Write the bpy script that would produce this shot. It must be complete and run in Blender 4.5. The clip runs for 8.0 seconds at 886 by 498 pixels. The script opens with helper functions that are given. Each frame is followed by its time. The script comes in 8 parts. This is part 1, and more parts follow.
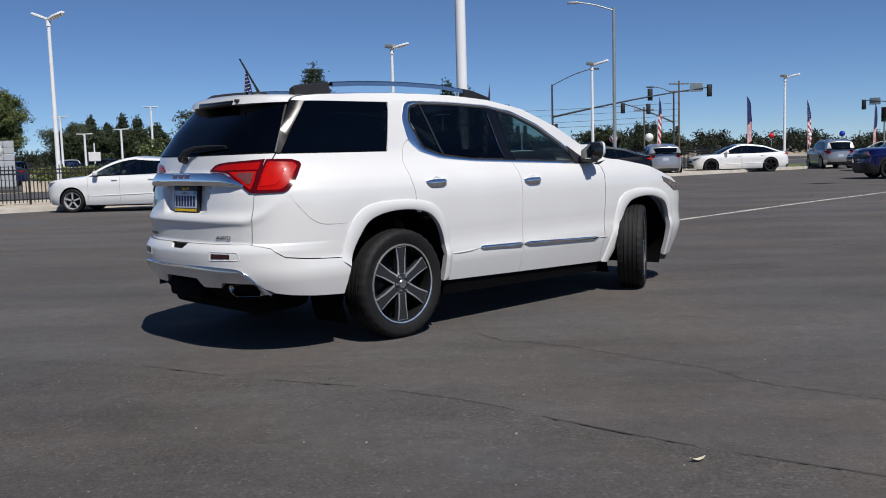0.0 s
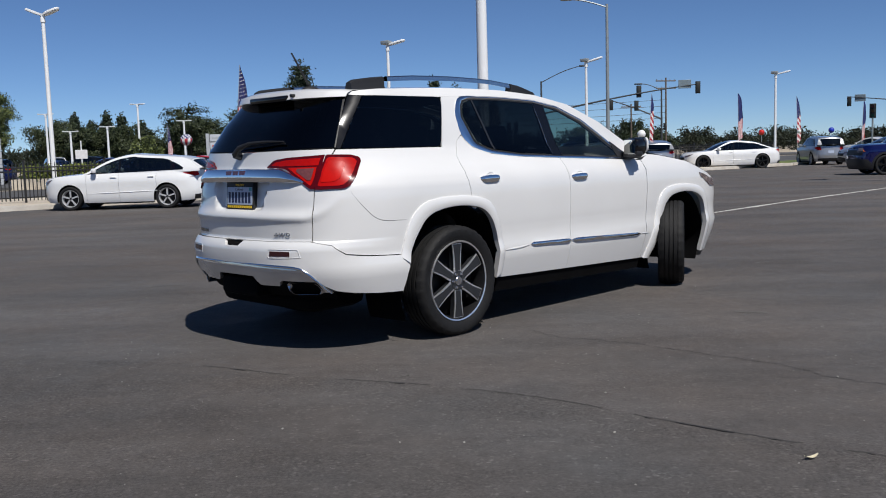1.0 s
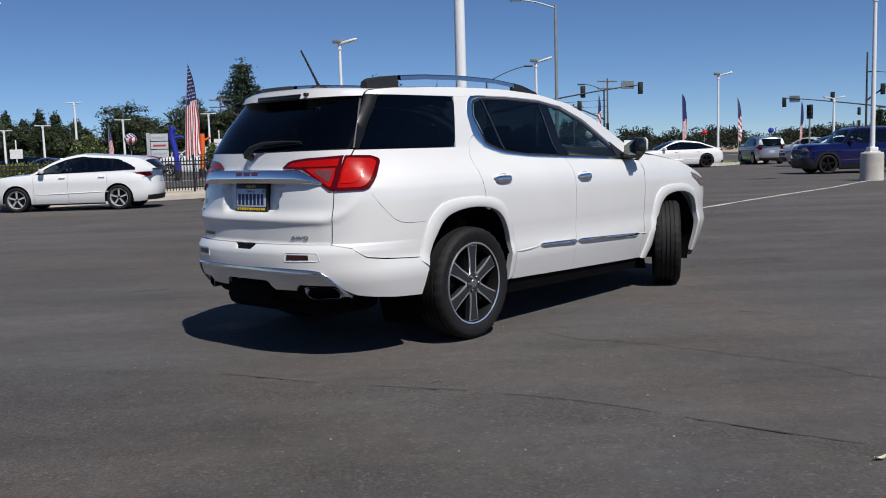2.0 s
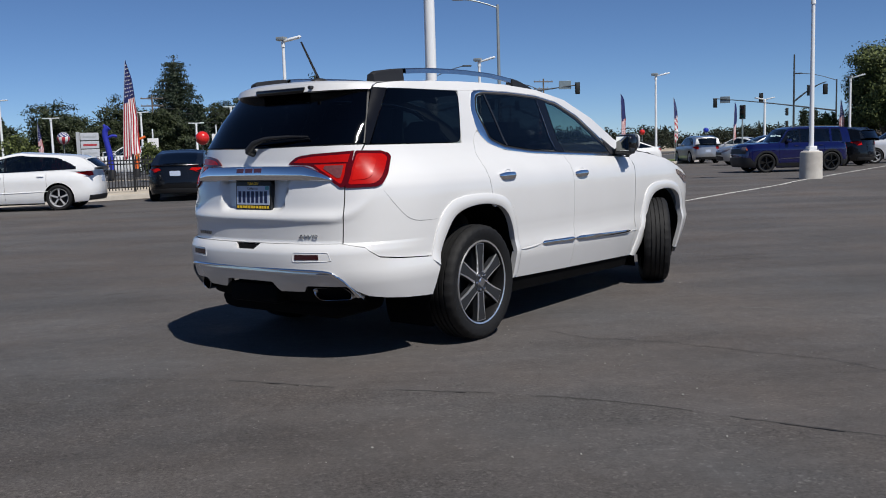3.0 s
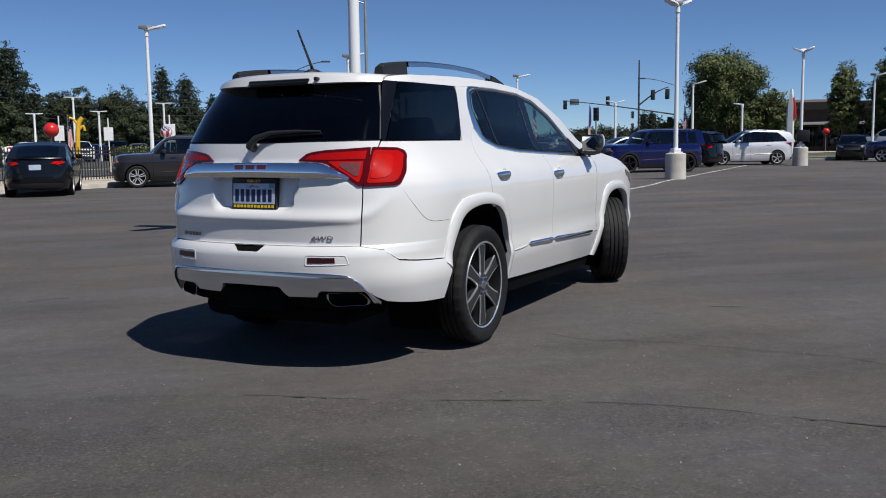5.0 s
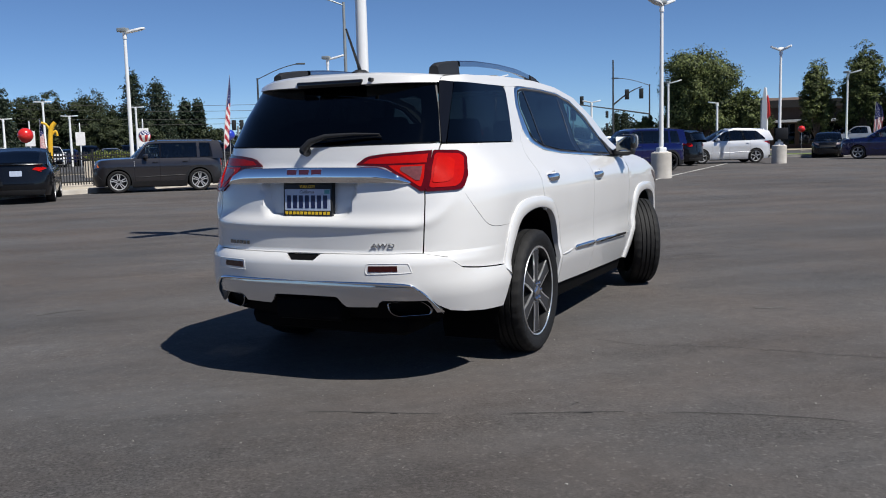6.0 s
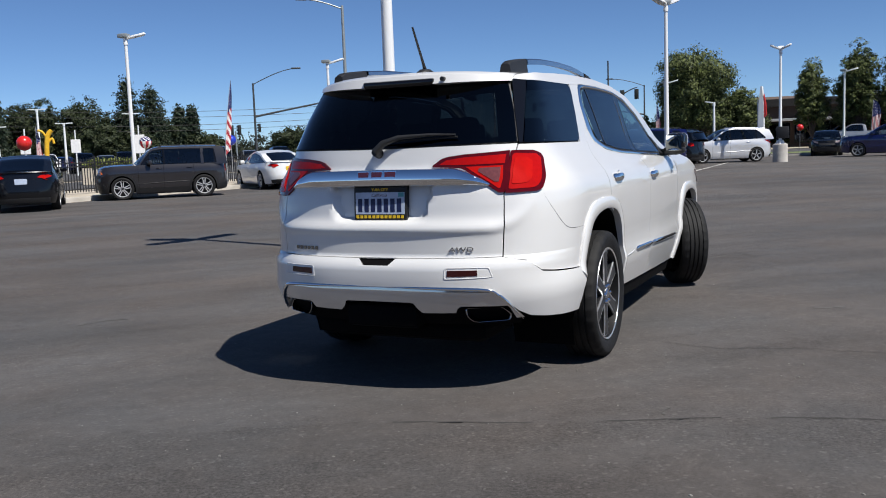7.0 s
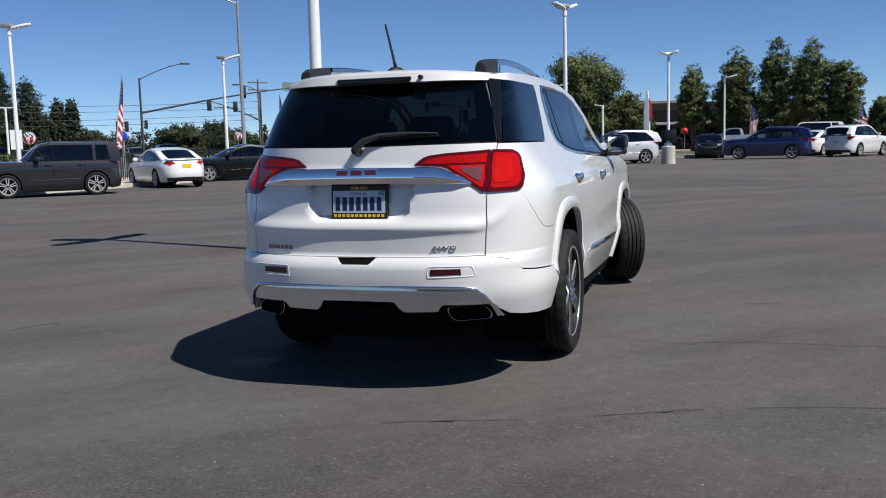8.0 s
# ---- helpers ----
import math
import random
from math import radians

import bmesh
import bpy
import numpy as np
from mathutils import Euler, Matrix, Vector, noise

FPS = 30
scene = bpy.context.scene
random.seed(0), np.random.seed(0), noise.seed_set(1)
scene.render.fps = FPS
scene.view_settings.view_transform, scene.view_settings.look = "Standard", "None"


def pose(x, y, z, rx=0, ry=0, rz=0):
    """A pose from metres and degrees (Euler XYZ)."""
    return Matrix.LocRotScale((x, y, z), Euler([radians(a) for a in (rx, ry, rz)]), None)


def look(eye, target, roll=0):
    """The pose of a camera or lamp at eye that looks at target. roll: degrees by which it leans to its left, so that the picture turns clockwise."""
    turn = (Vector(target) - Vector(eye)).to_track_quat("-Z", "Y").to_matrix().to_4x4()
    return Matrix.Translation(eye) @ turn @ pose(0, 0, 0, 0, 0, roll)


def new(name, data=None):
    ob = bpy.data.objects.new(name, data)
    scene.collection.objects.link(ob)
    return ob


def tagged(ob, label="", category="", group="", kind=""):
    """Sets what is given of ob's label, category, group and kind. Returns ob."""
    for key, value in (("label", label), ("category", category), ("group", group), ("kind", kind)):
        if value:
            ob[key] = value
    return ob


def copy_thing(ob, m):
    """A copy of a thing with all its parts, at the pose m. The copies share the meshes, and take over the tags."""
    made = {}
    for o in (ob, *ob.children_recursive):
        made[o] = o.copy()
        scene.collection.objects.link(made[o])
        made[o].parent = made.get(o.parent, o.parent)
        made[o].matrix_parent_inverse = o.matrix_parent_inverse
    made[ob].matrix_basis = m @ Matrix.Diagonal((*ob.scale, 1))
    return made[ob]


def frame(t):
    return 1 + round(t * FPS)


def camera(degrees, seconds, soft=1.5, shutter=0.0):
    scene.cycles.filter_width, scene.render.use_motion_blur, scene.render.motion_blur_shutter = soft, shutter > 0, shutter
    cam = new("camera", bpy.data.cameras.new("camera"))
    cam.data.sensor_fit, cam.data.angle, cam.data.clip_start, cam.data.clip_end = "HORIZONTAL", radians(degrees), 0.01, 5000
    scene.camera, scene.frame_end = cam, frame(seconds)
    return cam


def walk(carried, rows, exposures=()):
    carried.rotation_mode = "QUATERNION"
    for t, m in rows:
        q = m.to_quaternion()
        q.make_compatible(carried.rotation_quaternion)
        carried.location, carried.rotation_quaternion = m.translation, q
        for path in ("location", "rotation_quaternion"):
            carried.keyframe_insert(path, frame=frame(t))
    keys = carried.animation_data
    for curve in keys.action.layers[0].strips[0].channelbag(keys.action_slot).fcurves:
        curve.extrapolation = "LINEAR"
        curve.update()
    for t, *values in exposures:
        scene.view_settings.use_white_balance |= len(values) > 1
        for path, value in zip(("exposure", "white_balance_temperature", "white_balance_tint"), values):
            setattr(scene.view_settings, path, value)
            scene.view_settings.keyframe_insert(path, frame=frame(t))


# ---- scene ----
cam = camera(52.0, 8.0, soft=1.0)
PATH = [
    (0, (0.323, -0.218, 1.28), (0.255, 1.77, 1.076), -1.6),
    (0.5, (0.032, -0.223, 1.298), (-0.014, 1.766, 1.09), -1.7),
    (1, (-0.188, -0.156, 1.282), (-0.22, 1.833, 1.071), -1.7),
    (2.5, (-0.959, 0.043, 1.309), (-0.776, 2.023, 1.091), -1.7),
    (3, (-1.177, 0.177, 1.288), (-0.934, 2.15, 1.068), -1.7),
    (3.5, (-1.393, 0.307, 1.301), (-1.132, 2.277, 1.075), -1.7),
    (4, (-1.688, 0.391, 1.307), (-1.368, 2.352, 1.08), -1.3),
    (4.5, (-1.903, 0.472, 1.305), (-1.432, 2.402, 1.074), -0.7),
    (6, (-2.542, 0.955, 1.325), (-1.913, 2.839, 1.094), -1.4),
    (6.5, (-2.716, 1.097, 1.314), (-2.087, 2.981, 1.086), -1.7),
    (7, (-2.927, 1.242, 1.325), (-2.282, 3.122, 1.1), -2.1),
    (7.5, (-3.146, 1.34, 1.321), (-2.417, 3.187, 1.087), -1.8),
    (8, (-3.374, 1.437, 1.334), (-2.504, 3.222, 1.101), -1.5),
]
walk(cam, [(t, look(eye, target, roll)) for t, eye, target, roll in PATH], [(0, 0.0, 6410, 10), (4.5, 0.0, 6410, 10), (5.9, 0.22, 6450, 9), (8, 0.30, 6450, 9)])

# ---- daylight ----
SUN_EL, SUN_AZ = radians(55), math.atan2(0.49, -0.87)
world = bpy.data.worlds.new("sky")
scene.world = world
world.use_nodes = True
sky = world.node_tree.nodes.new("ShaderNodeTexSky")
sky.sky_type, sky.sun_disc = "NISHITA", False
sky.sun_elevation, sky.sun_rotation = SUN_EL, SUN_AZ
sky.air_density, sky.dust_density, sky.ozone_density = 0.75, 0.0, 8.0
sky.altitude = 2500
back = world.node_tree.nodes["Background"]
back.inputs["Strength"].default_value = 0.084
world.node_tree.links.new(sky.outputs["Color"], back.inputs["Color"])
sun = new("sun", bpy.data.lights.new("sun", "SUN"))
sun.data.energy, sun.data.angle, sun.data.color = 4.9, radians(0.53), (1.0, 0.955, 0.89)
SUN_WAY = Vector((math.sin(SUN_AZ) * math.cos(SUN_EL), math.cos(SUN_AZ) * math.cos(SUN_EL), math.sin(SUN_EL)))
sun.matrix_basis = look(SUN_WAY * 60, (0, 0, 0))

# ---- tools ----
def bm_to_mesh(name, bm, smooth=True, angle=38, recalc=True):
    if recalc:
        bmesh.ops.recalc_face_normals(bm, faces=bm.faces)
    me = bpy.data.meshes.new(name)
    for f in bm.faces:
        f.smooth = smooth
    if smooth:
        lim = radians(angle)
        for e in bm.edges:
            e.smooth = not (len(e.link_faces) == 2 and e.calc_face_angle(0) > lim)
    bm.to_mesh(me)
    bm.free()
    return me


def part(name, bm, material, parent=None, label="", smooth=True, m=None, recalc=True):
    me = bm_to_mesh(name, bm, smooth, recalc=recalc)
    ob = new(name, me)
    for mat in material if isinstance(material, (list, tuple)) else [material]:
        me.materials.append(mat)
    if parent is not None:
        ob.parent = parent
    if m is not None:
        ob.matrix_basis = m
    if label:
        tagged(ob, label)
    return ob


def empty(name, m, label, category, group="", kind=""):
    ob = new(name)
    ob.empty_display_size = 0.2
    ob.matrix_basis = m
    return tagged(ob, label, category, group, kind)


def box(bm, x0, x1, y0, y1, z0, z1, bevel=0.0, seg=2, m=None):
    c = ((x0 + x1) / 2, (y0 + y1) / 2, (z0 + z1) / 2)
    r = bmesh.ops.create_cube(bm, size=1, matrix=(m or Matrix()) @ Matrix.Translation(c) @ Matrix.Diagonal((x1 - x0, y1 - y0, z1 - z0, 1)))
    vs = r["verts"]
    if bevel > 0:
        es = list({e for v in vs for e in v.link_edges})
        bmesh.ops.bevel(bm, geom=es, offset=bevel, segments=seg, affect="EDGES", profile=0.5)
    return bm


def tube(bm, path, radii, n=10, caps=True):
    """A round bar along a line of points."""
    path = [Vector(p) for p in path]
    if not isinstance(radii, (list, tuple)):
        radii = [radii] * len(path)
    rings, side = [], None
    for i, p in enumerate(path):
        d = (path[min(i + 1, len(path) - 1)] - path[max(i - 1, 0)]).normalized()
        if side is None:
            side = d.orthogonal().normalized()
        side = (side - d * side.dot(d)).normalized()
        up = d.cross(side)
        rings.append([bm.verts.new(p + (side * math.cos(a) + up * math.sin(a)) * radii[i]) for a in (2 * math.pi * k / n for k in range(n))])
    for a, b in zip(rings, rings[1:]):
        for k in range(n):
            bm.faces.new((a[k], a[(k + 1) % n], b[(k + 1) % n], b[k]))
    if caps:
        bm.faces.new(rings[0][::-1])
        bm.faces.new(rings[-1])
    return bm


def lathe(bm, profile, n=24, m=None, axis="z"):
    """Turns (radius, height) pairs about an axis."""
    m = m or Matrix()
    rings = []
    for r, h in profile:
        ring = []
        for k in range(n):
            a = 2 * math.pi * k / n
            c, s = r * math.cos(a), r * math.sin(a)
            p = (c, s, h) if axis == "z" else (c, h, s)
            ring.append(bm.verts.new(m @ Vector(p)))
        rings.append(ring)
    for a, b in zip(rings, rings[1:]):
        for k in range(n):
            bm.faces.new((a[k], a[(k + 1) % n], b[(k + 1) % n], b[k]))
    return bm


def prism(bm, outline, d0, d1, put):
    """A slab with a 2D outline; put(u, v, d) gives the place in space."""
    a = [bm.verts.new(put(u, v, d0)) for u, v in outline]
    b = [bm.verts.new(put(u, v, d1)) for u, v in outline]
    bm.faces.new(a)
    bm.faces.new(b[::-1])
    for i in range(len(a)):
        j = (i + 1) % len(a)
        bm.faces.new((a[j], a[i], b[i], b[j]))
    return bm


def lerp_table(table, z):
    if z <= table[0][0]:
        return table[0][1:]
    for a, b in zip(table, table[1:]):
        if z <= b[0]:
            k = (z - a[0]) / (b[0] - a[0])
            return tuple(p + (q - p) * k for p, q in zip(a[1:], b[1:]))
    return table[-1][1:]


# ---- materials ----
def material(name):
    mat = bpy.data.materials.new(name)
    mat.use_nodes = True
    return mat, mat.node_tree.nodes, mat.node_tree.links, mat.node_tree.nodes["Principled BSDF"]


def plain(name, colour, rough=0.5, metal=0.0, coat=0.0, vary=0.12, scale=6.0, bump=0.0, bscale=80.0, emit=0.0, spec=None):
    """A paint, plastic or metal with a faint unevenness of tone and grain."""
    mat, nodes, links, b = material(name)
    b.inputs["Base Color"].default_value = (*colour, 1)
    b.inputs["Roughness"].default_value = rough
    b.inputs["Metallic"].default_value = metal
    b.inputs["Coat Weight"].default_value = coat
    b.inputs["Coat Roughness"].default_value = 0.03
    if spec is not None:
        b.inputs["Specular IOR Level"].default_value = spec
    tc = nodes.new("ShaderNodeTexCoord")
    if vary > 0:
        nz = nodes.new("ShaderNodeTexNoise")
        nz.inputs["Scale"].default_value, nz.inputs["Detail"].default_value = scale, 5
        links.new(tc.outputs["Object"], nz.inputs["Vector"])
        ramp = nodes.new("ShaderNodeMapRange")
        ramp.inputs["From Min"].default_value, ramp.inputs["From Max"].default_value = 0.3, 0.7
        ramp.inputs["To Min"].default_value, ramp.inputs["To Max"].default_value = 1 - vary, 1 + vary * 0.5
        links.new(nz.outputs["Fac"], ramp.inputs["Value"])
        mul = nodes.new("ShaderNodeVectorMath")
        mul.operation = "SCALE"
        mul.inputs[0].default_value = colour
        links.new(ramp.outputs["Result"], mul.inputs["Scale"])
        links.new(mul.outputs["Vector"], b.inputs["Base Color"])
    if bump > 0:
        n2 = nodes.new("ShaderNodeTexNoise")
        n2.inputs["Scale"].default_value, n2.inputs["Detail"].default_value = bscale, 4
        links.new(tc.outputs["Object"], n2.inputs["Vector"])
        bp = nodes.new("ShaderNodeBump")
        bp.inputs["Strength"].default_value, bp.inputs["Distance"].default_value = bump, 0.01
        links.new(n2.outputs["Fac"], bp.inputs["Height"])
        links.new(bp.outputs["Normal"], b.inputs["Normal"])
    if emit > 0:
        b.inputs["Emission Color"].default_value = (*colour, 1)
        b.inputs["Emission Strength"].default_value = emit
    return mat


def asphalt_material(name, colour, rough_lo, rough_hi, stones):
    """Rolled asphalt: streaks and patches, a grain that comes and goes, and a few paler stones."""
    mat, nodes, links, b = material(name)
    tc = nodes.new("ShaderNodeTexCoord")

    def noise_at(scale, detail=6, rough=0.6, stretch=None, vec=None):
        n = nodes.new("ShaderNodeTexNoise")
        n.inputs["Scale"].default_value, n.inputs["Detail"].default_value, n.inputs["Roughness"].default_value = scale, detail, rough
        src = vec or tc.outputs["Object"]
        if stretch:
            mp = nodes.new("ShaderNodeMapping")
            mp.inputs["Scale"].default_value = stretch[:3]
            mp.inputs["Rotation"].default_value = (0, 0, stretch[3])
            links.new(src, mp.inputs["Vector"])
            src = mp.outputs["Vector"]
        links.new(src, n.inputs["Vector"])
        return n.outputs["Fac"]

    def ramp(fac, lo, hi, a, c):
        r = nodes.new("ShaderNodeMapRange")
        for k, v in (("From Min", lo), ("From Max", hi), ("To Min", a), ("To Max", c)):
            r.inputs[k].default_value = v
        links.new(fac, r.inputs["Value"])
        return r.outputs["Result"]

    def times(a, c):
        m = nodes.new("ShaderNodeMath")
        m.operation = "MULTIPLY"
        links.new(a, m.inputs[0])
        links.new(c, m.inputs[1])
        return m.outputs[0]

    big = ramp(noise_at(0.16, 3), 0.3, 0.7, 0.86, 1.14)
    streak = ramp(noise_at(1.0, 6, 0.65, (0.14, 1.1, 1, 0.1)), 0.3, 0.7, 0.84, 1.16)
    patch = ramp(noise_at(0.7, 6, 0.62, (0.7, 1.0, 1, -0.5)), 0.35, 0.68, 0.89, 1.11)
    mid = ramp(noise_at(9, 6, 0.75), 0.3, 0.7, 0.84, 1.16)
    worn = ramp(noise_at(0.8, 5, 0.7, (0.5, 1.0, 1, 0.1)), 0.42, 0.62, 0.25, 1.0)
    raw = ramp(noise_at(62, 4, 0.9), 0.30, 0.70, rough_lo - 1, rough_hi - 1)
    one = nodes.new("ShaderNodeMath")
    one.operation = "MULTIPLY_ADD"
    links.new(raw, one.inputs[0])
    links.new(worn, one.inputs[1])
    one.inputs[2].default_value = 1.0
    grain = one.outputs[0]
    vor = nodes.new("ShaderNodeTexVoronoi")
    vor.inputs["Scale"].default_value = 62
    links.new(tc.outputs["Object"], vor.inputs["Vector"])
    sep = nodes.new("ShaderNodeSeparateColor")
    links.new(vor.outputs["Color"], sep.inputs["Color"])
    stone = ramp(sep.outputs[0], 0.90, 1.0, 1.0, stones)
    fac = times(times(times(times(times(big, streak), patch), mid), grain), stone)
    tint = nodes.new("ShaderNodeMixRGB")
    tint.inputs["Color1"].default_value = (colour[0] * 1.07, colour[1] * 0.995, colour[2] * 0.94, 1)
    tint.inputs["Color2"].default_value = (colour[0] * 0.97, colour[1], colour[2] * 1.03, 1)
    links.new(ramp(noise_at(0.42, 5, 0.6), 0.36, 0.64, 0.0, 1.0), tint.inputs["Fac"])
    mul = nodes.new("ShaderNodeVectorMath")
    mul.operation = "SCALE"
    links.new(tint.outputs["Color"], mul.inputs[0])
    links.new(fac, mul.inputs["Scale"])
    links.new(mul.outputs["Vector"], b.inputs["Base Color"])
    b.inputs["Specular IOR Level"].default_value = 0.25
    b.inputs["Roughness"].default_value = 0.88
    bp = nodes.new("ShaderNodeBump")
    bp.inputs["Strength"].default_value, bp.inputs["Distance"].default_value = 0.7, 0.006
    links.new(times(grain, stone), bp.inputs["Height"])
    links.new(bp.outputs["Normal"], b.inputs["Normal"])
    return mat


def ground_material(name, c1, c2, scale, bump=0.5, fine=60, rough=0.95):
    mat, nodes, links, b = material(name)
    tc = nodes.new("ShaderNodeTexCoord")
    n1 = nodes.new("ShaderNodeTexNoise")
    n1.inputs["Scale"].default_value, n1.inputs["Detail"].default_value = scale, 7
    n2 = nodes.new("ShaderNodeTexNoise")
    n2.inputs["Scale"].default_value, n2.inputs["Detail"].default_value = fine, 4
    links.new(tc.outputs["Object"], n1.inputs["Vector"])
    links.new(tc.outputs["Object"], n2.inputs["Vector"])
    add = nodes.new("ShaderNodeMath")
    add.operation = "MULTIPLY_ADD"
    links.new(n2.outputs["Fac"], add.inputs[0])
    add.inputs[1].default_value = 0.5
    links.new(n1.outputs["Fac"], add.inputs[2])
    cr = nodes.new("ShaderNodeValToRGB")
    cr.color_ramp.elements[0].position, cr.color_ramp.elements[1].position = 0.5, 0.95
    cr.color_ramp.elements[0].color, cr.color_ramp.elements[1].color = (*c1, 1), (*c2, 1)
    links.new(add.outputs[0], cr.inputs["Fac"])
    links.new(cr.outputs["Color"], b.inputs["Base Color"])
    b.inputs["Roughness"].default_value = rough
    bp = nodes.new("ShaderNodeBump")
    bp.inputs["Strength"].default_value, bp.inputs["Distance"].default_value = bump, 0.02
    links.new(n2.outputs["Fac"], bp.inputs["Height"])
    links.new(bp.outputs["Normal"], b.inputs["Normal"])
    return mat


def glass_material(name, tint, clear, rough=0.02, face=0.06):
    """Window glass: a mirror coat over a tinted see-through pane."""
    mat, nodes, links, b = material(name)
    nodes.remove(b)
    out = nodes["Material Output"]
    tr = nodes.new("ShaderNodeBsdfTransparent")
    tr.inputs["Color"].default_value = (*[c * clear for c in tint], 1)
    gl = nodes.new("ShaderNodeBsdfGlossy")
    gl.inputs["Roughness"].default_value = rough
    gl.inputs["Color"].default_value = (0.95, 0.97, 1, 1)
    lw = nodes.new("ShaderNodeLayerWeight")
    lw.inputs["Blend"].default_value = 0.5
    p5 = nodes.new("ShaderNodeMath")
    p5.operation = "POWER"
    p5.inputs[1].default_value = 5.0
    links.new(lw.outputs["Facing"], p5.inputs[0])
    fr = nodes.new("ShaderNodeMath")
    fr.operation = "MULTIPLY_ADD"
    fr.inputs[1].default_value, fr.inputs[2].default_value = 0.92, face
    links.new(p5.outputs[0], fr.inputs[0])
    mix = nodes.new("ShaderNodeMixShader")
    links.new(fr.outputs[0], mix.inputs["Fac"])
    links.new(tr.outputs["BSDF"], mix.inputs[1])
    links.new(gl.outputs["BSDF"], mix.inputs[2])
    links.new(mix.outputs["Shader"], out.inputs["Surface"])
    return mat


def leaf_material(name, c1, c2):
    mat, nodes, links, b = material(name)
    geo = nodes.new("ShaderNodeNewGeometry")
    cr = nodes.new("ShaderNodeValToRGB")
    cr.color_ramp.elements[0].color, cr.color_ramp.elements[1].color = (*c1, 1), (*c2, 1)
    links.new(geo.outputs["Random Per Island"], cr.inputs["Fac"])
    links.new(cr.outputs["Color"], b.inputs["Base Color"])
    b.inputs["Roughness"].default_value = 0.6
    b.inputs["Specular IOR Level"].default_value = 0.3
    return mat


M_ASPHALT = asphalt_material("asphalt", (0.087, 0.082, 0.080), 0.45, 1.55, 1.35)
M_OLD = asphalt_material("older_asphalt", (0.083, 0.078, 0.0755), 0.20, 1.85, 1.5)
M_STREET = plain("street_asphalt", (0.07, 0.07, 0.072), 0.9, vary=0.25, scale=0.4, bump=0.3)
M_EARTH = ground_material("dry_earth", (0.30, 0.25, 0.18), (0.46, 0.40, 0.31), 0.5)
M_GRASS = ground_material("mown_grass", (0.05, 0.085, 0.02), (0.16, 0.19, 0.06), 1.2, 0.8, 40)
M_CONC = ground_material("concrete", (0.40, 0.37, 0.33), (0.58, 0.55, 0.50), 2.0, 0.2, 90)
M_WHITE_METAL = plain("white_enamel", (0.78, 0.79, 0.79), 0.35, vary=0.06, scale=1.5)
M_LINE = plain("road_paint", (0.55, 0.54, 0.50), 0.8, vary=0.35, scale=14)
M_GALV = plain("galvanised_steel", (0.30, 0.33, 0.34), 0.5, 0.4, vary=0.15, scale=2)
M_BLACK = plain("black_plastic", (0.012, 0.012, 0.013), 0.55, vary=0.2, bump=0.1)
M_FENCE = plain("black_fence_enamel", (0.015, 0.015, 0.016), 0.45, vary=0.2)
M_RUBBER = plain("tyre_rubber", (0.008, 0.008, 0.0085), 0.7, vary=0.3, scale=12, bump=0.3, bscale=150, spec=0.35)
M_WOOD = plain("weathered_pole_wood", (0.14, 0.11, 0.085), 0.85, vary=0.3, scale=4, bump=0.4, bscale=30)

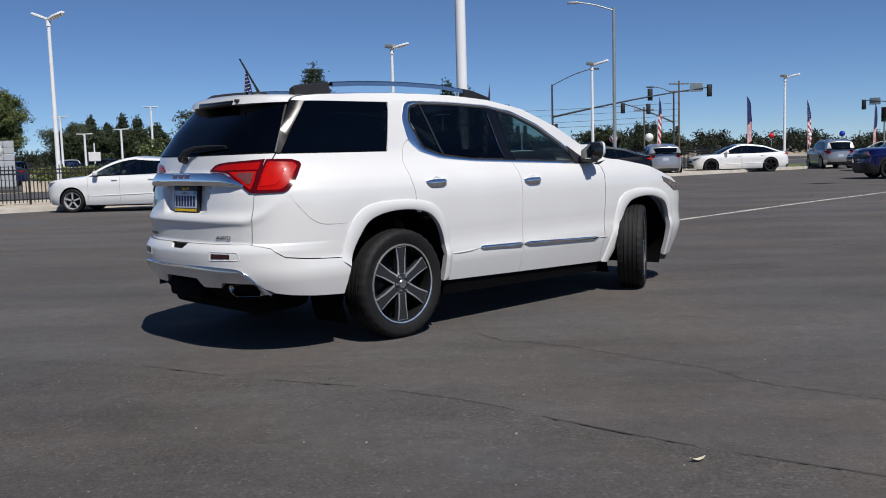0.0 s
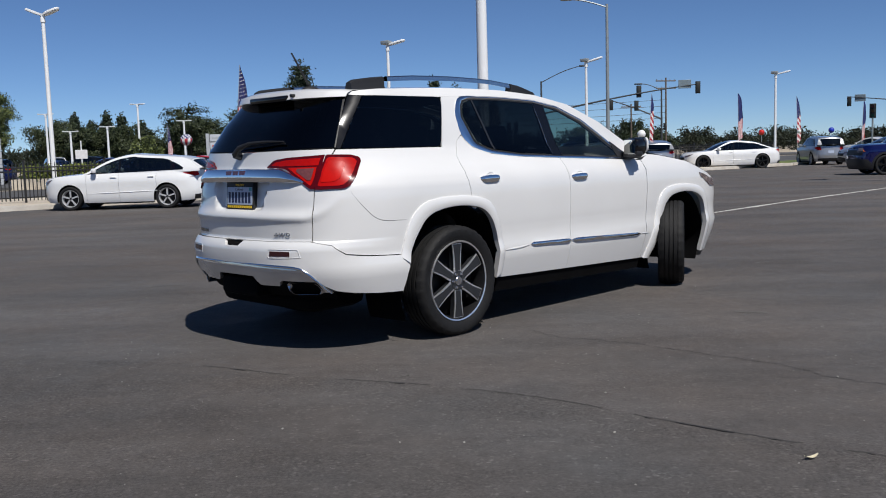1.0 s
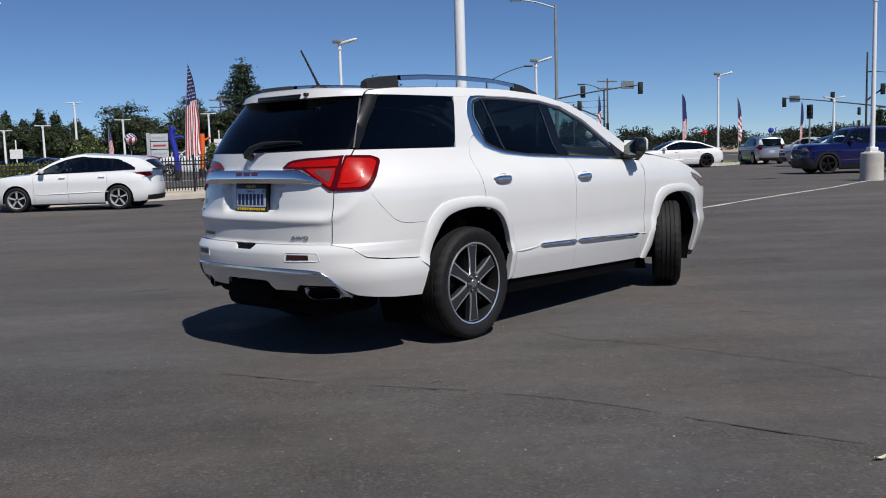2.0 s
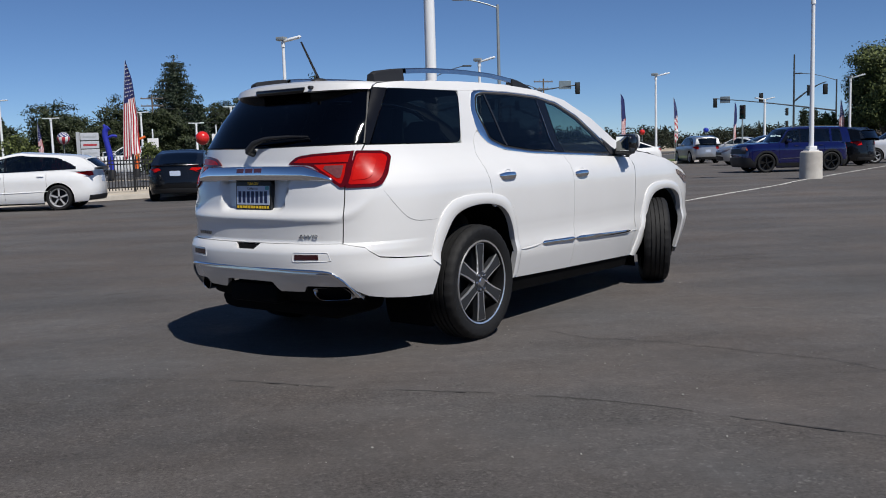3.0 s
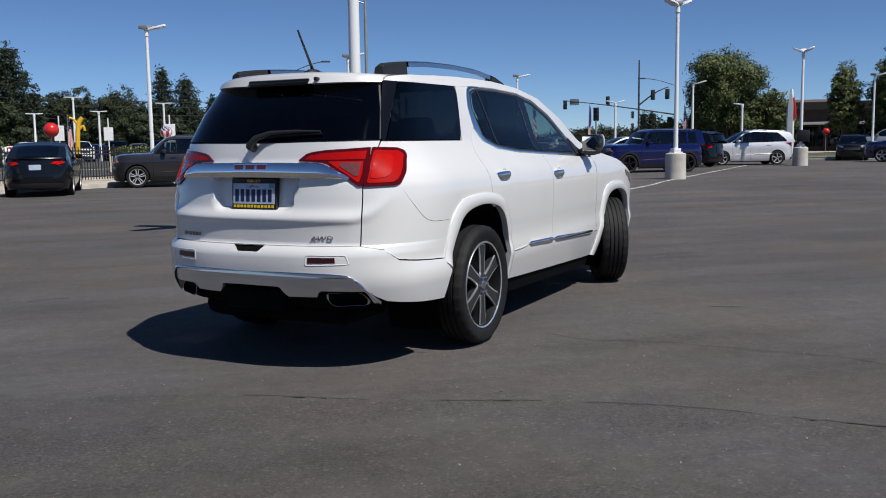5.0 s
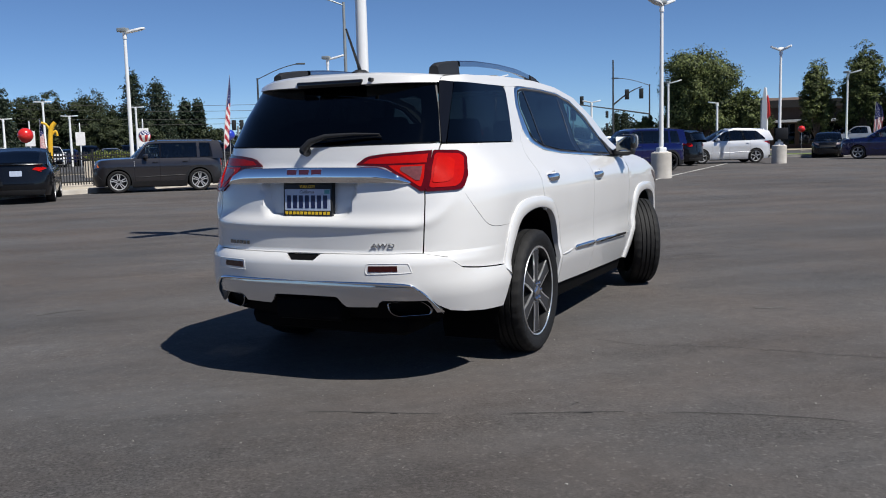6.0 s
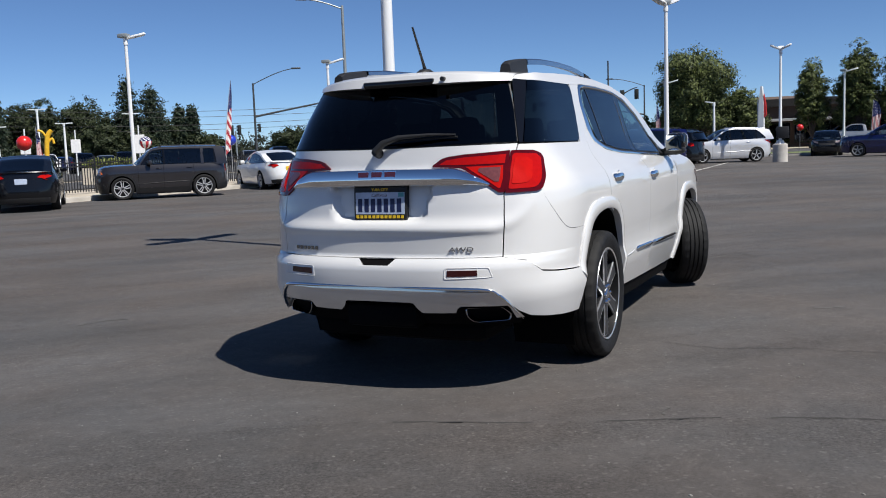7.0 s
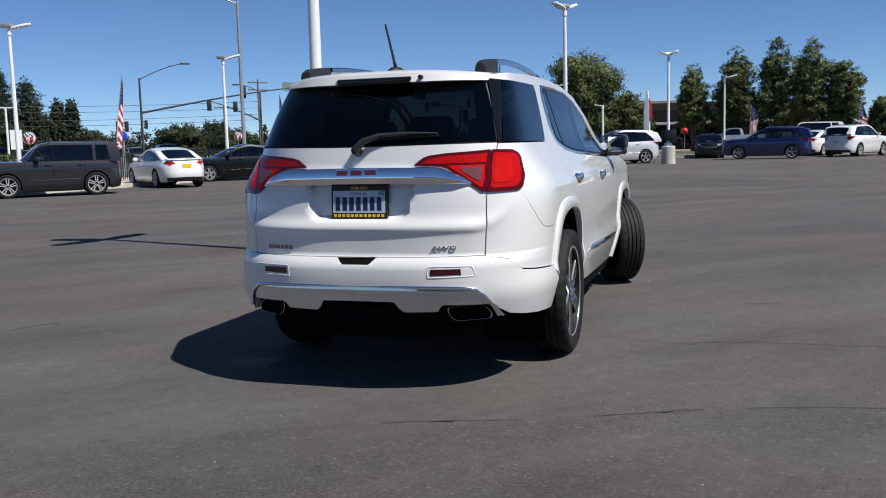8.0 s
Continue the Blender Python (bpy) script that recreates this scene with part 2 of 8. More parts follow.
# ---- vehicle shells ----
class Shell:
    """A vehicle's skin as a closed band. rows: height, half width, rear end, rear roundness, front end, front roundness.
    A place on it is (u, z): u is the distance along the side, and runs on round the corners to the middle of either end."""
    K = 0.6
    fine = False
    relief = None

    def __init__(self, rows, rear, front, bow=0.012):
        self.rows, self.rear, self.front, self.bow = rows, rear, front, bow
        self.end = self.K * math.pi / 2

    def flat(self, u, z):
        hw, xr, nr, xf, nf = lerp_table(self.rows, z)
        mid, half = (self.rear + self.front) / 2, (self.front - self.rear) / 2
        hw -= self.bow * min(1.0, abs(min(max(u, self.rear), self.front) - mid) / half) ** 2
        if self.rear <= u <= self.front:
            return u, hw
        back = u < self.rear
        a = (self.rear - xr) if back else (xf - self.front)
        n = nr if back else nf
        phi = ((self.rear - u) if back else (u - self.front)) / self.K
        sign = 1.0
        if phi > math.pi / 2:
            phi, sign = math.pi - phi, -1.0
        x = a * max(0.0, math.sin(phi)) ** (2 / n)
        y = hw * max(0.0, math.cos(phi)) ** (2 / n) * sign
        return (self.rear - x if back else self.front + x), y

    def at(self, u, z, off=0.0, side=-1):
        x, y = self.flat(u, z)
        p = Vector((x, y * side, z))
        if self.relief:
            off += self.relief(u, z)
        if off:
            x1, y1 = self.flat(u + 0.012, z)
            x0, y0 = self.flat(u - 0.012, z)
            x2, y2 = self.flat(u, z + 0.012)
            x3, y3 = self.flat(u, z - 0.012)
            n = Vector((x1 - x0, (y1 - y0) * side, 0)).cross(Vector((x2 - x3, (y2 - y3) * side, 0.024)))
            n.normalize()
            if n.dot(Vector((x - (self.rear + self.front) / 2, y * side, 0)).normalized() * 0.3 + Vector((0, y * side, 0))) < 0:
                n = -n
            p += n * off
        return p

    def ux(self, x, z):
        hw, xr, nr, xf, nf = lerp_table(self.rows, z)
        if x < self.rear:
            return self.rear - self.K * math.asin(min(1.0, ((self.rear - x) / (self.rear - xr)) ** (nr / 2)))
        if x > self.front:
            return self.front + self.K * math.asin(min(1.0, ((x - self.front) / (xf - self.front)) ** (nf / 2)))
        return x

    def uy(self, y, z, back=True):
        """The u of a place y metres off the middle line, on the rear or the front end; y below 0 lies on the other side."""
        hw, xr, nr, xf, nf = lerp_table(self.rows, z)
        hw -= self.bow
        phi = math.acos(min(1.0, (abs(y) / hw) ** ((nr if back else nf) / 2)))
        if y < 0:
            phi = math.pi - phi
        return self.rear - self.K * phi if back else self.front + self.K * phi


def rounded(pts, r=0.03, n=4):
    """The outline with its corners rounded off."""
    out = []
    for i, p in enumerate(pts):
        rr = p[2] if len(p) > 2 else r
        p, a, b = Vector(p[:2]), Vector(pts[i - 1][:2]), Vector(pts[(i + 1) % len(pts)][:2])
        da, db = (a - p), (b - p)
        k = min(rr, da.length * 0.45, db.length * 0.45)
        if k < 1e-4:
            out.append(tuple(p))
            continue
        s, e = p + da.normalized() * k, p + db.normalized() * k
        for j in range(n + 1):
            t = j / n
            out.append(tuple(s * (1 - t) ** 2 + p * 2 * t * (1 - t) + e * t * t))
    return out


def curve_through(pts, n=6):
    """A smooth line through points."""
    pts = [Vector(p) for p in pts]
    out = []
    for i in range(len(pts) - 1):
        p0, p1, p2, p3 = pts[max(i - 1, 0)], pts[i], pts[i + 1], pts[min(i + 2, len(pts) - 1)]
        for j in range(n):
            t = j / n
            out.append(tuple(0.5 * (2 * p1 + (p2 - p0) * t + (2 * p0 - 5 * p1 + 4 * p2 - p3) * t * t + (3 * p1 - p0 - 3 * p2 + p3) * t ** 3)))
    out.append(tuple(pts[-1]))
    return out


def even(pts, n):
    """The same line with n points at even steps."""
    run = [0.0]
    for p, q in zip(pts, pts[1:]):
        run.append(run[-1] + math.hypot(q[0] - p[0], q[1] - p[1]))
    table = [(d, *p) for d, p in zip(run, pts)]
    return [lerp_table(table, run[-1] * k / (n - 1)) for k in range(n)]


def arch(cx, a, b, zc, z0, n=22, square=2.0):
    """A wheel opening's edge from its rear foot over the top to its front foot; square above 2 flattens the top."""
    out = [(cx - a, z0)]
    for k in range(n + 1):
        c, s = math.cos(math.pi * k / n), math.sin(math.pi * k / n)
        out.append((cx - a * math.copysign(abs(c) ** (2 / square), c), zc + b * abs(s) ** (2 / square)))
    return out + [(cx + a, z0)]


def add_panel(bm, shell, pts, off=0.0, side=-1, grid=0.06, depth=0.012):
    """A piece of skin with the outline pts, laid on the shell, its rim turned inwards."""
    t = bmesh.new()
    clean = []
    for p in pts:
        if not clean or (Vector(p[:2]) - Vector(clean[-1])).length > 1e-4:
            clean.append((p[0], p[1]))
    if (Vector(clean[0]) - Vector(clean[-1])).length < 1e-4:
        clean.pop()
    t.faces.new([t.verts.new((u, z, 0)) for u, z in clean])
    us, zs = [p[0] for p in clean], [p[1] for p in clean]
    for lo, hi, no in ((min(us), max(us), (1, 0, 0)), (min(zs), max(zs), (0, 1, 0))):
        k = math.floor(lo / grid) + 1
        while k * grid < hi - 1e-4:
            c = k * grid + 1.7e-4
            bmesh.ops.bisect_plane(t, geom=t.verts[:] + t.edges[:] + t.faces[:], plane_co=tuple(c * v for v in no), plane_no=no, dist=1e-6)
            k += 1
    if shell.fine:
        for row in shell.rows:
            if 0.69 < row[0] < 0.91 and min(zs) + 0.004 < row[0] < max(zs) - 0.004:
                bmesh.ops.bisect_plane(t, geom=t.verts[:] + t.edges[:] + t.faces[:], plane_co=(0, row[0], 0), plane_no=(0, 1, 0), dist=1e-6)
    low = set()
    if depth > 0:
        r = bmesh.ops.extrude_edge_only(t, edges=[e for e in t.edges if len(e.link_faces) == 1])
        low = {v for v in r["geom"] if isinstance(v, bmesh.types.BMVert)}
    made = {}
    for v in t.verts:
        made[v] = bm.verts.new(shell.at(v.co.x, v.co.y, off - (depth if v in low else 0), side))
    for f in t.faces:
        mid = f.calc_center_median()
        out = shell.at(mid.x, mid.y, off + 0.03, side) - shell.at(mid.x, mid.y, off, side)
        g = bm.faces.new([made[v] for v in f.verts])
        g.normal_update()
        if g.normal.dot(out) < -1e-9:
            g.normal_flip()
    t.free()
    return bm


def skin(name, shell, pts, mat, parent, off=0.0, side=-1, grid=0.06, depth=0.012, label=""):
    bm = add_panel(bmesh.new(), shell, pts, off, side, grid, depth)
    return part(name, bm, mat, parent, label, recalc=False)


def polar(pts, centre, n):
    """An outline as n points at even angles round a centre inside it."""
    out = []
    cx, cz = centre
    for k in range(n):
        a = 2 * math.pi * k / n
        dx, dz = math.cos(a), math.sin(a)
        best = None
        for i, p in enumerate(pts):
            q = pts[(i + 1) % len(pts)]
            ex, ez = q[0] - p[0], q[1] - p[1]
            den = dx * ez - dz * ex
            if abs(den) < 1e-12:
                continue
            t = ((p[0] - cx) * ez - (p[1] - cz) * ex) / den
            s = ((p[0] - cx) * dz - (p[1] - cz) * dx) / den
            if t > 0 and -1e-9 <= s <= 1 + 1e-9 and (best is None or t < best):
                best = t
        out.append((cx + dx * best, cz + dz * best))
    return out


def ring(name, shell, outer, inner, mat, parent, off=0.0, side=-1, depth=0.015, n=120, label="", crown=0.0):
    """A band of skin between two outlines, rounded outwards by crown."""
    c = (sum(p[0] for p in inner) / len(inner), sum(p[1] for p in inner) / len(inner))
    a, b = polar(outer, c, n), polar(inner, c, n)
    bm = bmesh.new()
    rows = []
    for f, o in ((0.0, off - depth), (0.0, off), (0.35, off + crown), (0.65, off + crown), (1.0, off), (1.0, off - depth)):
        row = [shell.at(p[0] + (q[0] - p[0]) * f, p[1] + (q[1] - p[1]) * f, o, side) for p, q in zip(a, b)]
        rows.append(row + row[:1])
    loft(bm, rows)
    bmesh.ops.remove_doubles(bm, verts=bm.verts, dist=1e-6)
    return part(name, bm, mat, parent, label)


def bead(name, shell, line, half, out, mat, parent, side=-1, label="", off=0.0, taper=3.0):
    """A rounded strip along a line of (u, z), its height 2 * half, tapered at both ends."""
    bm = bmesh.new()
    rows = []
    m = len(line) - 1
    for i, (u, z) in enumerate(line):
        k = min(1.0, 0.25 + taper * min(i, m - i) / m)
        rows.append([shell.at(u, z + half * f * k, off + out * o * k, side) for f, o in ((1, -0.2), (0.95, 0.45), (0.6, 0.85), (0.1, 1.0), (-0.5, 0.8), (-0.92, 0.4), (-1, -0.2))])
    loft(bm, rows)
    for row in (rows[0], rows[-1]):
        bm.faces.new([bm.verts.new(p) for p in row])
    return part(name, bm, mat, parent, label)


def loft(bm, rows, flip=False):
    """A sheet through rows of points."""
    vs = [[bm.verts.new(p) for p in row] for row in rows]
    for a, b in zip(vs, vs[1:]):
        for k in range(len(a) - 1):
            q = (a[k], a[k + 1], b[k + 1], b[k])
            bm.faces.new(q[::-1] if flip else q)
    return bm


def lettering(name, text, height, mat, parent, m, label="", depth=0.003, bold=0.0, shear=0.0, spacing=1.0):
    cu = bpy.data.curves.new(name, "FONT")
    cu.body, cu.size, cu.extrude, cu.align_x, cu.align_y, cu.offset, cu.shear = text, height / 0.7, depth, "CENTER", "CENTER", bold, shear
    cu.space_character = spacing
    src = bpy.data.objects.new(name, cu)
    me = bpy.data.meshes.new_from_object(src)
    bpy.data.objects.remove(src)
    bpy.data.curves.remove(cu)
    ob = new(name, me)
    me.materials.clear()
    me.materials.append(mat)
    ob.parent, ob.matrix_basis = parent, m
    if label:
        tagged(ob, label)
    return ob


# ---- vehicle materials ----
M_PAINT_WHITE = plain("pearl_white_paint", (0.705, 0.705, 0.698), 0.32, coat=1.0, vary=0.03, scale=2)
M_CHROME = plain("chrome", (0.90, 0.91, 0.92), 0.035, 1.0, vary=0.04)
M_LOOKING_GLASS = plain("looking_glass", (0.78, 0.82, 0.82), 0.02, 1.0, vary=0.0)
M_MIRROR = plain("dimmed_mirror", (0.30, 0.32, 0.34), 0.04, 1.0, vary=0.0)
M_SMOKE = plain("smoked_chrome", (0.42, 0.42, 0.43), 0.10, 1.0, vary=0.06)
M_BAR = plain("bright_satin_chrome", (0.95, 0.95, 0.96), 0.03, 1.0, vary=0.03)
M_SATIN = plain("satin_aluminium", (0.62, 0.63, 0.65), 0.22, 1.0, vary=0.05)
M_MACHINED = plain("machined_alloy", (0.90, 0.90, 0.91), 0.30, 0.9, vary=0.08, scale=20)
M_WHEEL_SILVER = plain("silver_wheel_paint", (0.55, 0.55, 0.56), 0.35, 0.35, coat=0.4, vary=0.06)
M_RIM_GREY = plain("dark_grey_alloy_paint", (0.030, 0.032, 0.036), 0.40, 0.3, coat=0.2)
M_RIM_DARK = plain("brake_dark_metal", (0.008, 0.008, 0.009), 0.6, 0.4)
M_GLOSS_BLACK = plain("gloss_black", (0.005, 0.005, 0.006), 0.10, coat=0.0, vary=0.0)
M_SEAT = plain("dark_leather", (0.03, 0.028, 0.026), 0.55, vary=0.2, bump=0.2)
M_TRIM_IN = plain("grey_cabin_trim", (0.05, 0.05, 0.052), 0.7, vary=0.15)
M_HEADLINER = plain("light_headliner", (0.28, 0.27, 0.25), 0.9, vary=0.1)
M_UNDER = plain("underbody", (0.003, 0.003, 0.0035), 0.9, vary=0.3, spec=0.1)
M_PRIVACY = glass_material("privacy_glass", (0.80, 0.88, 1.0), 0.035, face=0.036)
M_CLEARGLASS = glass_material("green_tint_glass", (0.78, 0.95, 0.90), 0.62)
M_LAMP_RED = plain("red_lamp_lens", (0.46, 0.006, 0.003), 0.25, coat=0.35, vary=0.12, scale=24, spec=0.05)
M_LAMP_DEEP = plain("deep_red_lens", (0.085, 0.001, 0.002), 0.10, coat=0.4, vary=0.2, scale=30, spec=0.2)
M_LAMP_BRIGHT = plain("bright_red_lens", (0.40, 0.004, 0.003), 0.25, coat=0.35, vary=0.12, scale=40, spec=0.05)
M_SKID = plain("satin_silver_panel", (0.74, 0.735, 0.725), 0.085, 0.68, vary=0.05, scale=3)
M_REVERSE = plain("smoky_red_lens", (0.22, 0.07, 0.07), 0.15, 0.3, coat=0.5, vary=0.2, scale=60, spec=0.3)
M_LAMP_CLEAR = plain("clear_lens", (0.30, 0.24, 0.24), 0.15, 0.5, coat=0.6, vary=0.4, scale=40)
M_REFLECTOR = plain("dark_red_reflector", (0.035, 0.003, 0.003), 0.25, coat=0.3)
M_AMBER = plain("amber_lens", (0.75, 0.16, 0.02), 0.2, coat=1.0)
# white plate sheet; the bluish cast of shade is put into its colour
M_PLATE = plain("plate_white_shade_tint", (0.48, 0.55, 0.68), 0.45, vary=0.1, scale=20)
M_PLATE_INK = plain("plate_blue_ink", (0.008, 0.016, 0.07), 0.5, vary=0)
M_YELLOW = plain("yellow_print", (0.80, 0.52, 0.02), 0.5, vary=0.1)
M_BADGE_RED = plain("badge_red", (0.11, 0.008, 0.014), 0.2, 0.3, coat=1.0)


def tyre_mesh(r, w, grooves=True, n=96, bead=None):
    """A tyre about the y axis, with ribs, shoulder blocks and rounded walls."""
    bm = bmesh.new()
    h = w / 2
    rr = bead or r * 0.66
    prof = [(rr, -h * 0.86), (rr + 0.01, -h * 0.93), (rr * 0.55 + r * 0.45, -h * 1.04), (rr * 0.28 + r * 0.72, -h * 1.05), (r * 0.955, -h * 0.98), (r * 0.985, -h * 0.88)]
    if grooves:
        d = 0.009
        for c in (-0.52, -0.17, 0.17, 0.52):
            prof += [(r * 0.999, h * (c - 0.055)), (r - d, h * (c - 0.05)), (r - d, h * (c + 0.05)), (r * 0.999, h * (c + 0.055))]
    else:
        prof += [(r, -h * 0.6), (r, h * 0.6)]
    prof += [(a, -b) for a, b in prof[5::-1]]
    lathe(bm, prof, n, axis="y")
    if grooves:
        for i, v in enumerate(bm.verts):
            ring, k = divmod(i, n)
            rad = math.hypot(v.co.x, v.co.z)
            if rad > r * 0.95 and k % 3 == 0 and (ring in (4, 5, 6, len(prof) - 5, len(prof) - 6, len(prof) - 7)):
                s = (rad - 0.006) / rad
                v.co.x *= s
                v.co.z *= s
    return bm


def add_wheel(parent, m, r, w, rim, spokes, style, outer=-1, fine=True):
    """A wheel under its vehicle; outer is the side (along y) that shows."""
    hub = part("wheel", lathe(bmesh.new(), [(rim * 0.96, -outer * w * 0.42), (rim * 0.93, 0), (rim * 0.955, outer * w * 0.34), (rim * 0.985, outer * w * 0.455),
                                            (rim * 1.03, outer * w * 0.47), (rim * 1.04, outer * w * 0.42)], 48 if fine else 28, axis="y"), M_RIM_DARK if fine else style["lip"], parent, m=m)
    if fine:
        part("rim_lip", lathe(bmesh.new(), [(rim * 0.985, outer * w * 0.435), (rim * 0.995, outer * w * 0.462), (rim * 1.03, outer * w * 0.475), (rim * 1.045, outer * w * 0.43)], 64, axis="y"), style["lip"], hub)
    part("tyre", tyre_mesh(r, w, fine, 96 if fine else 40, rim * 1.025), M_RUBBER, hub, "black treaded rubber tyre")
    part("brake_disc", lathe(bmesh.new(), [(0.0, outer * w * 0.02), (rim * 0.72, outer * w * 0.02), (rim * 0.93, -outer * 0.02)], 32, axis="y"), M_RIM_DARK, hub)
    face = outer * w * 0.40
    for k in range(spokes):
        a = math.pi / 2 + 2 * math.pi * k / spokes + style.get("turn", 0)
        c, s = math.cos(a), math.sin(a)

        def put(u, v, d, c=c, s=s):
            return (u * c - v * s, d, u * s + v * c)

        w0, w1 = style["w0"] * rim, style["w1"] * rim
        if style.get("split"):
            for q in (-1, 1):
                out = [(0.16 * rim, q * 0.02 * rim), (0.16 * rim, q * 0.12 * rim), (0.98 * rim, q * (w1 + 0.03 * rim)), (0.98 * rim, q * (w1 - 0.09 * rim)), (0.5 * rim, q * 0.05 * rim)]
                part("spoke", prism(bmesh.new(), out, face - outer * 0.03, face, put), style["spoke"], hub)
        else:
            out = [(0.14 * rim, -w0), (0.14 * rim, w0), (0.6 * rim, w0 * 0.92 + w1 * 0.06), (0.97 * rim, w1), (0.97 * rim, -w1), (0.6 * rim, -w0 * 0.92 - w1 * 0.06)]
            bm = prism(bmesh.new(), out, face - outer * (0.010 if fine else 0.035), face, put)
            if fine:
                back = [(p[0], p[1] * 0.93) for p in out]
                part("spoke_back", prism(bmesh.new(), back, face - outer * 0.045, face - outer * 0.009, put), M_RIM_GREY, hub)
            bmesh.ops.bevel(bm, geom=bm.edges[:], offset=0.004, segments=1, affect="EDGES")
            part("spoke", bm, style["spoke"], hub)
            if "pocket" in style:
                pin = [(0.26 * rim, -w0 * 0.60), (0.26 * rim, w0 * 0.60), (0.6 * rim, w0 * 0.70), (0.94 * rim, w1 * 0.78), (0.94 * rim, -w1 * 0.78), (0.6 * rim, -w0 * 0.70)]
                part("spoke_pocket", prism(bmesh.new(), pin, face - outer * 0.01, face + outer * 0.002, put), style["pocket"], hub, "dark grey painted spoke pocket")
    part("hub_cap", lathe(bmesh.new(), [(0.0, face + outer * 0.014), (0.095 * rim, face + outer * 0.014), (0.12 * rim, face + outer * 0.008), (0.135 * rim, face - outer * 0.02)], 24, axis="y"), style["cap"], hub)
    if fine:
        for k in range(6):
            a = math.pi / 2 + math.pi / 6 + k * math.pi / 3
            mm = Matrix.Translation((0.195 * rim * math.cos(a), face + outer * 0.002, 0.195 * rim * math.sin(a)))
            part("lug_nut", lathe(bmesh.new(), [(0.0, outer * 0.016), (0.008, outer * 0.016), (0.011, outer * 0.01), (0.012, -outer * 0.012)], 8, axis="y"), M_CHROME, hub, m=mm)
        part("wheel_hub", lathe(bmesh.new(), [(0.0, face + outer * 0.004), (0.255 * rim, face + outer * 0.004), (0.275 * rim, face - outer * 0.03)], 24, axis="y"), style["pocket"] if "pocket" in style else style["spoke"], hub)
    return hub

# ---- the lot, the streets and the ground ----
def curb_y(x):
    return 24.9 + 0.82 * (x + 13)


def sheet(name, outline, z, mat, label, category, cuts=0, kind="structure"):
    bm = bmesh.new()
    bm.faces.new([bm.verts.new((x, y, z)) for x, y in outline])
    return tagged(part(name, bm, mat, smooth=False), label, category, kind=kind)


def slab(name, outline, z0, z1, mat, label, category):
    bm = bmesh.new()
    prism(bm, outline, z0, z1, lambda u, v, d: (u, v, d))
    bmesh.ops.bevel(bm, geom=[e for e in bm.edges if all(v.co.z > z1 - 1e-4 for v in e.verts)], offset=0.03, segments=2, affect="EDGES")
    return tagged(part(name, bm, mat, smooth=False), label, category, kind="structure")


FAR = 1500
sheet("ground", [(-FAR, -FAR), (FAR, -FAR), (FAR, FAR), (-FAR, FAR)], -0.03, M_EARTH, "dry beige earth ground reaching to the horizon", "ground")
LOT = [(-90, -60), (80, -60), (80, 12), (42, 41.0), (22.5, 56.0), (19.0, curb_y(19) - 0.2), (-60, curb_y(-60))]
sheet("parking_lot", LOT, 0.0, M_ASPHALT, "dark grey worn asphalt of the open car lot", "pavement")
lot = bpy.data.objects["parking_lot"]
rng = random.Random(5)
# the older, darker paving lane and its ragged edge
seam_pts = curve_through([(-14, 10.6), (-6.0, 7.2), (-3.3, 5.92), (-1.8, 5.38), (-1.1, 5.04), (-0.3, 4.74), (0.3, 4.40), (0.7, 4.06), (1.3, 3.60), (1.9, 3.22), (4.0, 1.9), (9.0, -1.0)], 14)
edge = [(x + rng.uniform(-0.02, 0.02), y + rng.uniform(-0.03, 0.03)) for x, y in seam_pts]
sheet("old_paving", edge + [(9.0, -12), (-14, -12)], 0.004, M_OLD, "older darker asphalt lane with a ragged seam", "pavement")


def ribbon(name, pts, width, z, mat, label, wobble=0.02, n=8, seed=1):
    """A thin irregular line on the ground."""
    r = random.Random(seed)
    line = [Vector(p) for p in curve_through(pts, n)]
    bm = bmesh.new()
    left, right = [], []
    for i, p in enumerate(line):
        d = (line[min(i + 1, len(line) - 1)] - line[max(i - 1, 0)]).normalized()
        s = Vector((-d.y, d.x)) * width * r.uniform(0.55, 1.25) / 2
        p = p + Vector((r.uniform(-wobble, wobble), r.uniform(-wobble, wobble)))
        left.append(bm.verts.new((p.x + s.x, p.y + s.y, z)))
        right.append(bm.verts.new((p.x - s.x, p.y - s.y, z)))
    for i in range(len(line) - 1):
        bm.faces.new((left[i], right[i], right[i + 1], left[i + 1]))
    return part(name, bm, mat, lot, label, smooth=False)


M_CRACK = plain("crack_dark", (0.022, 0.020, 0.019), 0.95, vary=0.3)
M_SCUFF = plain("pale_scuff", (0.105, 0.099, 0.094), 0.9, vary=0.4, scale=30)
M_SEAM = plain("paving_seam", (0.045, 0.042, 0.040), 0.95, vary=0.4, scale=8)
ribbon("crack", [(0.30, 6.28), (0.5, 5.98), (0.9, 5.75), (1.3, 5.38), (1.7, 5.0), (1.82, 4.74), (2.1, 4.5), (2.4, 4.28), (3.2, 3.6), (4.2, 2.8)], 0.0055, 0.003, M_CRACK, "thin dark crack in the asphalt", 0.016, 12, 3)
for pts, w in (([(1.93, 6.78), (2.02, 6.72), (2.15, 6.70)], 0.05), ([(-0.56, 4.93), (-0.53, 4.99), (-0.48, 5.01)], 0.012), ([(-3.4, 9.0), (-3.2, 9.1), (-3.0, 9.1)], 0.03), ([(4.4, 11.5), (4.9, 11.6), (5.3, 11.6)], 0.04), ([(3.0, 9.6), (3.3, 9.7), (3.6, 9.65)], 0.03)):
    ribbon("scuff", pts, w, 0.0028, M_SCUFF, "pale worn scuff", 0.01, 6, 8)
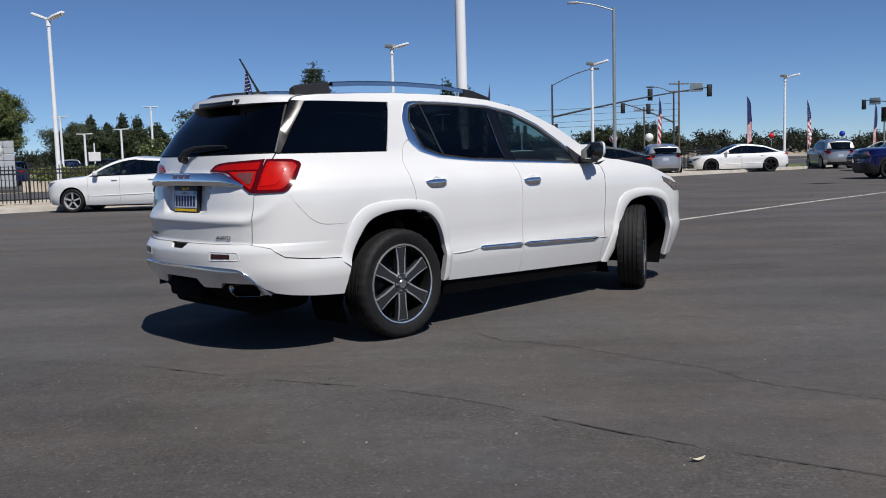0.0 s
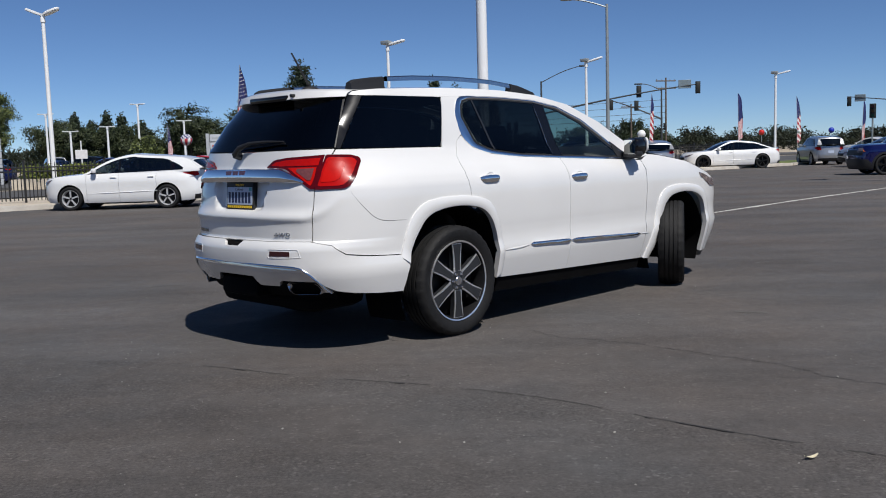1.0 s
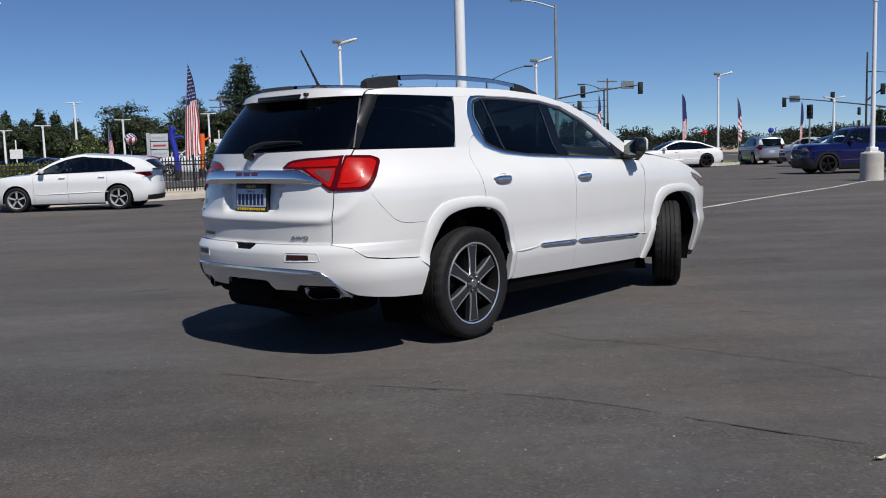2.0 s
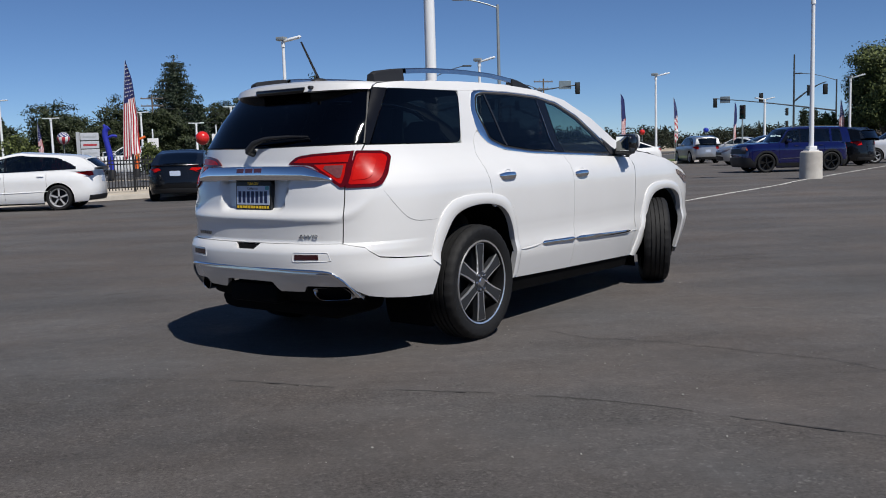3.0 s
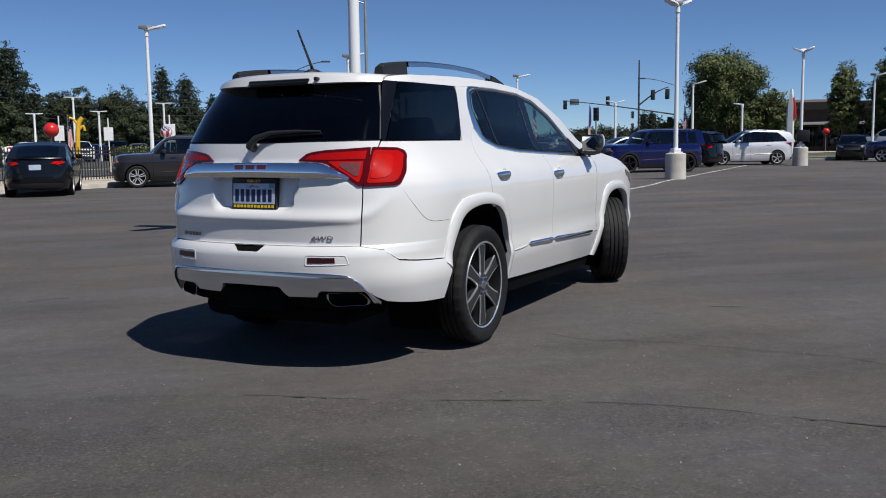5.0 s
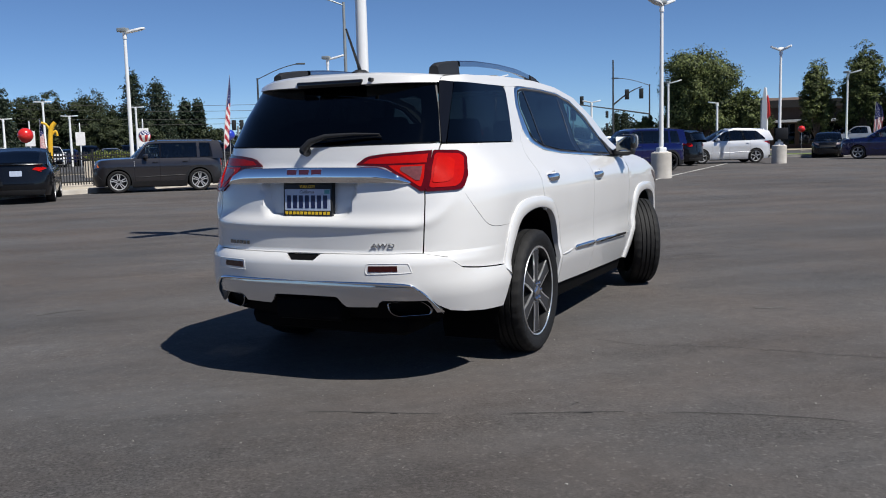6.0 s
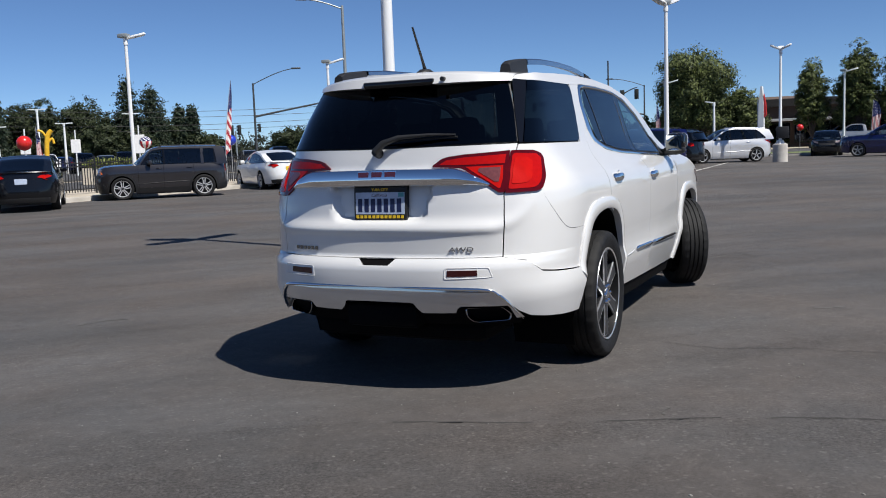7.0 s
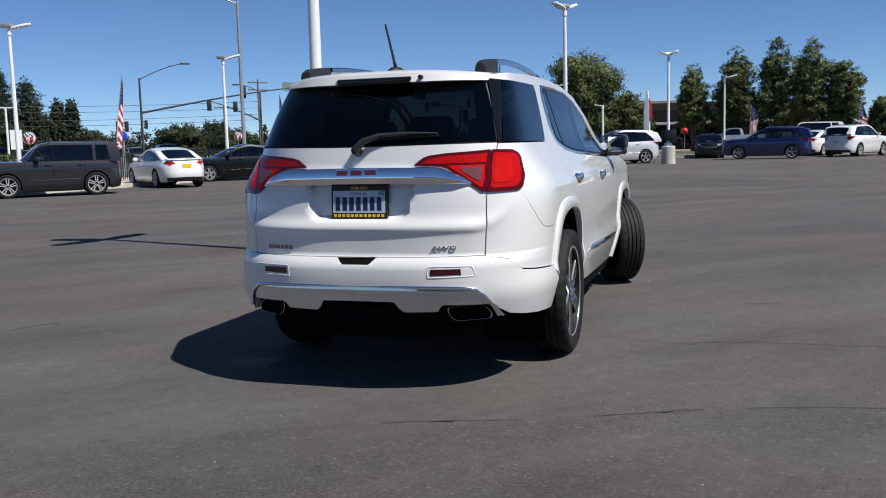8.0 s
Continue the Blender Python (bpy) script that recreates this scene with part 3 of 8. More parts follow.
ribbon("painted_line", [(3.3, 15.55), (5.6, 18.1), (8.0, 20.75), (11.1, 24.0), (13.1, 26.35), (17, 30.55), (23.0, 36.95), (25.2, 39.3)], 0.11, 0.003, M_LINE, "worn white painted line", 0.004, 10, 2)
# the seam between the two pavings, open in places
for k, (i, j) in enumerate(((42, 56), (60, 70), (73, 92), (96, 112), (115, 128), (131, 140))):
    ribbon("paving_seam", seam_pts[i:j:3], 0.016, 0.0052, M_SEAM, "dark open seam between two pavings", 0.006, 4, 20 + k)
# a dry curled leaf
bm = bmesh.new()
loft(bm, [[(u * 0.035, (v * 0.012) * (1 - u * u * 0.8), 0.012 * u * u + 0.006 * (v * v) + 0.004) for v in (-1, -0.4, 0.4, 1)] for u in (-1, -0.6, -0.2, 0.2, 0.6, 1)])
tagged(part("dry_leaf", bm, plain("pale_leaf", (0.55, 0.50, 0.36), 0.7), m=pose(1.22, 3.43, 0.004, 0, 0, 20)), "small pale dry leaf curled on the asphalt", "leaf")
bm = bmesh.new()
r = random.Random(11)
for k in range(1100):
    x, y = r.uniform(-9, 9), r.uniform(1.6, 5.5) + 11 * r.random() ** 3
    s = r.uniform(0.002, 0.0055) * (1.6 if k % 12 == 0 else 1)
    bmesh.ops.create_icosphere(bm, subdivisions=1, radius=s, matrix=pose(x, y, 0.003 + s * 0.3, r.uniform(0, 90), 0, r.uniform(0, 180)) @ Matrix.Diagonal((1, 0.7, 0.6, 1)))
tagged(part("gravel", bm, plain("grit", (0.26, 0.25, 0.23), 0.9, vary=0.4), smooth=False), "scattered small pale grit on the asphalt", "gravel", kind="stuff")

# curb, planting strip, street and the lot across it
def along(x0, x1, off0, off1, slope=0.82):
    nrm = Vector((-slope, 1)).normalized()
    def at(x, o):
        return (x + nrm.x * o, curb_y(x) + nrm.y * o)
    return [at(x0, off0), at(x1, off0), at(x1, off1), at(x0, off1)]


M_STRIP = ground_material("pale_dry_strip", (0.36, 0.31, 0.24), (0.55, 0.49, 0.40), 0.9, 0.3, 70)
slab("curb", along(-60, 18.6, 0.0, 0.18), 0.0, 0.15, M_CONC, "pale concrete curb along the lot", "curb")
slab("pavement_strip", along(-60, 18.6, 0.18, 6.0), -0.02, 0.14, M_STRIP, "pale dry strip and sidewalk behind the curb", "pavement")
sheet("road", along(-300, 300, 6.0, 22.0), 0.0, M_STREET, "grey street beyond the fence", "road")
slab("far_lot", along(-160, 60, 24.0, 74.0), -0.02, 0.12, M_STREET, "raised car lot across the street", "pavement")
slab("curb_right", [(18.75, 51.1), (22.5, 55.85), (42, 40.85), (80, 11.85), (80.1, 12.0), (42.1, 41.05), (22.5, 56.1), (18.6, 51.2)], 0.0, 0.15, M_CONC, "pale concrete curb at the far side of the lot", "curb")
slab("grass_strip", [(18.6, 51.25), (22.5, 56.15), (42.15, 41.1), (80.2, 12.05), (83, 15.5), (45.5, 45.0), (24.5, 61.0), (17.0, 56.0)], -0.02, 0.13, M_GRASS, "strip of yellowed mown grass by the street", "grass")
sheet("road_right", [(24.5, 61.0), (45.5, 45.0), (83, 15.5), (95, 28), (57, 58), (37, 74)], 0.002, M_STREET, "grey side street", "road")

# an unseen dark wall, added behind the walk as a dark band for chrome reflections
bm = box(bmesh.new(), -34, 34, -0.3, 0.3, 0, 4.8, 0.03, 1)
tagged(part("unseen_wall_south", bm, plain("dark_wall", (0.05, 0.048, 0.046), 0.7, vary=0.2, scale=0.8), m=pose(4, -24, 0, 0, 0, -8), smooth=False), "unseen plain dark wall, added to give the chrome a dark reflection", "wall", kind="structure")

# ---- the white SUV ----
SUV_AT = pose(-0.867, 6.805, 0, 0, 0, 46.5)


def big_suv():
    car = empty("suv", SUV_AT, "pearl white SUV with chrome trim, its front wheels turned", "car")
    F = 3.99
    S = Shell([
        (0.20, 0.86, -1.02, 3.05, F - 0.08, 6.0), (0.33, 0.900, -1.10, 3.05, F - 0.04, 6.0), (0.42, 0.925, -1.165, 3.05, F, 6.0), (0.50, 0.944, -1.20, 3.05, F + 0.02, 6.0),
        (0.555, 0.957, -1.215, 3.05, F + 0.02, 6.0), (0.60, 0.946, -1.222, 3.05, F + 0.02, 6.0), (0.64, 0.940, -1.225, 3.05, F + 0.02, 6.0), (0.695, 0.943, -1.222, 3.05, F + 0.01, 6.0), (0.737, 0.945, -1.190, 3.05, F + 0.01, 6.0), (0.746, 0.946, -1.176, 3.0, F + 0.01, 6.0),
        (0.80, 0.949, -1.171, 3.0, F + 0.01, 6.0), (0.86, 0.951, -1.166, 3.0, F, 6.0), (0.92, 0.953, -1.161, 3.0, F - 0.02, 6.0), (0.972, 0.953, -1.156, 3.0, F - 0.04, 6.0), (1.02, 0.952, -1.151, 3.0, F - 0.06, 6.0), (1.08, 0.944, -1.143, 3.0, F - 0.12, 6.0), (1.14, 0.918, -1.134, 2.95, F - 0.25, 6.0),
        (1.20, 0.868, -1.128, 3.0, F - 0.5, 6.0), (1.26, 0.825, -1.121, 3.1, F - 0.8, 6.0), (1.33, 0.789, -1.108, 3.3, F - 1.0, 6.0), (1.50, 0.748, -0.975, 3.3, F - 1.5, 6.0),
        (1.67, 0.702, -0.80, 3.3, F - 2.1, 6.0), (1.72, 0.680, -0.76, 3.3, F - 2.3, 6.0), (1.765, 0.648, -0.74, 3.3, F - 2.4, 6.0)], -0.3, 2.85)
    S.fine = True
    T = Shell(S.rows, S.rear, S.front)
    T.fine = True
    mid_u = S.rear - S.end

    def tail_form(u, z):
        """The pressed shape of the tail: a crest that climbs to the lamps, the plate's hollow and the rolled top of the lower panel."""
        d, r = abs(u - mid_u), 0.0
        if z > 0.741 and d < 0.57:
            top = 0.886 + 0.19 * (max(0.0, d - 0.32) / 0.27) ** 2
            amp = 0.027 * max(0.0, min(1.0, (0.57 - d) / 0.25))
            k = z - top
            if k >= 0:
                r += amp * math.exp(-(k / 0.046) ** 2)
            else:
                r += amp * (0.45 * math.exp(-(k / 0.020) ** 2) + 0.55 * max(0.0, 1 + k / 0.15))
        if 0.90 < z < 1.19 and d < 0.32:
            y = abs(S.flat(u, z)[1])
            e1, e2 = 0.268 + 0.25 * (z - 0.935) - y, z - 0.930
            e = -math.log(math.exp(-70 * e1) + math.exp(-70 * e2)) / 70 + 0.004
            e = max(0.0, min(1.0, e / 0.030))
            r -= (0.040 + r) * e * e * (3 - 2 * e)
        if 0.550 < z < 0.5915:
            r -= 0.20 * (z - 0.550) + 1.4 * (z - 0.550) ** 2
        return r

    T.relief = tail_form
    W = M_PAINT_WHITE
    gap = 0.0019
    RC, FC = 0.0, 2.935

    def roof_edge(x):
        return lerp_table([(-0.8, 1.690), (-0.6, 1.708), (-0.4, 1.722), (0.0, 1.742), (0.4, 1.750), (0.8, 1.745), (1.2, 1.718), (1.6, 1.650), (2.0, 1.506), (2.4, 1.302), (2.56, 1.244), (2.7, 1.222), (3.0, 1.174), (3.3, 1.108), (3.46, 1.052), (3.68, 0.975), (3.88, 0.90)], x)[0]

    dlo_low = [(0.245, 1.40), (0.34, 1.315), (0.52, 1.262), (0.85, 1.232), (1.30, 1.212), (1.85, 1.190), (2.30, 1.172)]
    dlo_top = [(2.30, 1.185), (2.05, 1.360), (1.75, 1.525), (1.45, 1.630), (1.15, 1.675), (0.75, 1.690), (0.40, 1.690)]
    def on(pts):
        return [(S.ux(x, z), z) for x, z in pts]

    # squarish wheel openings with a slanting rear leg: inner and outer edge of the lip
    rear_in = curve_through([(-0.505, 0.366), (-0.452, 0.62), (-0.37, 0.772), (-0.28, 0.862), (-0.13, 0.904), (0.06, 0.912), (0.24, 0.882), (0.345, 0.808), (0.412, 0.67), (0.428, 0.50), (0.430, 0.358)], 4)
    rear_out = curve_through([(-0.565, 0.45), (-0.520, 0.655), (-0.448, 0.842), (-0.33, 0.945), (-0.17, 0.978), (0.04, 0.982), (0.20, 0.966), (0.33, 0.925), (0.415, 0.825), (0.465, 0.69), (0.488, 0.555), (0.492, 0.40)], 4)
    front_in = curve_through([(2.558, 0.283), (2.662, 0.47), (2.735, 0.705), (2.80, 0.79), (2.90, 0.838), (3.08, 0.858), (3.28, 0.842), (3.43, 0.785), (3.50, 0.68), (3.525, 0.52), (3.530, 0.255)], 4)
    front_out = curve_through([(2.47, 0.292), (2.588, 0.606), (2.655, 0.80), (2.74, 0.885), (2.88, 0.922), (3.08, 0.929), (3.29, 0.912), (3.47, 0.855), (3.565, 0.74), (3.60, 0.58), (3.605, 0.255)], 4)
    rear_arch = [(x + (-0.035 if x < 0 else 0.03) * min(1, abs(x) * 4), z + 0.03 * max(0, z - 0.6) * 3) for x, z in rear_in]
    front_arch = [(x + (-0.035 if x < 3.05 else 0.03) * min(1, abs(x - 3.05) * 4), z + 0.09 * max(0, z - 0.6)) for x, z in front_in]
    seam_y = [(0.669, 0.742), (0.671, 0.90), (0.671, 1.07), (0.685, 1.20), (0.70, 1.322)]
    glow = dict(lip=M_MACHINED, spoke=M_MACHINED, pocket=M_RIM_GREY, cap=M_SATIN, w0=0.135, w1=0.185)

    for side in (-1, 1):
        # quarter panel
        seam = [(S.uy(y, z) + gap, z) for y, z in seam_y]
        low = [(S.uy(0.669, 0.742) + gap, 0.742), (S.ux(-0.985, 0.719), 0.719), (S.ux(-0.915, 0.660), 0.660), (S.ux(-0.80, 0.645), 0.645), (S.ux(-0.65, 0.634), 0.634), (S.ux(-0.48, 0.625), 0.625)]
        over = on([p for p in rear_arch if p[1] > 0.645 and p[0] < 0.17])
        door_r = [(0.168, 0.885), (0.145, 1.00), (0.125, 1.12), (0.135, 1.25), (0.195, 1.37)]
        q = low + over + door_r + [(0.265, 1.42), (0.27, 1.55), (0.32, 1.70), (0.135, 1.70), (0.095, 1.55), (0.03, 1.322)] + seam[::-1]
        skin("quarter_panel", T, q, W, car, side=side, grid=0.022)
        bead("panel_seam", T, on(curve_through([(-0.862, 1.055), (-0.82, 0.985), (-0.74, 0.895), (-0.67, 0.860), (-0.58, 0.852), (-0.47, 0.852)], 5)), 0.0014, 0.0008, M_UNDER, car, side, off=0.0)
        # doors
        over2 = [p for p in rear_arch if p[0] > 0.175]
        rd = [(x + 2 * gap, z) for x, z in door_r[::-1]] + [(0.19, 0.88)] + over2 + [(0.50, 0.352), (1.30, 0.328), (1.308 - gap, 0.45), (1.312 - gap, 0.9), (1.30 - gap, 1.212)] + [p for p in dlo_low[::-1] if p[0] < 1.29]
        skin("rear_door", S, rd, W, car, side=side)
        fd = [(1.30 + gap, 1.212), (1.312 + gap, 0.9), (1.308 + gap, 0.45), (1.304, 0.328), (2.42, 0.296), (2.425, 0.42), (2.44, 0.62), (2.45, 0.9), (2.445, 1.08), (2.43, 1.165), (2.30, 1.172), (1.85, 1.190)]
        skin("front_door", S, fd, W, car, side=side)
        # fender and nose
        ff = [(2.44, 1.165), (2.455, 1.08), (2.46, 0.9), (2.45, 0.62), (2.435, 0.42), (2.43, 0.296), (2.48, 0.293)] + on(front_arch) + [(S.ux(3.60, 0.25), 0.25), (S.uy(0, 0.25, False), 0.25), (S.uy(0, 0.92, False), 0.92)]
        ff += [(S.ux(x, roof_edge(x) - 0.005), roof_edge(x) - 0.005) for x in (3.86, 3.78, 3.68, 3.46, 3.3, 3.0, 2.8)] + [(2.62, 1.215)]
        skin("front_fender", S, ff, W, car, side=side, grid=0.08)
        # black rocker under the doors
        skin("rocker_cover", S, [(0.46, 0.36), (0.47, 0.24), (2.44, 0.20), (2.43, 0.30), (1.3, 0.335)], M_UNDER, car, off=-0.012, side=side, depth=0.03)
        # roof side and front pillar
        rs = [(S.uy(0.60, 1.685), 1.682), (-0.55, 1.676), (0.13, 1.680), (0.29, 1.684)] + [(x, z + 0.004) for x, z in dlo_top[::-1][0:]] + [(2.36, 1.175), (2.62, 1.21)]
        rs += [(x, roof_edge(x)) for x in (2.4, 2.2, 2.0, 1.8, 1.6, 1.4, 1.2, 1.0, 0.8, 0.5, 0.2, -0.1, -0.4, -0.55)] + [(S.uy(0.60, 1.69), 1.700)]
        skin("roof_side", S, rs, W, car, off=0.001, side=side)
        # chrome window surround, glass and pillars
        ring_out = dlo_low + dlo_top + [(0.285, 1.682), (0.225, 1.56)]
        ring_out = rounded(ring_out, 0.04, 3)
        inner = rounded([(0.37, 1.345), (0.53, 1.287), (0.85, 1.250), (1.30, 1.230), (1.85, 1.208), (2.25, 1.192), (2.02, 1.350), (1.73, 1.508), (1.44, 1.610), (1.14, 1.657), (0.75, 1.673), (0.42, 1.673, 0.03), (0.315, 1.655, 0.03), (0.28, 1.54)], 0.02, 3)
        ring("window_surround", S, ring_out, inner, M_CHROME, car, off=0.003, side=side, depth=0.02, label="bright chrome strip round the side windows", crown=0.006, n=160)
        seal_in = [(0.395, 1.352), (0.54, 1.297), (0.85, 1.259), (1.30, 1.239), (1.85, 1.217), (2.19, 1.206), (1.99, 1.340), (1.71, 1.496), (1.43, 1.600), (1.13, 1.648), (0.75, 1.664), (0.43, 1.664), (0.33, 1.645), (0.295, 1.54)]
        ring("window_seal", S, inner, rounded(seal_in, 0.02, 3), M_BLACK, car, off=0.002, side=side, depth=0.012, n=160)
        skin("door_pillar", S, [(1.222, 1.238), (1.352, 1.232), (1.272, 1.635), (1.142, 1.655)], M_GLOSS_BLACK, car, off=0.0045, side=side, depth=0.012, label="black pillar between the side windows")
        bead("pillar_strip", S, [(1.235 - 0.095 * k / 10, 1.245 + 0.40 * k / 10) for k in range(11)], 0.008, 0.004, M_SATIN, car, side, off=0.006)
        gr = [(0.39, 1.355), (0.54, 1.300), (0.85, 1.262), (1.235, 1.244), (1.15, 1.645), (0.75, 1.661), (0.43, 1.661), (0.33, 1.64), (0.30, 1.54)]
        skin("rear_door_glass", S, rounded(gr, 0.02, 3), M_PRIVACY, car, off=0.0065, side=side, depth=0, label="dark privacy glass")
        gf = [(1.348, 1.238), (1.85, 1.220), (2.17, 1.210), (1.99, 1.338), (1.71, 1.494), (1.43, 1.597), (1.262, 1.628)]
        skin("front_door_glass", S, rounded(gf, 0.015, 3), M_CLEARGLASS, car, off=0.0065, side=side, depth=0, label="lightly green tinted side glass")
        skin("window_divider", S, [(0.553, 1.295), (0.572, 1.293), (0.437, 1.66), (0.420, 1.66)], M_RIM_GREY, car, off=0.009, side=side, depth=0.01)
        # rear quarter glass and black pillar
        skin("rear_pillar_trim", S, [(S.uy(0.699, 1.33) + gap, 1.33), (-0.615, 1.33), (-0.545, 1.676), (S.uy(0.600, 1.676) + gap, 1.676)], M_GLOSS_BLACK, car, off=0.002, side=side, label="gloss black rear pillar cover")
        qg = [(-0.608, 1.33), (0.022, 1.328, 0.05), (0.128, 1.676, 0.07), (-0.54, 1.674)]
        skin("quarter_glass", S, rounded(qg, 0.01, 5), M_PRIVACY, car, off=0.003, side=side, depth=0.01, label="dark privacy glass with rounded front corners")
        # wheel arch covers
        for cx, name, inn, out in ((RC, "rear_arch_trim", [p for p in rear_in if p[1] > 0.54 or p[0] > 0], [p for p in rear_out if p[1] > 0.58 or p[0] > 0]), (FC, "front_arch_trim", front_in, front_out)):
            a, b = even(inn, 56), even(out, 56)
            bm = bmesh.new()
            rows = []
            for f, o in ((0.0, -0.03), (0.0, 0.012), (0.12, 0.016), (0.5, 0.017), (0.88, 0.014), (1.0, 0.008), (1.0, -0.02)):
                rows.append([S.at(S.ux(p[0] + (q[0] - p[0]) * f, p[1] + (q[1] - p[1]) * f), p[1] + (q[1] - p[1]) * f, o, side) for p, q in zip(a, b)])
            loft(bm, rows)
            for k in (0, -1):
                bm.faces.new([bm.verts.new(row[k]) for row in rows])
            part(name, bm, W, car, "white wheel arch lip")
            bm = bmesh.new()
            lip, deep, wall = [], [], []
            for k in range(-3, 26):
                a = math.pi * k / 22
                x, z = (cx - 0.02 if cx == RC else 3.03) + 0.47 * math.cos(a), 0.38 + (0.545 if cx == RC else 0.49) * math.sin(a)
                lip.append((x, side * (S.flat(S.ux(x, max(z, 0.3)), max(z, 0.3))[1] - 0.012), z))
                deep.append((x, side * 0.5, z))
                wall.append((cx + 0.02 * math.cos(a), side * 0.5, 0.38 + 0.02 * math.sin(a)))
            loft(bm, [lip, deep, wall])
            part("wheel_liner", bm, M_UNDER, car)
        # chrome strip on the doors
        for a, b, za, zb in ((0.80, 1.302, 0.571, 0.558), (1.313, 2.345, 0.558, 0.522)):
            bead("door_strip", S, [(a + (b - a) * k / 16, za + (zb - za) * k / 16) for k in range(17)], 0.0145, 0.012, M_CHROME, car, side, "chrome strip low on the door", 0.002, 12.0)
        for a, b, za, zb in ((0.50, 0.79, 0.556, 0.571), (2.355, 2.50, 0.521, 0.516)):
            bead("body_crease", S, [(a + (b - a) * k / 8, za + (zb - za) * (k / 8) ** 2) for k in range(9)], 0.006, 0.0035, W, car, side, off=0.0)
        # handles
        for hx, hz in ((0.366, 1.088), (1.445, 1.062)):
            b0 = S.at(hx, hz, 0.0, side)
            bm = bmesh.new()
            rows = []
            for k in range(13):
                f = -1 + 2 * k / 12
                x = hx + 0.105 * f
                hh = 0.025 * (1 - 0.55 * f ** 4)
                o = 0.024 * (1 - abs(f) ** 5)
                y = b0.y + side * o
                rows.append([(x, b0.y - side * 0.01, hz + hh), (x, y - side * 0.004, hz + hh), (x, y + side * 0.004, hz + hh * 0.4), (x, y + side * 0.004, hz - hh * 0.4), (x, y - side * 0.004, hz - hh), (x, b0.y - side * 0.01, hz - hh)])
            loft(bm, rows)
            part("door_handle", bm, M_BAR, car, "chrome pull handle")
            cup = bmesh.new()
            lathe(cup, [(0.0, 0.0), (0.03, 0.001), (0.036, -0.004)], 18, Matrix.Translation((hx - 0.005, b0.y + side * 0.002, hz + 0.018)) @ Matrix.Diagonal((1.2, 1, 0.7, 1)), "y")
            part("handle_cup", cup, W, car)
        # tail lamp: one half on the body, one on the tailgate
        yo = lambda z, d=0.0: S.uy(0.6725 + d, z)
        outer = [(yo(1.07), 1.070), (S.ux(-0.895, 1.07), 1.073), (S.ux(-0.862, 1.09), 1.086), (S.ux(-0.79, 1.165), 1.165), (S.ux(-0.728, 1.245), 1.245), (S.ux(-0.732, 1.268), 1.268), (S.ux(-0.78, 1.285), 1.285), (yo(1.29), 1.290), (yo(1.2), 1.2), (yo(1.12), 1.12)]
        lamp = skin("tail_lamp", T, rounded(outer, 0.012, 3), M_LAMP_DEEP, car, off=0.010, side=side, grid=0.04, depth=0.03, label="large red tail lamp with bright inner bands")
        glowo = [(yo(1.09, 0.01), 1.088), (S.ux(-0.905, 1.09), 1.090), (S.ux(-0.875, 1.105), 1.105), (S.ux(-0.812, 1.172), 1.172), (S.ux(-0.757, 1.242), 1.242), (S.ux(-0.775, 1.264), 1.264), (yo(1.27, 0.01), 1.274), (yo(1.18, 0.01), 1.18)]
        skin("lamp_band", T, rounded(glowo, 0.02, 3), M_LAMP_BRIGHT, lamp, off=0.0125, side=side, grid=0.04, depth=0.004)
        core = [(yo(1.115, 0.02), 1.112), (S.ux(-0.93, 1.12), 1.116), (S.ux(-0.90, 1.14), 1.132), (S.ux(-0.862, 1.185), 1.185), (S.ux(-0.832, 1.228), 1.228), (S.ux(-0.85, 1.245), 1.245), (yo(1.25, 0.02), 1.252), (yo(1.18, 0.02), 1.18)]
        skin("lamp_core", T, rounded(core, 0.02, 3), M_LAMP_RED, lamp, off=0.0155, side=side, grid=0.04, depth=0.004)
        yi = [(0.6695, 1.074), (0.648, 1.074), (0.615, 1.096), (0.475, 1.196), (0.45, 1.206), (0.40, 1.211), (0.310, 1.215), (0.312, 1.224), (0.355, 1.256), (0.39, 1.267), (0.47, 1.277), (0.6695, 1.290)]
        inn = [(S.uy(y, z), z) for y, z in yi]
        lamp2 = skin("tailgate_lamp", S, inn, M_LAMP_DEEP, car, off=0.010, side=side, grid=0.04, depth=0.03, label="red lamp wedge on the tailgate")
        b2 = [(0.655, 1.222), (0.43, 1.222), (0.345, 1.226), (0.382, 1.248), (0.46, 1.260), (0.655, 1.270)]
        skin("lamp_band", S, [(S.uy(y, z), z) for y, z in b2], M_LAMP_BRIGHT, lamp2, off=0.0125, side=side, grid=0.04, depth=0.003)
        b3 = [(0.650, 1.096), (0.64, 1.096), (0.505, 1.193), (0.48, 1.212), (0.650, 1.212)]
        skin("lamp_core", S, [(S.uy(y, z), z) for y, z in b3], M_LAMP_RED, lamp2, off=0.0125, side=side, grid=0.04, depth=0.003)
        b4 = [(0.640, 1.128), (0.622, 1.128), (0.540, 1.186), (0.545, 1.203), (0.640, 1.203)]
        skin("reversing_lens", S, [(S.uy(y, z), z) for y, z in b4], M_REVERSE, lamp2, off=0.0155, side=side, grid=0.04, depth=0.003, label="clear reversing lamp lens")
        # bumper reflector in a recess
        rec = [(S.uy(y, z), z) for y, z in ((0.395, 0.640), (0.625, 0.646), (0.610, 0.690), (0.400, 0.690))]
        skin("reflector_recess", S, rec, W, car, off=0.0045, side=side, depth=0.004)
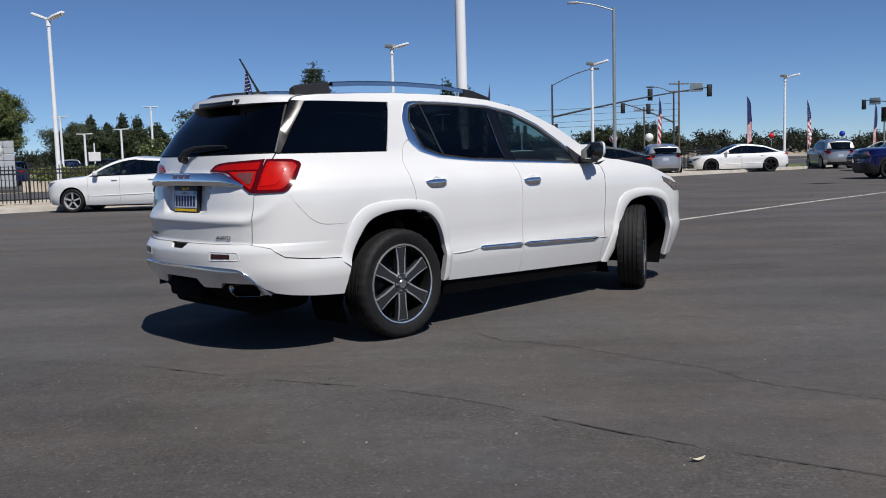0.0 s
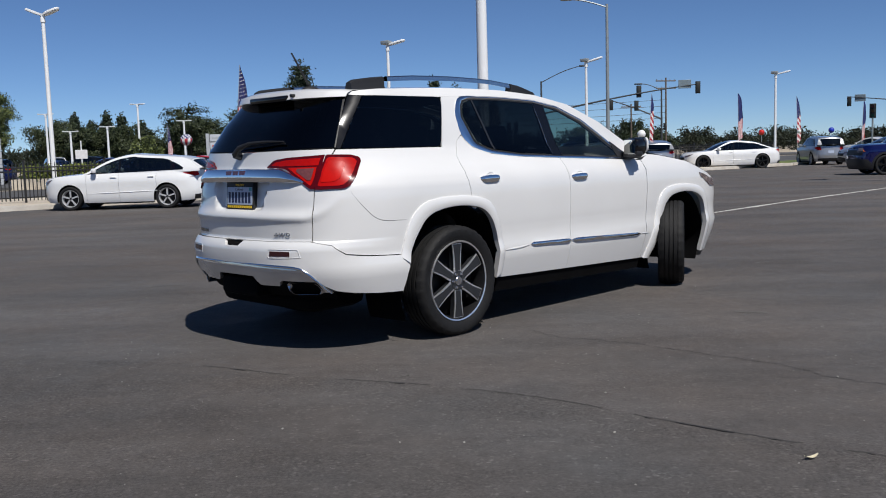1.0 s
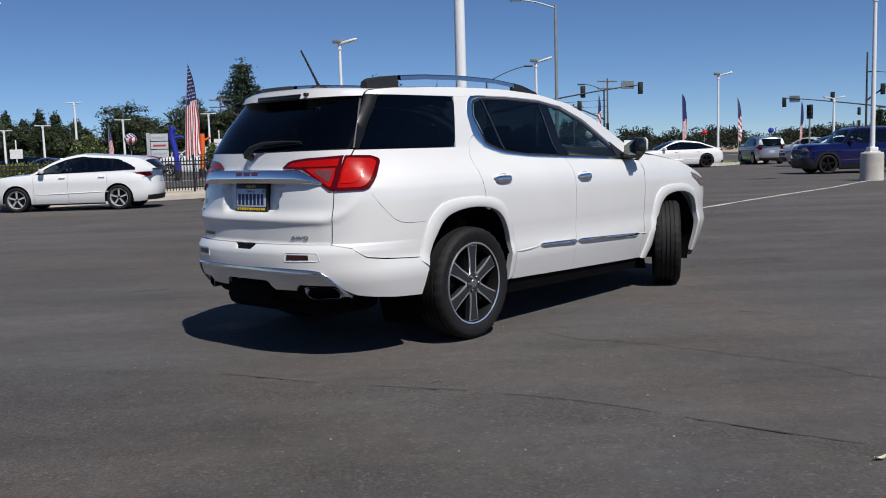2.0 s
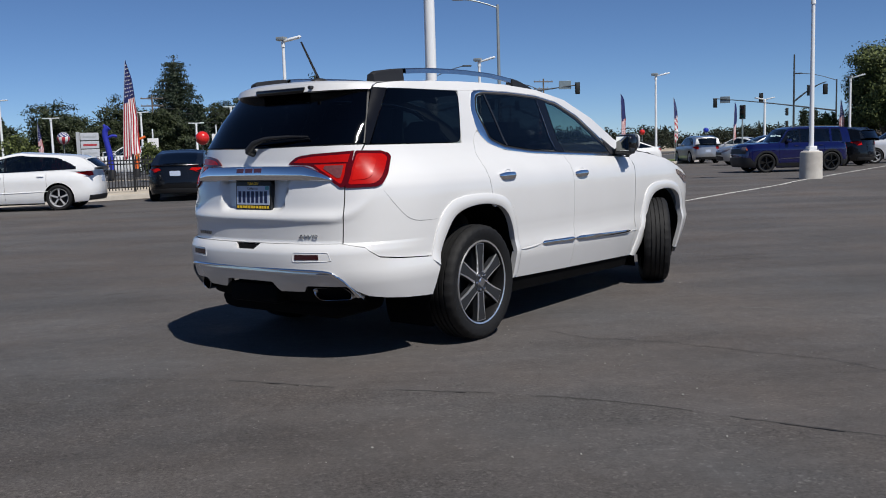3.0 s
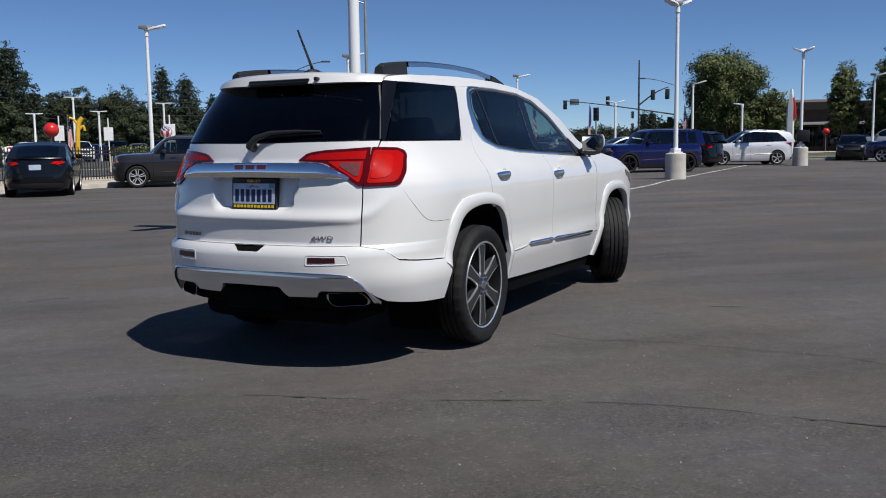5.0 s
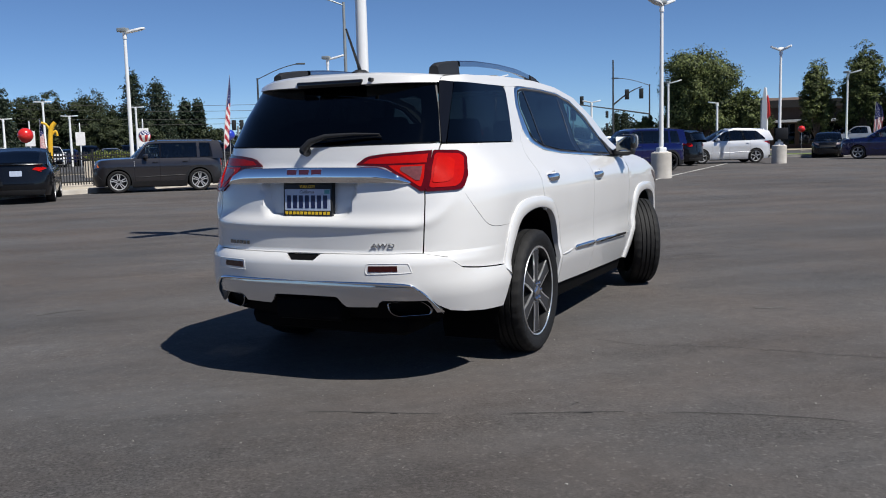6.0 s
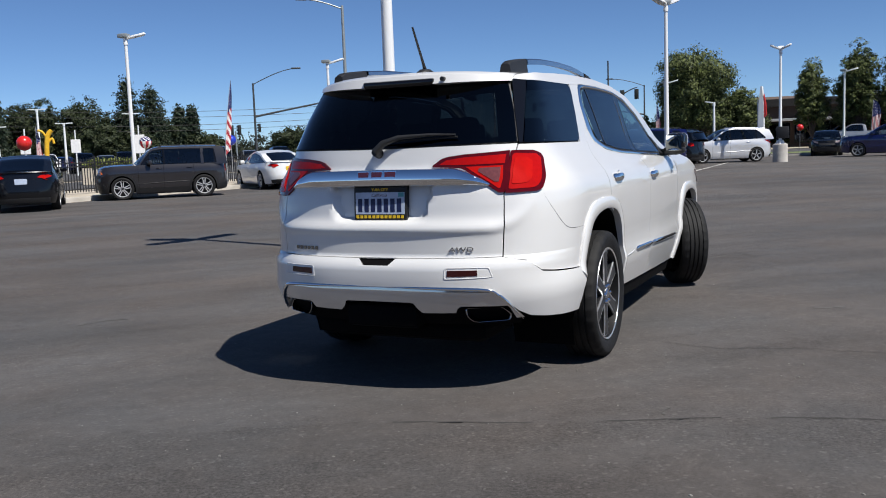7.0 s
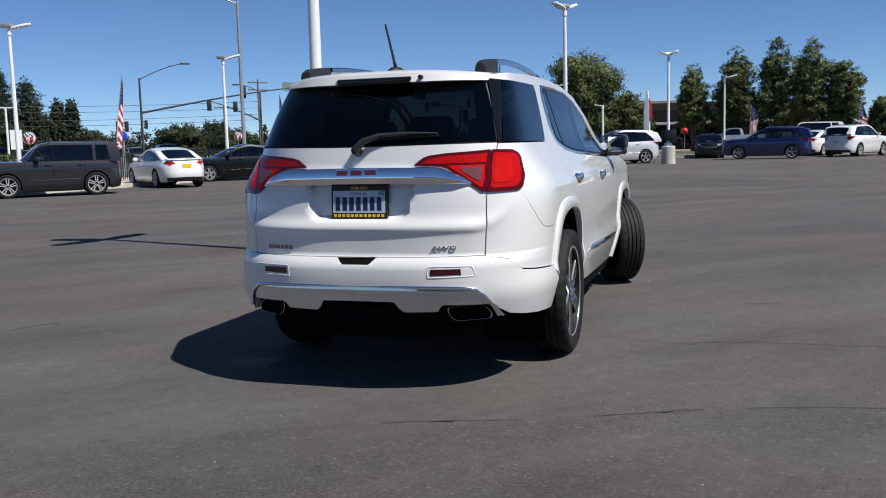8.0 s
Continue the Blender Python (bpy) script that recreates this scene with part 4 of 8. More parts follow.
        ring("reflector_rim", S, [(S.uy(y, z), z) for y, z in ((0.390, 0.636), (0.632, 0.642), (0.615, 0.694), (0.394, 0.694))], rec, W, car, off=0.010, side=side, depth=0.010, n=60, crown=0.002)
        rf = [(S.uy(y, z), z) for y, z in ((0.408, 0.650), (0.560, 0.652), (0.558, 0.682), (0.410, 0.682))]
        skin("reflector", S, rf, M_REFLECTOR, car, off=0.012, side=side, depth=0.012, label="dark red bumper reflector")
        sens = S.at(S.uy(0.645, 0.70), 0.70, 0.004, side)
        tube(bm := bmesh.new(), [sens, S.at(S.uy(0.645, 0.70), 0.70, -0.01, side)], 0.011, 12)
        part("parking_sensor", bm, W, car)
        # exhaust tip
        tip = bmesh.new()
        mouth = rounded([(0.468, 0.474), (0.655, 0.472), (0.692, 0.432), (0.684, 0.400), (0.515, 0.394), (0.478, 0.425)], 0.022, 4)
        cxm, czm = 0.582, 0.434
        rows = []
        for x, k in ((-0.90, 0.98), (-1.085, 0.98), (-1.098, 1.0), (-1.104, 0.975), (-1.104, 0.935), (-1.096, 0.90), (-1.02, 0.86)):
            rows.append([(x - 0.034 + 0.10 * (abs(y) - 0.445) / 0.2, side * (cxm + (y - cxm) * k), czm + (z - czm) * k) for y, z in mouth + mouth[:1]])
        loft(tip, rows)
        part("exhaust_tip", tip, M_SMOKE, car, "chrome trapezoid exhaust outlet")
        bm = bmesh.new()
        bm.faces.new([bm.verts.new((-1.07 + 0.10 * (abs(y) - 0.445) / 0.2, side * (cxm + (y - cxm) * 0.84), czm + (z - czm) * 0.84)) for y, z in mouth])
        part("exhaust_dark", bm, M_UNDER, car)
        # roof rail
        rail = bmesh.new()
        ry = 0.53
        xs = [-0.60 + 2.03 * k / 24 for k in range(25)]
        def rz(x):
            return roof_edge(x) + 0.050 + 0.026 * (1 - abs((x - 0.40) / 1.05) ** 4)
        prof = [(-0.022, -0.008), (-0.020, 0.012), (-0.010, 0.020), (0.010, 0.020), (0.020, 0.012), (0.022, -0.016)]
        loft(rail, [[(x, side * (ry - 0.03 * max(0, (x - 0.2)) + 0.035 * max(0, (0.3 - x)) * 0.3 + dy), rz(x) + dz) for dy, dz in prof + prof[:1]] for x in xs if -0.34 <= x <= 1.15])
        rob = part("roof_rail", rail, M_SATIN, car, "satin aluminium roof rail with black feet")
        for x0, x1 in ((-0.60, -0.30), (1.10, 1.45)):
            bm = bmesh.new()
            rr = []
            for k in range(9):
                x = x0 + (x1 - x0) * k / 8
                yy = ry - 0.03 * max(0, (x - 0.2)) + 0.035 * max(0, (0.3 - x)) * 0.3
                base = roof_edge(x) + 0.006
                top = max(rz(x) + 0.02, base + 0.012)
                if x == x0 and x0 < 0:
                    top = base + 0.056
                if x == x1 and x1 > 1:
                    top = base + 0.008
                rr.append([(x, side * (yy + d), z) for d, z in ((-0.035, base), (-0.026, top - 0.008), (-0.014, top), (0.014, top), (0.026, top - 0.008), (0.035, base))])
            loft(bm, rr)
            for row in (rr[0], rr[-1]):
                bm.faces.new([bm.verts.new(p) for p in row])
            part("rail_foot", bm, M_BLACK, rob, "black plastic rail foot")
        # mirror
        mb = bmesh.new()
        box(mb, 2.16, 2.33, 0, 0.16, 1.205, 1.360, 0.045, 3, Matrix.Translation((0, 0.895, 0)))
        for v in mb.verts:
            v.co.x += (v.co.y - 0.9) * -0.25
            v.co.y *= side
        mir = part("door_mirror", mb, M_GLOSS_BLACK, car, "black door mirror with a white cap")
        cb2 = bmesh.new()
        box(cb2, 2.295, 2.345, -0.002, 0.166, 1.235, 1.366, 0.04, 3, Matrix.Translation((0, 0.895, 0)))
        for v in cb2.verts:
            v.co.x += (v.co.y - 0.9) * -0.25
            v.co.y *= side
        part("mirror_cap", cb2, W, mir, "white mirror cap")
        mb = bmesh.new()
        box(mb, 2.18, 2.30, 0.84, 1.0, 1.185, 1.235, 0.015, 2)
        box(mb, 2.155, 2.25, 0.88, 1.06, 1.195, 1.25, 0.02, 2)
        for v in mb.verts:
            v.co.x += (v.co.y - 0.9) * -0.22
            v.co.y *= side
        part("mirror_base", mb, M_BLACK, mir)
        mb = bmesh.new()
        box(mb, 2.148, 2.157, 0.908, 1.040, 1.222, 1.346, 0.003, 1)
        for v in mb.verts:
            v.co.x += (v.co.y - 0.9) * -0.25
            v.co.y *= side
        part("mirror_glass", mb, M_LOOKING_GLASS, mir, "mirror glass")
        skin("mirror_sail", S, [(2.10, 1.20), (2.32, 1.180), (2.10, 1.335)], M_BLACK, car, off=0.010, side=side)
        skin("front_air_dam", S, [(S.ux(3.535, 0.25), 0.25), (S.ux(3.62, 0.25), 0.25), (S.ux(3.62, 0.20), 0.20), (S.ux(3.52, 0.205), 0.205)], M_BLACK, car, off=0.004, side=side, depth=0.05)
        # headlamp
        hl = [(S.ux(3.40, 1.02), 1.025), (S.ux(3.42, 1.0), 0.985), (S.ux(3.62, 0.9), 0.89), (S.uy(0.5, 0.86, False), 0.85), (S.uy(0.5, 0.9, False), 0.91), (S.ux(3.62, 0.97), 0.965)]
        skin("headlamp", S, hl, M_LAMP_CLEAR, car, off=0.006, side=side, label="clear headlamp unit")
        add_wheel(car, pose(RC - 0.01, side * 0.852, 0.388), 0.388, 0.222, 0.273, 6, glow, side)
        add_wheel(car, pose(2.965, side * 0.885, 0.388, 0, 0, 30), 0.388, 0.222, 0.273, 6, glow, side)

    def span(pts):
        """An outline on the rear end, given by its half from the middle outwards, closed over both sides."""
        return [(S.uy(y, z), z) for y, z in pts] + [(S.uy(-y, z), z) for y, z in pts[::-1] if y > 1e-6]

    # tailgate, pressed in one piece with the hollow for the plate
    gate = [(0.0, 0.742), (0.664, 0.744), (0.667, 0.9), (0.667, 1.07), (0.683, 1.20), (0.696, 1.326), (0.35, 1.322), (0.0, 1.318)]
    skin("tailgate", T, span(gate), W, car, grid=0.015, label="white tailgate with a deep crease and a plate hollow")
    # chrome bar over the plate
    bar = bmesh.new()
    rows = []
    for k in range(81):
        y = -0.605 + 1.21 * k / 80
        a = abs(y)
        top = 1.211 - 0.006 * (a / 0.44) ** 2
        if a > 0.42:
            top = min(top, 1.205 - 0.085 * ((a - 0.42) / 0.185) ** 1.25)
        bot = min(1.119 - 0.008 * (a / 0.6) ** 2, top - 0.004)
        h = top - bot
        thin = min(1.0, (0.615 - a) / 0.06, h / 0.05)
        row = []
        for f, o in ((1.0, -0.01), (1.0, 0.010), (0.985, 0.024), (0.95, 0.0292), (0.86, 0.0320), (0.72, 0.0345), (0.58, 0.0358), (0.46, 0.0363), (0.38, 0.0362), (0.30, 0.0352), (0.22, 0.0320), (0.15, 0.0295), (0.09, 0.0280), (0.04, 0.024), (0.0, -0.01)):
            z = bot + h * f
            row.append(S.at(S.uy(y, z), z, 0.001 + o * thin if o > 0 else o))
        rows.append(row)
    loft(bar, rows)
    cb = part("chrome_bar", bar, M_BAR, car, "wide chrome bar across the tailgate")
    # the maker's badge as three plain red blocks with bright rims
    for yb in (0.080, 0.0, -0.080):
        for grow, mat, o in ((0.004, M_CHROME, 0.034), (0.0, M_BADGE_RED, 0.037)):
            p = [(S.uy(y, z), z) for y, z in ((yb - 0.031 - grow, 1.150 - grow), (yb + 0.031 + grow, 1.150 - grow), (yb + 0.031 + grow, 1.196 + grow), (yb - 0.031 - grow, 1.196 + grow))]
            skin("badge_block", S, p[::-1], mat, cb, off=o, depth=0.012)
    # rear glass, seal, wiper, spoiler
    fr_out = span([(0.0, 1.322), (0.35, 1.326), (0.698, 1.332), (0.655, 1.50), (0.592, 1.676), (0.0, 1.692)])
    fr_in = span([(0.0, 1.350), (0.35, 1.354), (0.62, 1.362), (0.58, 1.51), (0.53, 1.645), (0.0, 1.655)])
    ring("rear_glass_frame", S, fr_out, fr_in, M_BLACK, car, off=-0.004, depth=0.006, n=140, label="black edge of the tailgate window")
    skin("rear_glass", S, span([(0.0, 1.326), (0.35, 1.330), (0.692, 1.336), (0.648, 1.51), (0.585, 1.670), (0.0, 1.685)]), M_PRIVACY, car, off=0.002, grid=0.06, depth=0, label="dark privacy rear window")
    sp = bmesh.new()
    top_row, lip, lip2, under, roots = [], [], [], [], []
    for k in range(31):
        y = -0.612 + 1.224 * k / 30
        a = abs(y) / 0.612
        xb = -0.872 + 0.19 * a ** 3.4
        zt = 1.735 - 0.026 * a ** 2.4
        top_row.append((-0.54, y * 0.985, zt + 0.014 - 0.004 * a))
        lip.append((xb + 0.055, y, zt + 0.002))
        lip2.append((xb + 0.014, y, zt - 0.016))
        under.append((xb - 0.004, y * 0.995, zt - 0.070 + 0.030 * a ** 2))
        roots.append((xb + 0.10, y * 0.97, zt - 0.078 + 0.032 * a ** 2))
    loft(sp, [top_row, lip, lip2, under, roots])
    spo = part("roof_spoiler", sp, W, car, "white roof spoiler over the rear window")
    bl = bmesh.new()
    box(bl, -0.879, -0.77, -0.225, 0.225, 1.656, 1.698, 0.014, 2)
    for v in bl.verts:
        v.co.x += -0.005 + 0.19 * (abs(v.co.y) / 0.612) ** 3.4
        v.co.y *= 1 - 1.2 * (1.70 - v.co.z)
    part("brake_lamp_housing", bl, M_GLOSS_BLACK, spo, "black high brake lamp housing")
    tube(bm := bmesh.new(), [(-0.882, -0.275, 1.690), (-0.84, -0.275, 1.690)], 0.012, 12)
    part("camera_washer", bm, M_BLACK, spo)
    wp = bmesh.new()
    tube(wp, [S.at(S.uy(y, z), z, o) for y, z, o in ((-0.005, 1.296, 0.0), (-0.005, 1.296, 0.050))], [0.027, 0.020], 14)
    arm = [S.at(S.uy(-y, z), z, o, 1) for y, z, o in ((-0.005, 1.296, 0.046), (0.04, 1.330, 0.046), (0.12, 1.354, 0.040), (0.28, 1.366, 0.032), (0.42, 1.368, 0.024))]
    arm = [Vector((p.x, -abs(p.y) if i else p.y, p.z)) for i, p in enumerate(arm)]
    tube(wp, arm, [0.022, 0.019, 0.013, 0.009, 0.005], 10)
    wob = part("rear_wiper", wp, M_BLACK, car, "black rear wiper on the window")
    blade = [S.at(S.uy(-y, z), z, 0.016, 1) for y, z in ((0.0, 1.345), (0.1, 1.349), (0.28, 1.357), (0.43, 1.361))]
    tube(bm := bmesh.new(), [Vector((p.x, -abs(p.y), p.z)) for p in blade], 0.005, 6)
    part("wiper_blade", bm, M_RUBBER, wob)
    # bumper
    half = [(0.0, 0.700), (0.075, 0.700), (0.11, 0.733), (0.665, 0.736)]
    rest = [(S.ux(-0.985, 0.7125), 0.7125), (S.ux(-0.915, 0.6525), 0.6525), (S.ux(-0.80, 0.6375), 0.6375), (S.ux(-0.65, 0.6275), 0.6275), (S.ux(-0.455, 0.617), 0.617), (S.ux(-0.488, 0.45), 0.45), (S.ux(-0.503, 0.380), 0.380), (S.ux(-0.72, 0.392), 0.392), (S.ux(-0.86, 0.408), 0.408), (S.ux(-0.95, 0.425), 0.425)]
    edge = [(0.725, 0.46), (0.66, 0.55), (0.60, 0.582), (0.30, 0.592), (0.0, 0.594)]
    bump = [(S.uy(y, z), z) for y, z in half] + rest + [(S.uy(y, z), z) for y, z in edge]
    for side in (-1, 1):
        skin("rear_bumper", S, bump, W, car, off=0.010, side=side, grid=0.045, depth=0.03, label="white rear bumper cover")
    skin("bumper_step", S, span([(0.0, 0.697), (0.078, 0.697), (0.112, 0.738), (0.0, 0.738)]), M_UNDER, car, off=-0.012, depth=0)
    chrome = [(0.0, 0.590), (0.30, 0.588), (0.60, 0.577), (0.66, 0.545), (0.72, 0.46), (0.745, 0.412), (0.712, 0.412), (0.695, 0.470), (0.685, 0.486), (0.465, 0.490), (0.445, 0.478), (0.43, 0.452), (0.25, 0.448), (0.225, 0.470), (0.205, 0.502), (0.19, 0.506), (0.0, 0.507)]
    skin("skid_plate", T, span(chrome), M_SKID, car, off=0.002, grid=0.015, depth=0.03, label="bright satin silver lower bumper panel")
    for side in (-1, 1):
        bead("skid_edge", S, [(S.uy(y, z), z) for y, z in curve_through([(0.0, 0.592), (0.30, 0.590), (0.58, 0.580), (0.655, 0.548), (0.70, 0.49), (0.738, 0.405)], 6)], 0.010, 0.014, M_CHROME, car, side, "thin chrome rim of the lower panel", 0.004)
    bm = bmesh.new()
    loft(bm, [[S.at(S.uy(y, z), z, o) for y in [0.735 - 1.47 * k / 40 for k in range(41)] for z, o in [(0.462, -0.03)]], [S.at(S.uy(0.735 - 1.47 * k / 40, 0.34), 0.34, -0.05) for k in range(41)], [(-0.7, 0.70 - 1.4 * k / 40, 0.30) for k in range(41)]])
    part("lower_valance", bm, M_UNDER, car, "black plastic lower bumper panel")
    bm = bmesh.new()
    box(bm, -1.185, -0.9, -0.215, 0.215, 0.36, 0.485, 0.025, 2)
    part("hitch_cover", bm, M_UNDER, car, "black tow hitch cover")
    # name and drive badges low on the tailgate
    mb = T.at(S.uy(0.465, 0.785), 0.785, 0.004)
    t = (S.at(S.uy(0.505, 0.785), 0.785) - S.at(S.uy(0.425, 0.785), 0.785)).normalized()
    up = Vector((0, 0, 1))
    nrm = t.cross(up)
    lettering("drive_badge", "AWD", 0.027, M_SATIN, car, Matrix.Translation(mb) @ Matrix((t, up, nrm)).transposed().to_4x4() @ Matrix.Diagonal((1.35, 0.82, 1, 1)), "bright AWD letters", depth=0.0015, bold=0.0006, shear=0.12, spacing=1.08)
    for k in range(6):
        y = -0.56 + 0.029 * k
        skin("name_badge", T, [(S.uy(v, z), z) for v, z in ((y, 0.776), (y + 0.021, 0.776), (y + 0.021, 0.796), (y, 0.796))][::-1], M_MIRROR, car, off=0.004, depth=0.004)
    # licence plate in its frame; its number stands as plain bars
    pm = pose(S.at(S.uy(0, 1.03), 1.03).x + 0.016, 0, 1.030, 87, 0, -90)
    bm = box(bmesh.new(), -0.160, 0.160, -0.088, 0.088, -0.030, 0.006, 0.004, 2)
    plate = part("licence_plate", bm, M_BLACK, car, "licence plate in a black dealer frame", m=pm)
    part("plate_sheet", box(bmesh.new(), -0.149, 0.149, -0.058, 0.060, 0.004, 0.0075), M_PLATE, plate, smooth=False)
    part("sticker", box(bmesh.new(), 0.112, 0.145, 0.035, 0.058, 0.007, 0.0082), plain("teal_sticker", (0.10, 0.35, 0.38), 0.5), plate, smooth=False)
    for k in range(7):
        x = -0.134 + k * 0.0395
        part("number_bar", box(bmesh.new(), x, x + 0.026, -0.046, 0.026, 0.007, 0.0085), M_PLATE_INK, plate, smooth=False)
    lettering("frame_text", "YUBA CITY", 0.014, M_YELLOW, plate, pose(0, 0.073, 0.0065), depth=0.0008, bold=0.0006)
    lettering("state_text", "California", 0.017, M_BADGE_RED, plate, pose(-0.005, 0.044, 0.0078), depth=0.0006, shear=0.3)
    for k in range(12):
        x = -0.146 + k * 0.0248
        part("dealer_bar", box(bmesh.new(), x, x + 0.016, -0.080, -0.064, 0.005, 0.0085), M_YELLOW, plate, smooth=False)
    tube(bm := bmesh.new(), [S.at(S.uy(0, 1.143), 1.143, 0.012), S.at(S.uy(0, 1.143), 1.143, -0.02)], [0.018, 0.02], 12)
    part("rear_camera", bm, M_BLACK, car)
    # roof, windshield and hood
    def across(x, crown, n=17, lift=0.0):
        z = roof_edge(x)
        y = S.flat(S.ux(x, z), z)[1]
        return [(x, y * t, z + crown * (1 - abs(t) ** 2.3) + lift) for t in (-1 + 2 * k / (n - 1) for k in range(n))]
    rf = bmesh.new()
    loft(rf, [across(-0.72 + 2.0 * k / 22, 0.028 + 0.012 * min(1, k / 14)) for k in range(23)])
    part("roof", rf, W, car, "white roof skin")
    wg = bmesh.new()
    loft(wg, [across(1.28 + 1.30 * k / 14, 0.042 + 0.02 * k / 14) for k in range(15)])
    part("windshield", wg, M_CLEARGLASS, car, "clear windshield")
    hd = bmesh.new()
    loft(hd, [across(2.58 + 1.30 * k / 16, 0.062 - 0.02 * k / 16) for k in range(17)])
    part("hood", hd, W, car, "white hood")
    # shark-fin mast
    bm = bmesh.new()
    lathe(bm, [(0.0, 0.042), (0.035, 0.038), (0.062, 0.022), (0.07, 0.0)], 18, Matrix.Translation((-0.50, 0, 1.742)) @ Matrix.Diagonal((1.2, 0.75, 1, 1)))
    ant = part("antenna", bm, M_BLACK, car, "black roof antenna leaning back")
    tube(bm := bmesh.new(), [(-0.50, 0, 1.765), (-0.53, 0, 1.815), (-0.655, 0, 2.01)], [0.013, 0.0085, 0.006], 8)
    part("antenna_rod", bm, M_BLACK, ant)
    # cabin
    def seat(x, y, w, back=True):
        bm = bmesh.new()
        box(bm, x - 0.05, x + 0.50, y - w / 2, y + w / 2, 0.55, 0.80, 0.06, 3)
        box(bm, -0.07, 0.07, y - w / 2, y + w / 2, 0.0, 0.62, 0.06, 3, Matrix.Translation((x - 0.03, 0, 0.72)) @ pose(0, 0, 0, 0, -12, 0))
        ob = part("seat", bm, M_SEAT, car, "dark leather seat")
        n = max(1, round(w / 0.5))
        for k in range(n):
            yy = y + (k - (n - 1) / 2) * w / n
            part("headrest", box(bmesh.new(), -0.045, 0.045, yy - 0.13, yy + 0.13, 0.62, 0.80, 0.04, 3, Matrix.Translation((x - 0.05, 0, 0.70)) @ pose(0, 0, 0, 0, -12, 0)), M_SEAT, ob)
    seat(1.25, -0.38, 0.52)
    seat(1.25, 0.38, 0.52)
    seat(0.35, -0.38, 0.50)
    seat(0.35, 0.38, 0.50)
    seat(-0.45, 0.0, 1.05)
    bm = box(bmesh.new(), 1.95, 2.58, -0.76, 0.76, 0.85, 1.15, 0.08, 3)
    part("dashboard", bm, M_TRIM_IN, car)
    bm = bmesh.new()
    for k in range(24):
        a = 2 * math.pi * k / 24
        b = 2 * math.pi * (k + 1) / 24
        tube(bm, [(1.88 + 0.06 * math.sin(a), 0.38 + 0.185 * math.cos(a), 1.08 + 0.175 * math.sin(a)), (1.88 + 0.06 * math.sin(b), 0.38 + 0.185 * math.cos(b), 1.08 + 0.175 * math.sin(b))], 0.014, 6, False)
    part("steering_wheel", bm, M_TRIM_IN, car)
    bm = box(bmesh.new(), -0.9, 3.4, -0.47, 0.47, 0.40, 0.52, 0.02, 1)
    box(bm, 0.50, 2.34, -0.80, 0.80, 0.40, 0.52, 0.02, 1)
    part("cabin_floor", bm, M_TRIM_IN, car)
    for side in (-1, 1):
        skin("inner_trim", S, [(-0.70, 0.62), (S.ux(-0.9, 1.3), 1.31), (0.2, 1.31), (0.6, 1.25), (2.3, 1.16), (2.36, 0.42), (0.5, 0.42), (0.45, 0.9), (-0.3, 0.95)], M_TRIM_IN, car, off=-0.05, side=side, grid=0.15, depth=0)
    hl = bmesh.new()
    loft(hl, [[(p[0], p[1] * 0.96, p[2] - 0.03) for p in across(-0.65 + 1.85 * k / 8, 0.035)] for k in range(9)])
    part("headliner", hl, M_HEADLINER, car)
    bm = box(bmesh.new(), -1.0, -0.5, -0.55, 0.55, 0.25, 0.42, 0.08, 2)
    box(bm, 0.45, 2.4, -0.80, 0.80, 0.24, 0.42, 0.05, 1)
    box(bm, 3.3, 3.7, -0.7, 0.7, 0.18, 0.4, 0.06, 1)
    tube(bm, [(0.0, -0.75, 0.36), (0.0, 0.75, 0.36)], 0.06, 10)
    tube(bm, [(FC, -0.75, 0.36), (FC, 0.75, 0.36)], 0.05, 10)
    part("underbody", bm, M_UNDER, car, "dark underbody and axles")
    return car


big_suv()

# ---- parked cars ----
STY_ALLOY = dict(lip=M_WHEEL_SILVER, spoke=M_WHEEL_SILVER, cap=M_RIM_GREY, w0=0.085, w1=0.11)
STY_SPLIT = dict(lip=M_WHEEL_SILVER, spoke=M_WHEEL_SILVER, cap=M_RIM_GREY, w0=0.1, w1=0.2, split=True)
STY_BLACK = dict(lip=M_GLOSS_BLACK, spoke=M_GLOSS_BLACK, cap=M_GLOSS_BLACK, w0=0.10, w1=0.15)


def clip_poly(pts, lo, hi):
    """The part of an outline between two u values."""
    for bound, keep in ((lo, 1), (hi, -1)):
        out = []
        for i, p in enumerate(pts):
            q = pts[(i + 1) % len(pts)]
            pin, qin = (p[0] - bound) * keep >= 0, (q[0] - bound) * keep >= 0
            if pin:
                out.append(p)
            if pin != qin:
                k = (bound - p[0]) / (q[0] - p[0])
                out.append((bound, p[1] + (q[1] - p[1]) * k))
        pts = out
    return pts


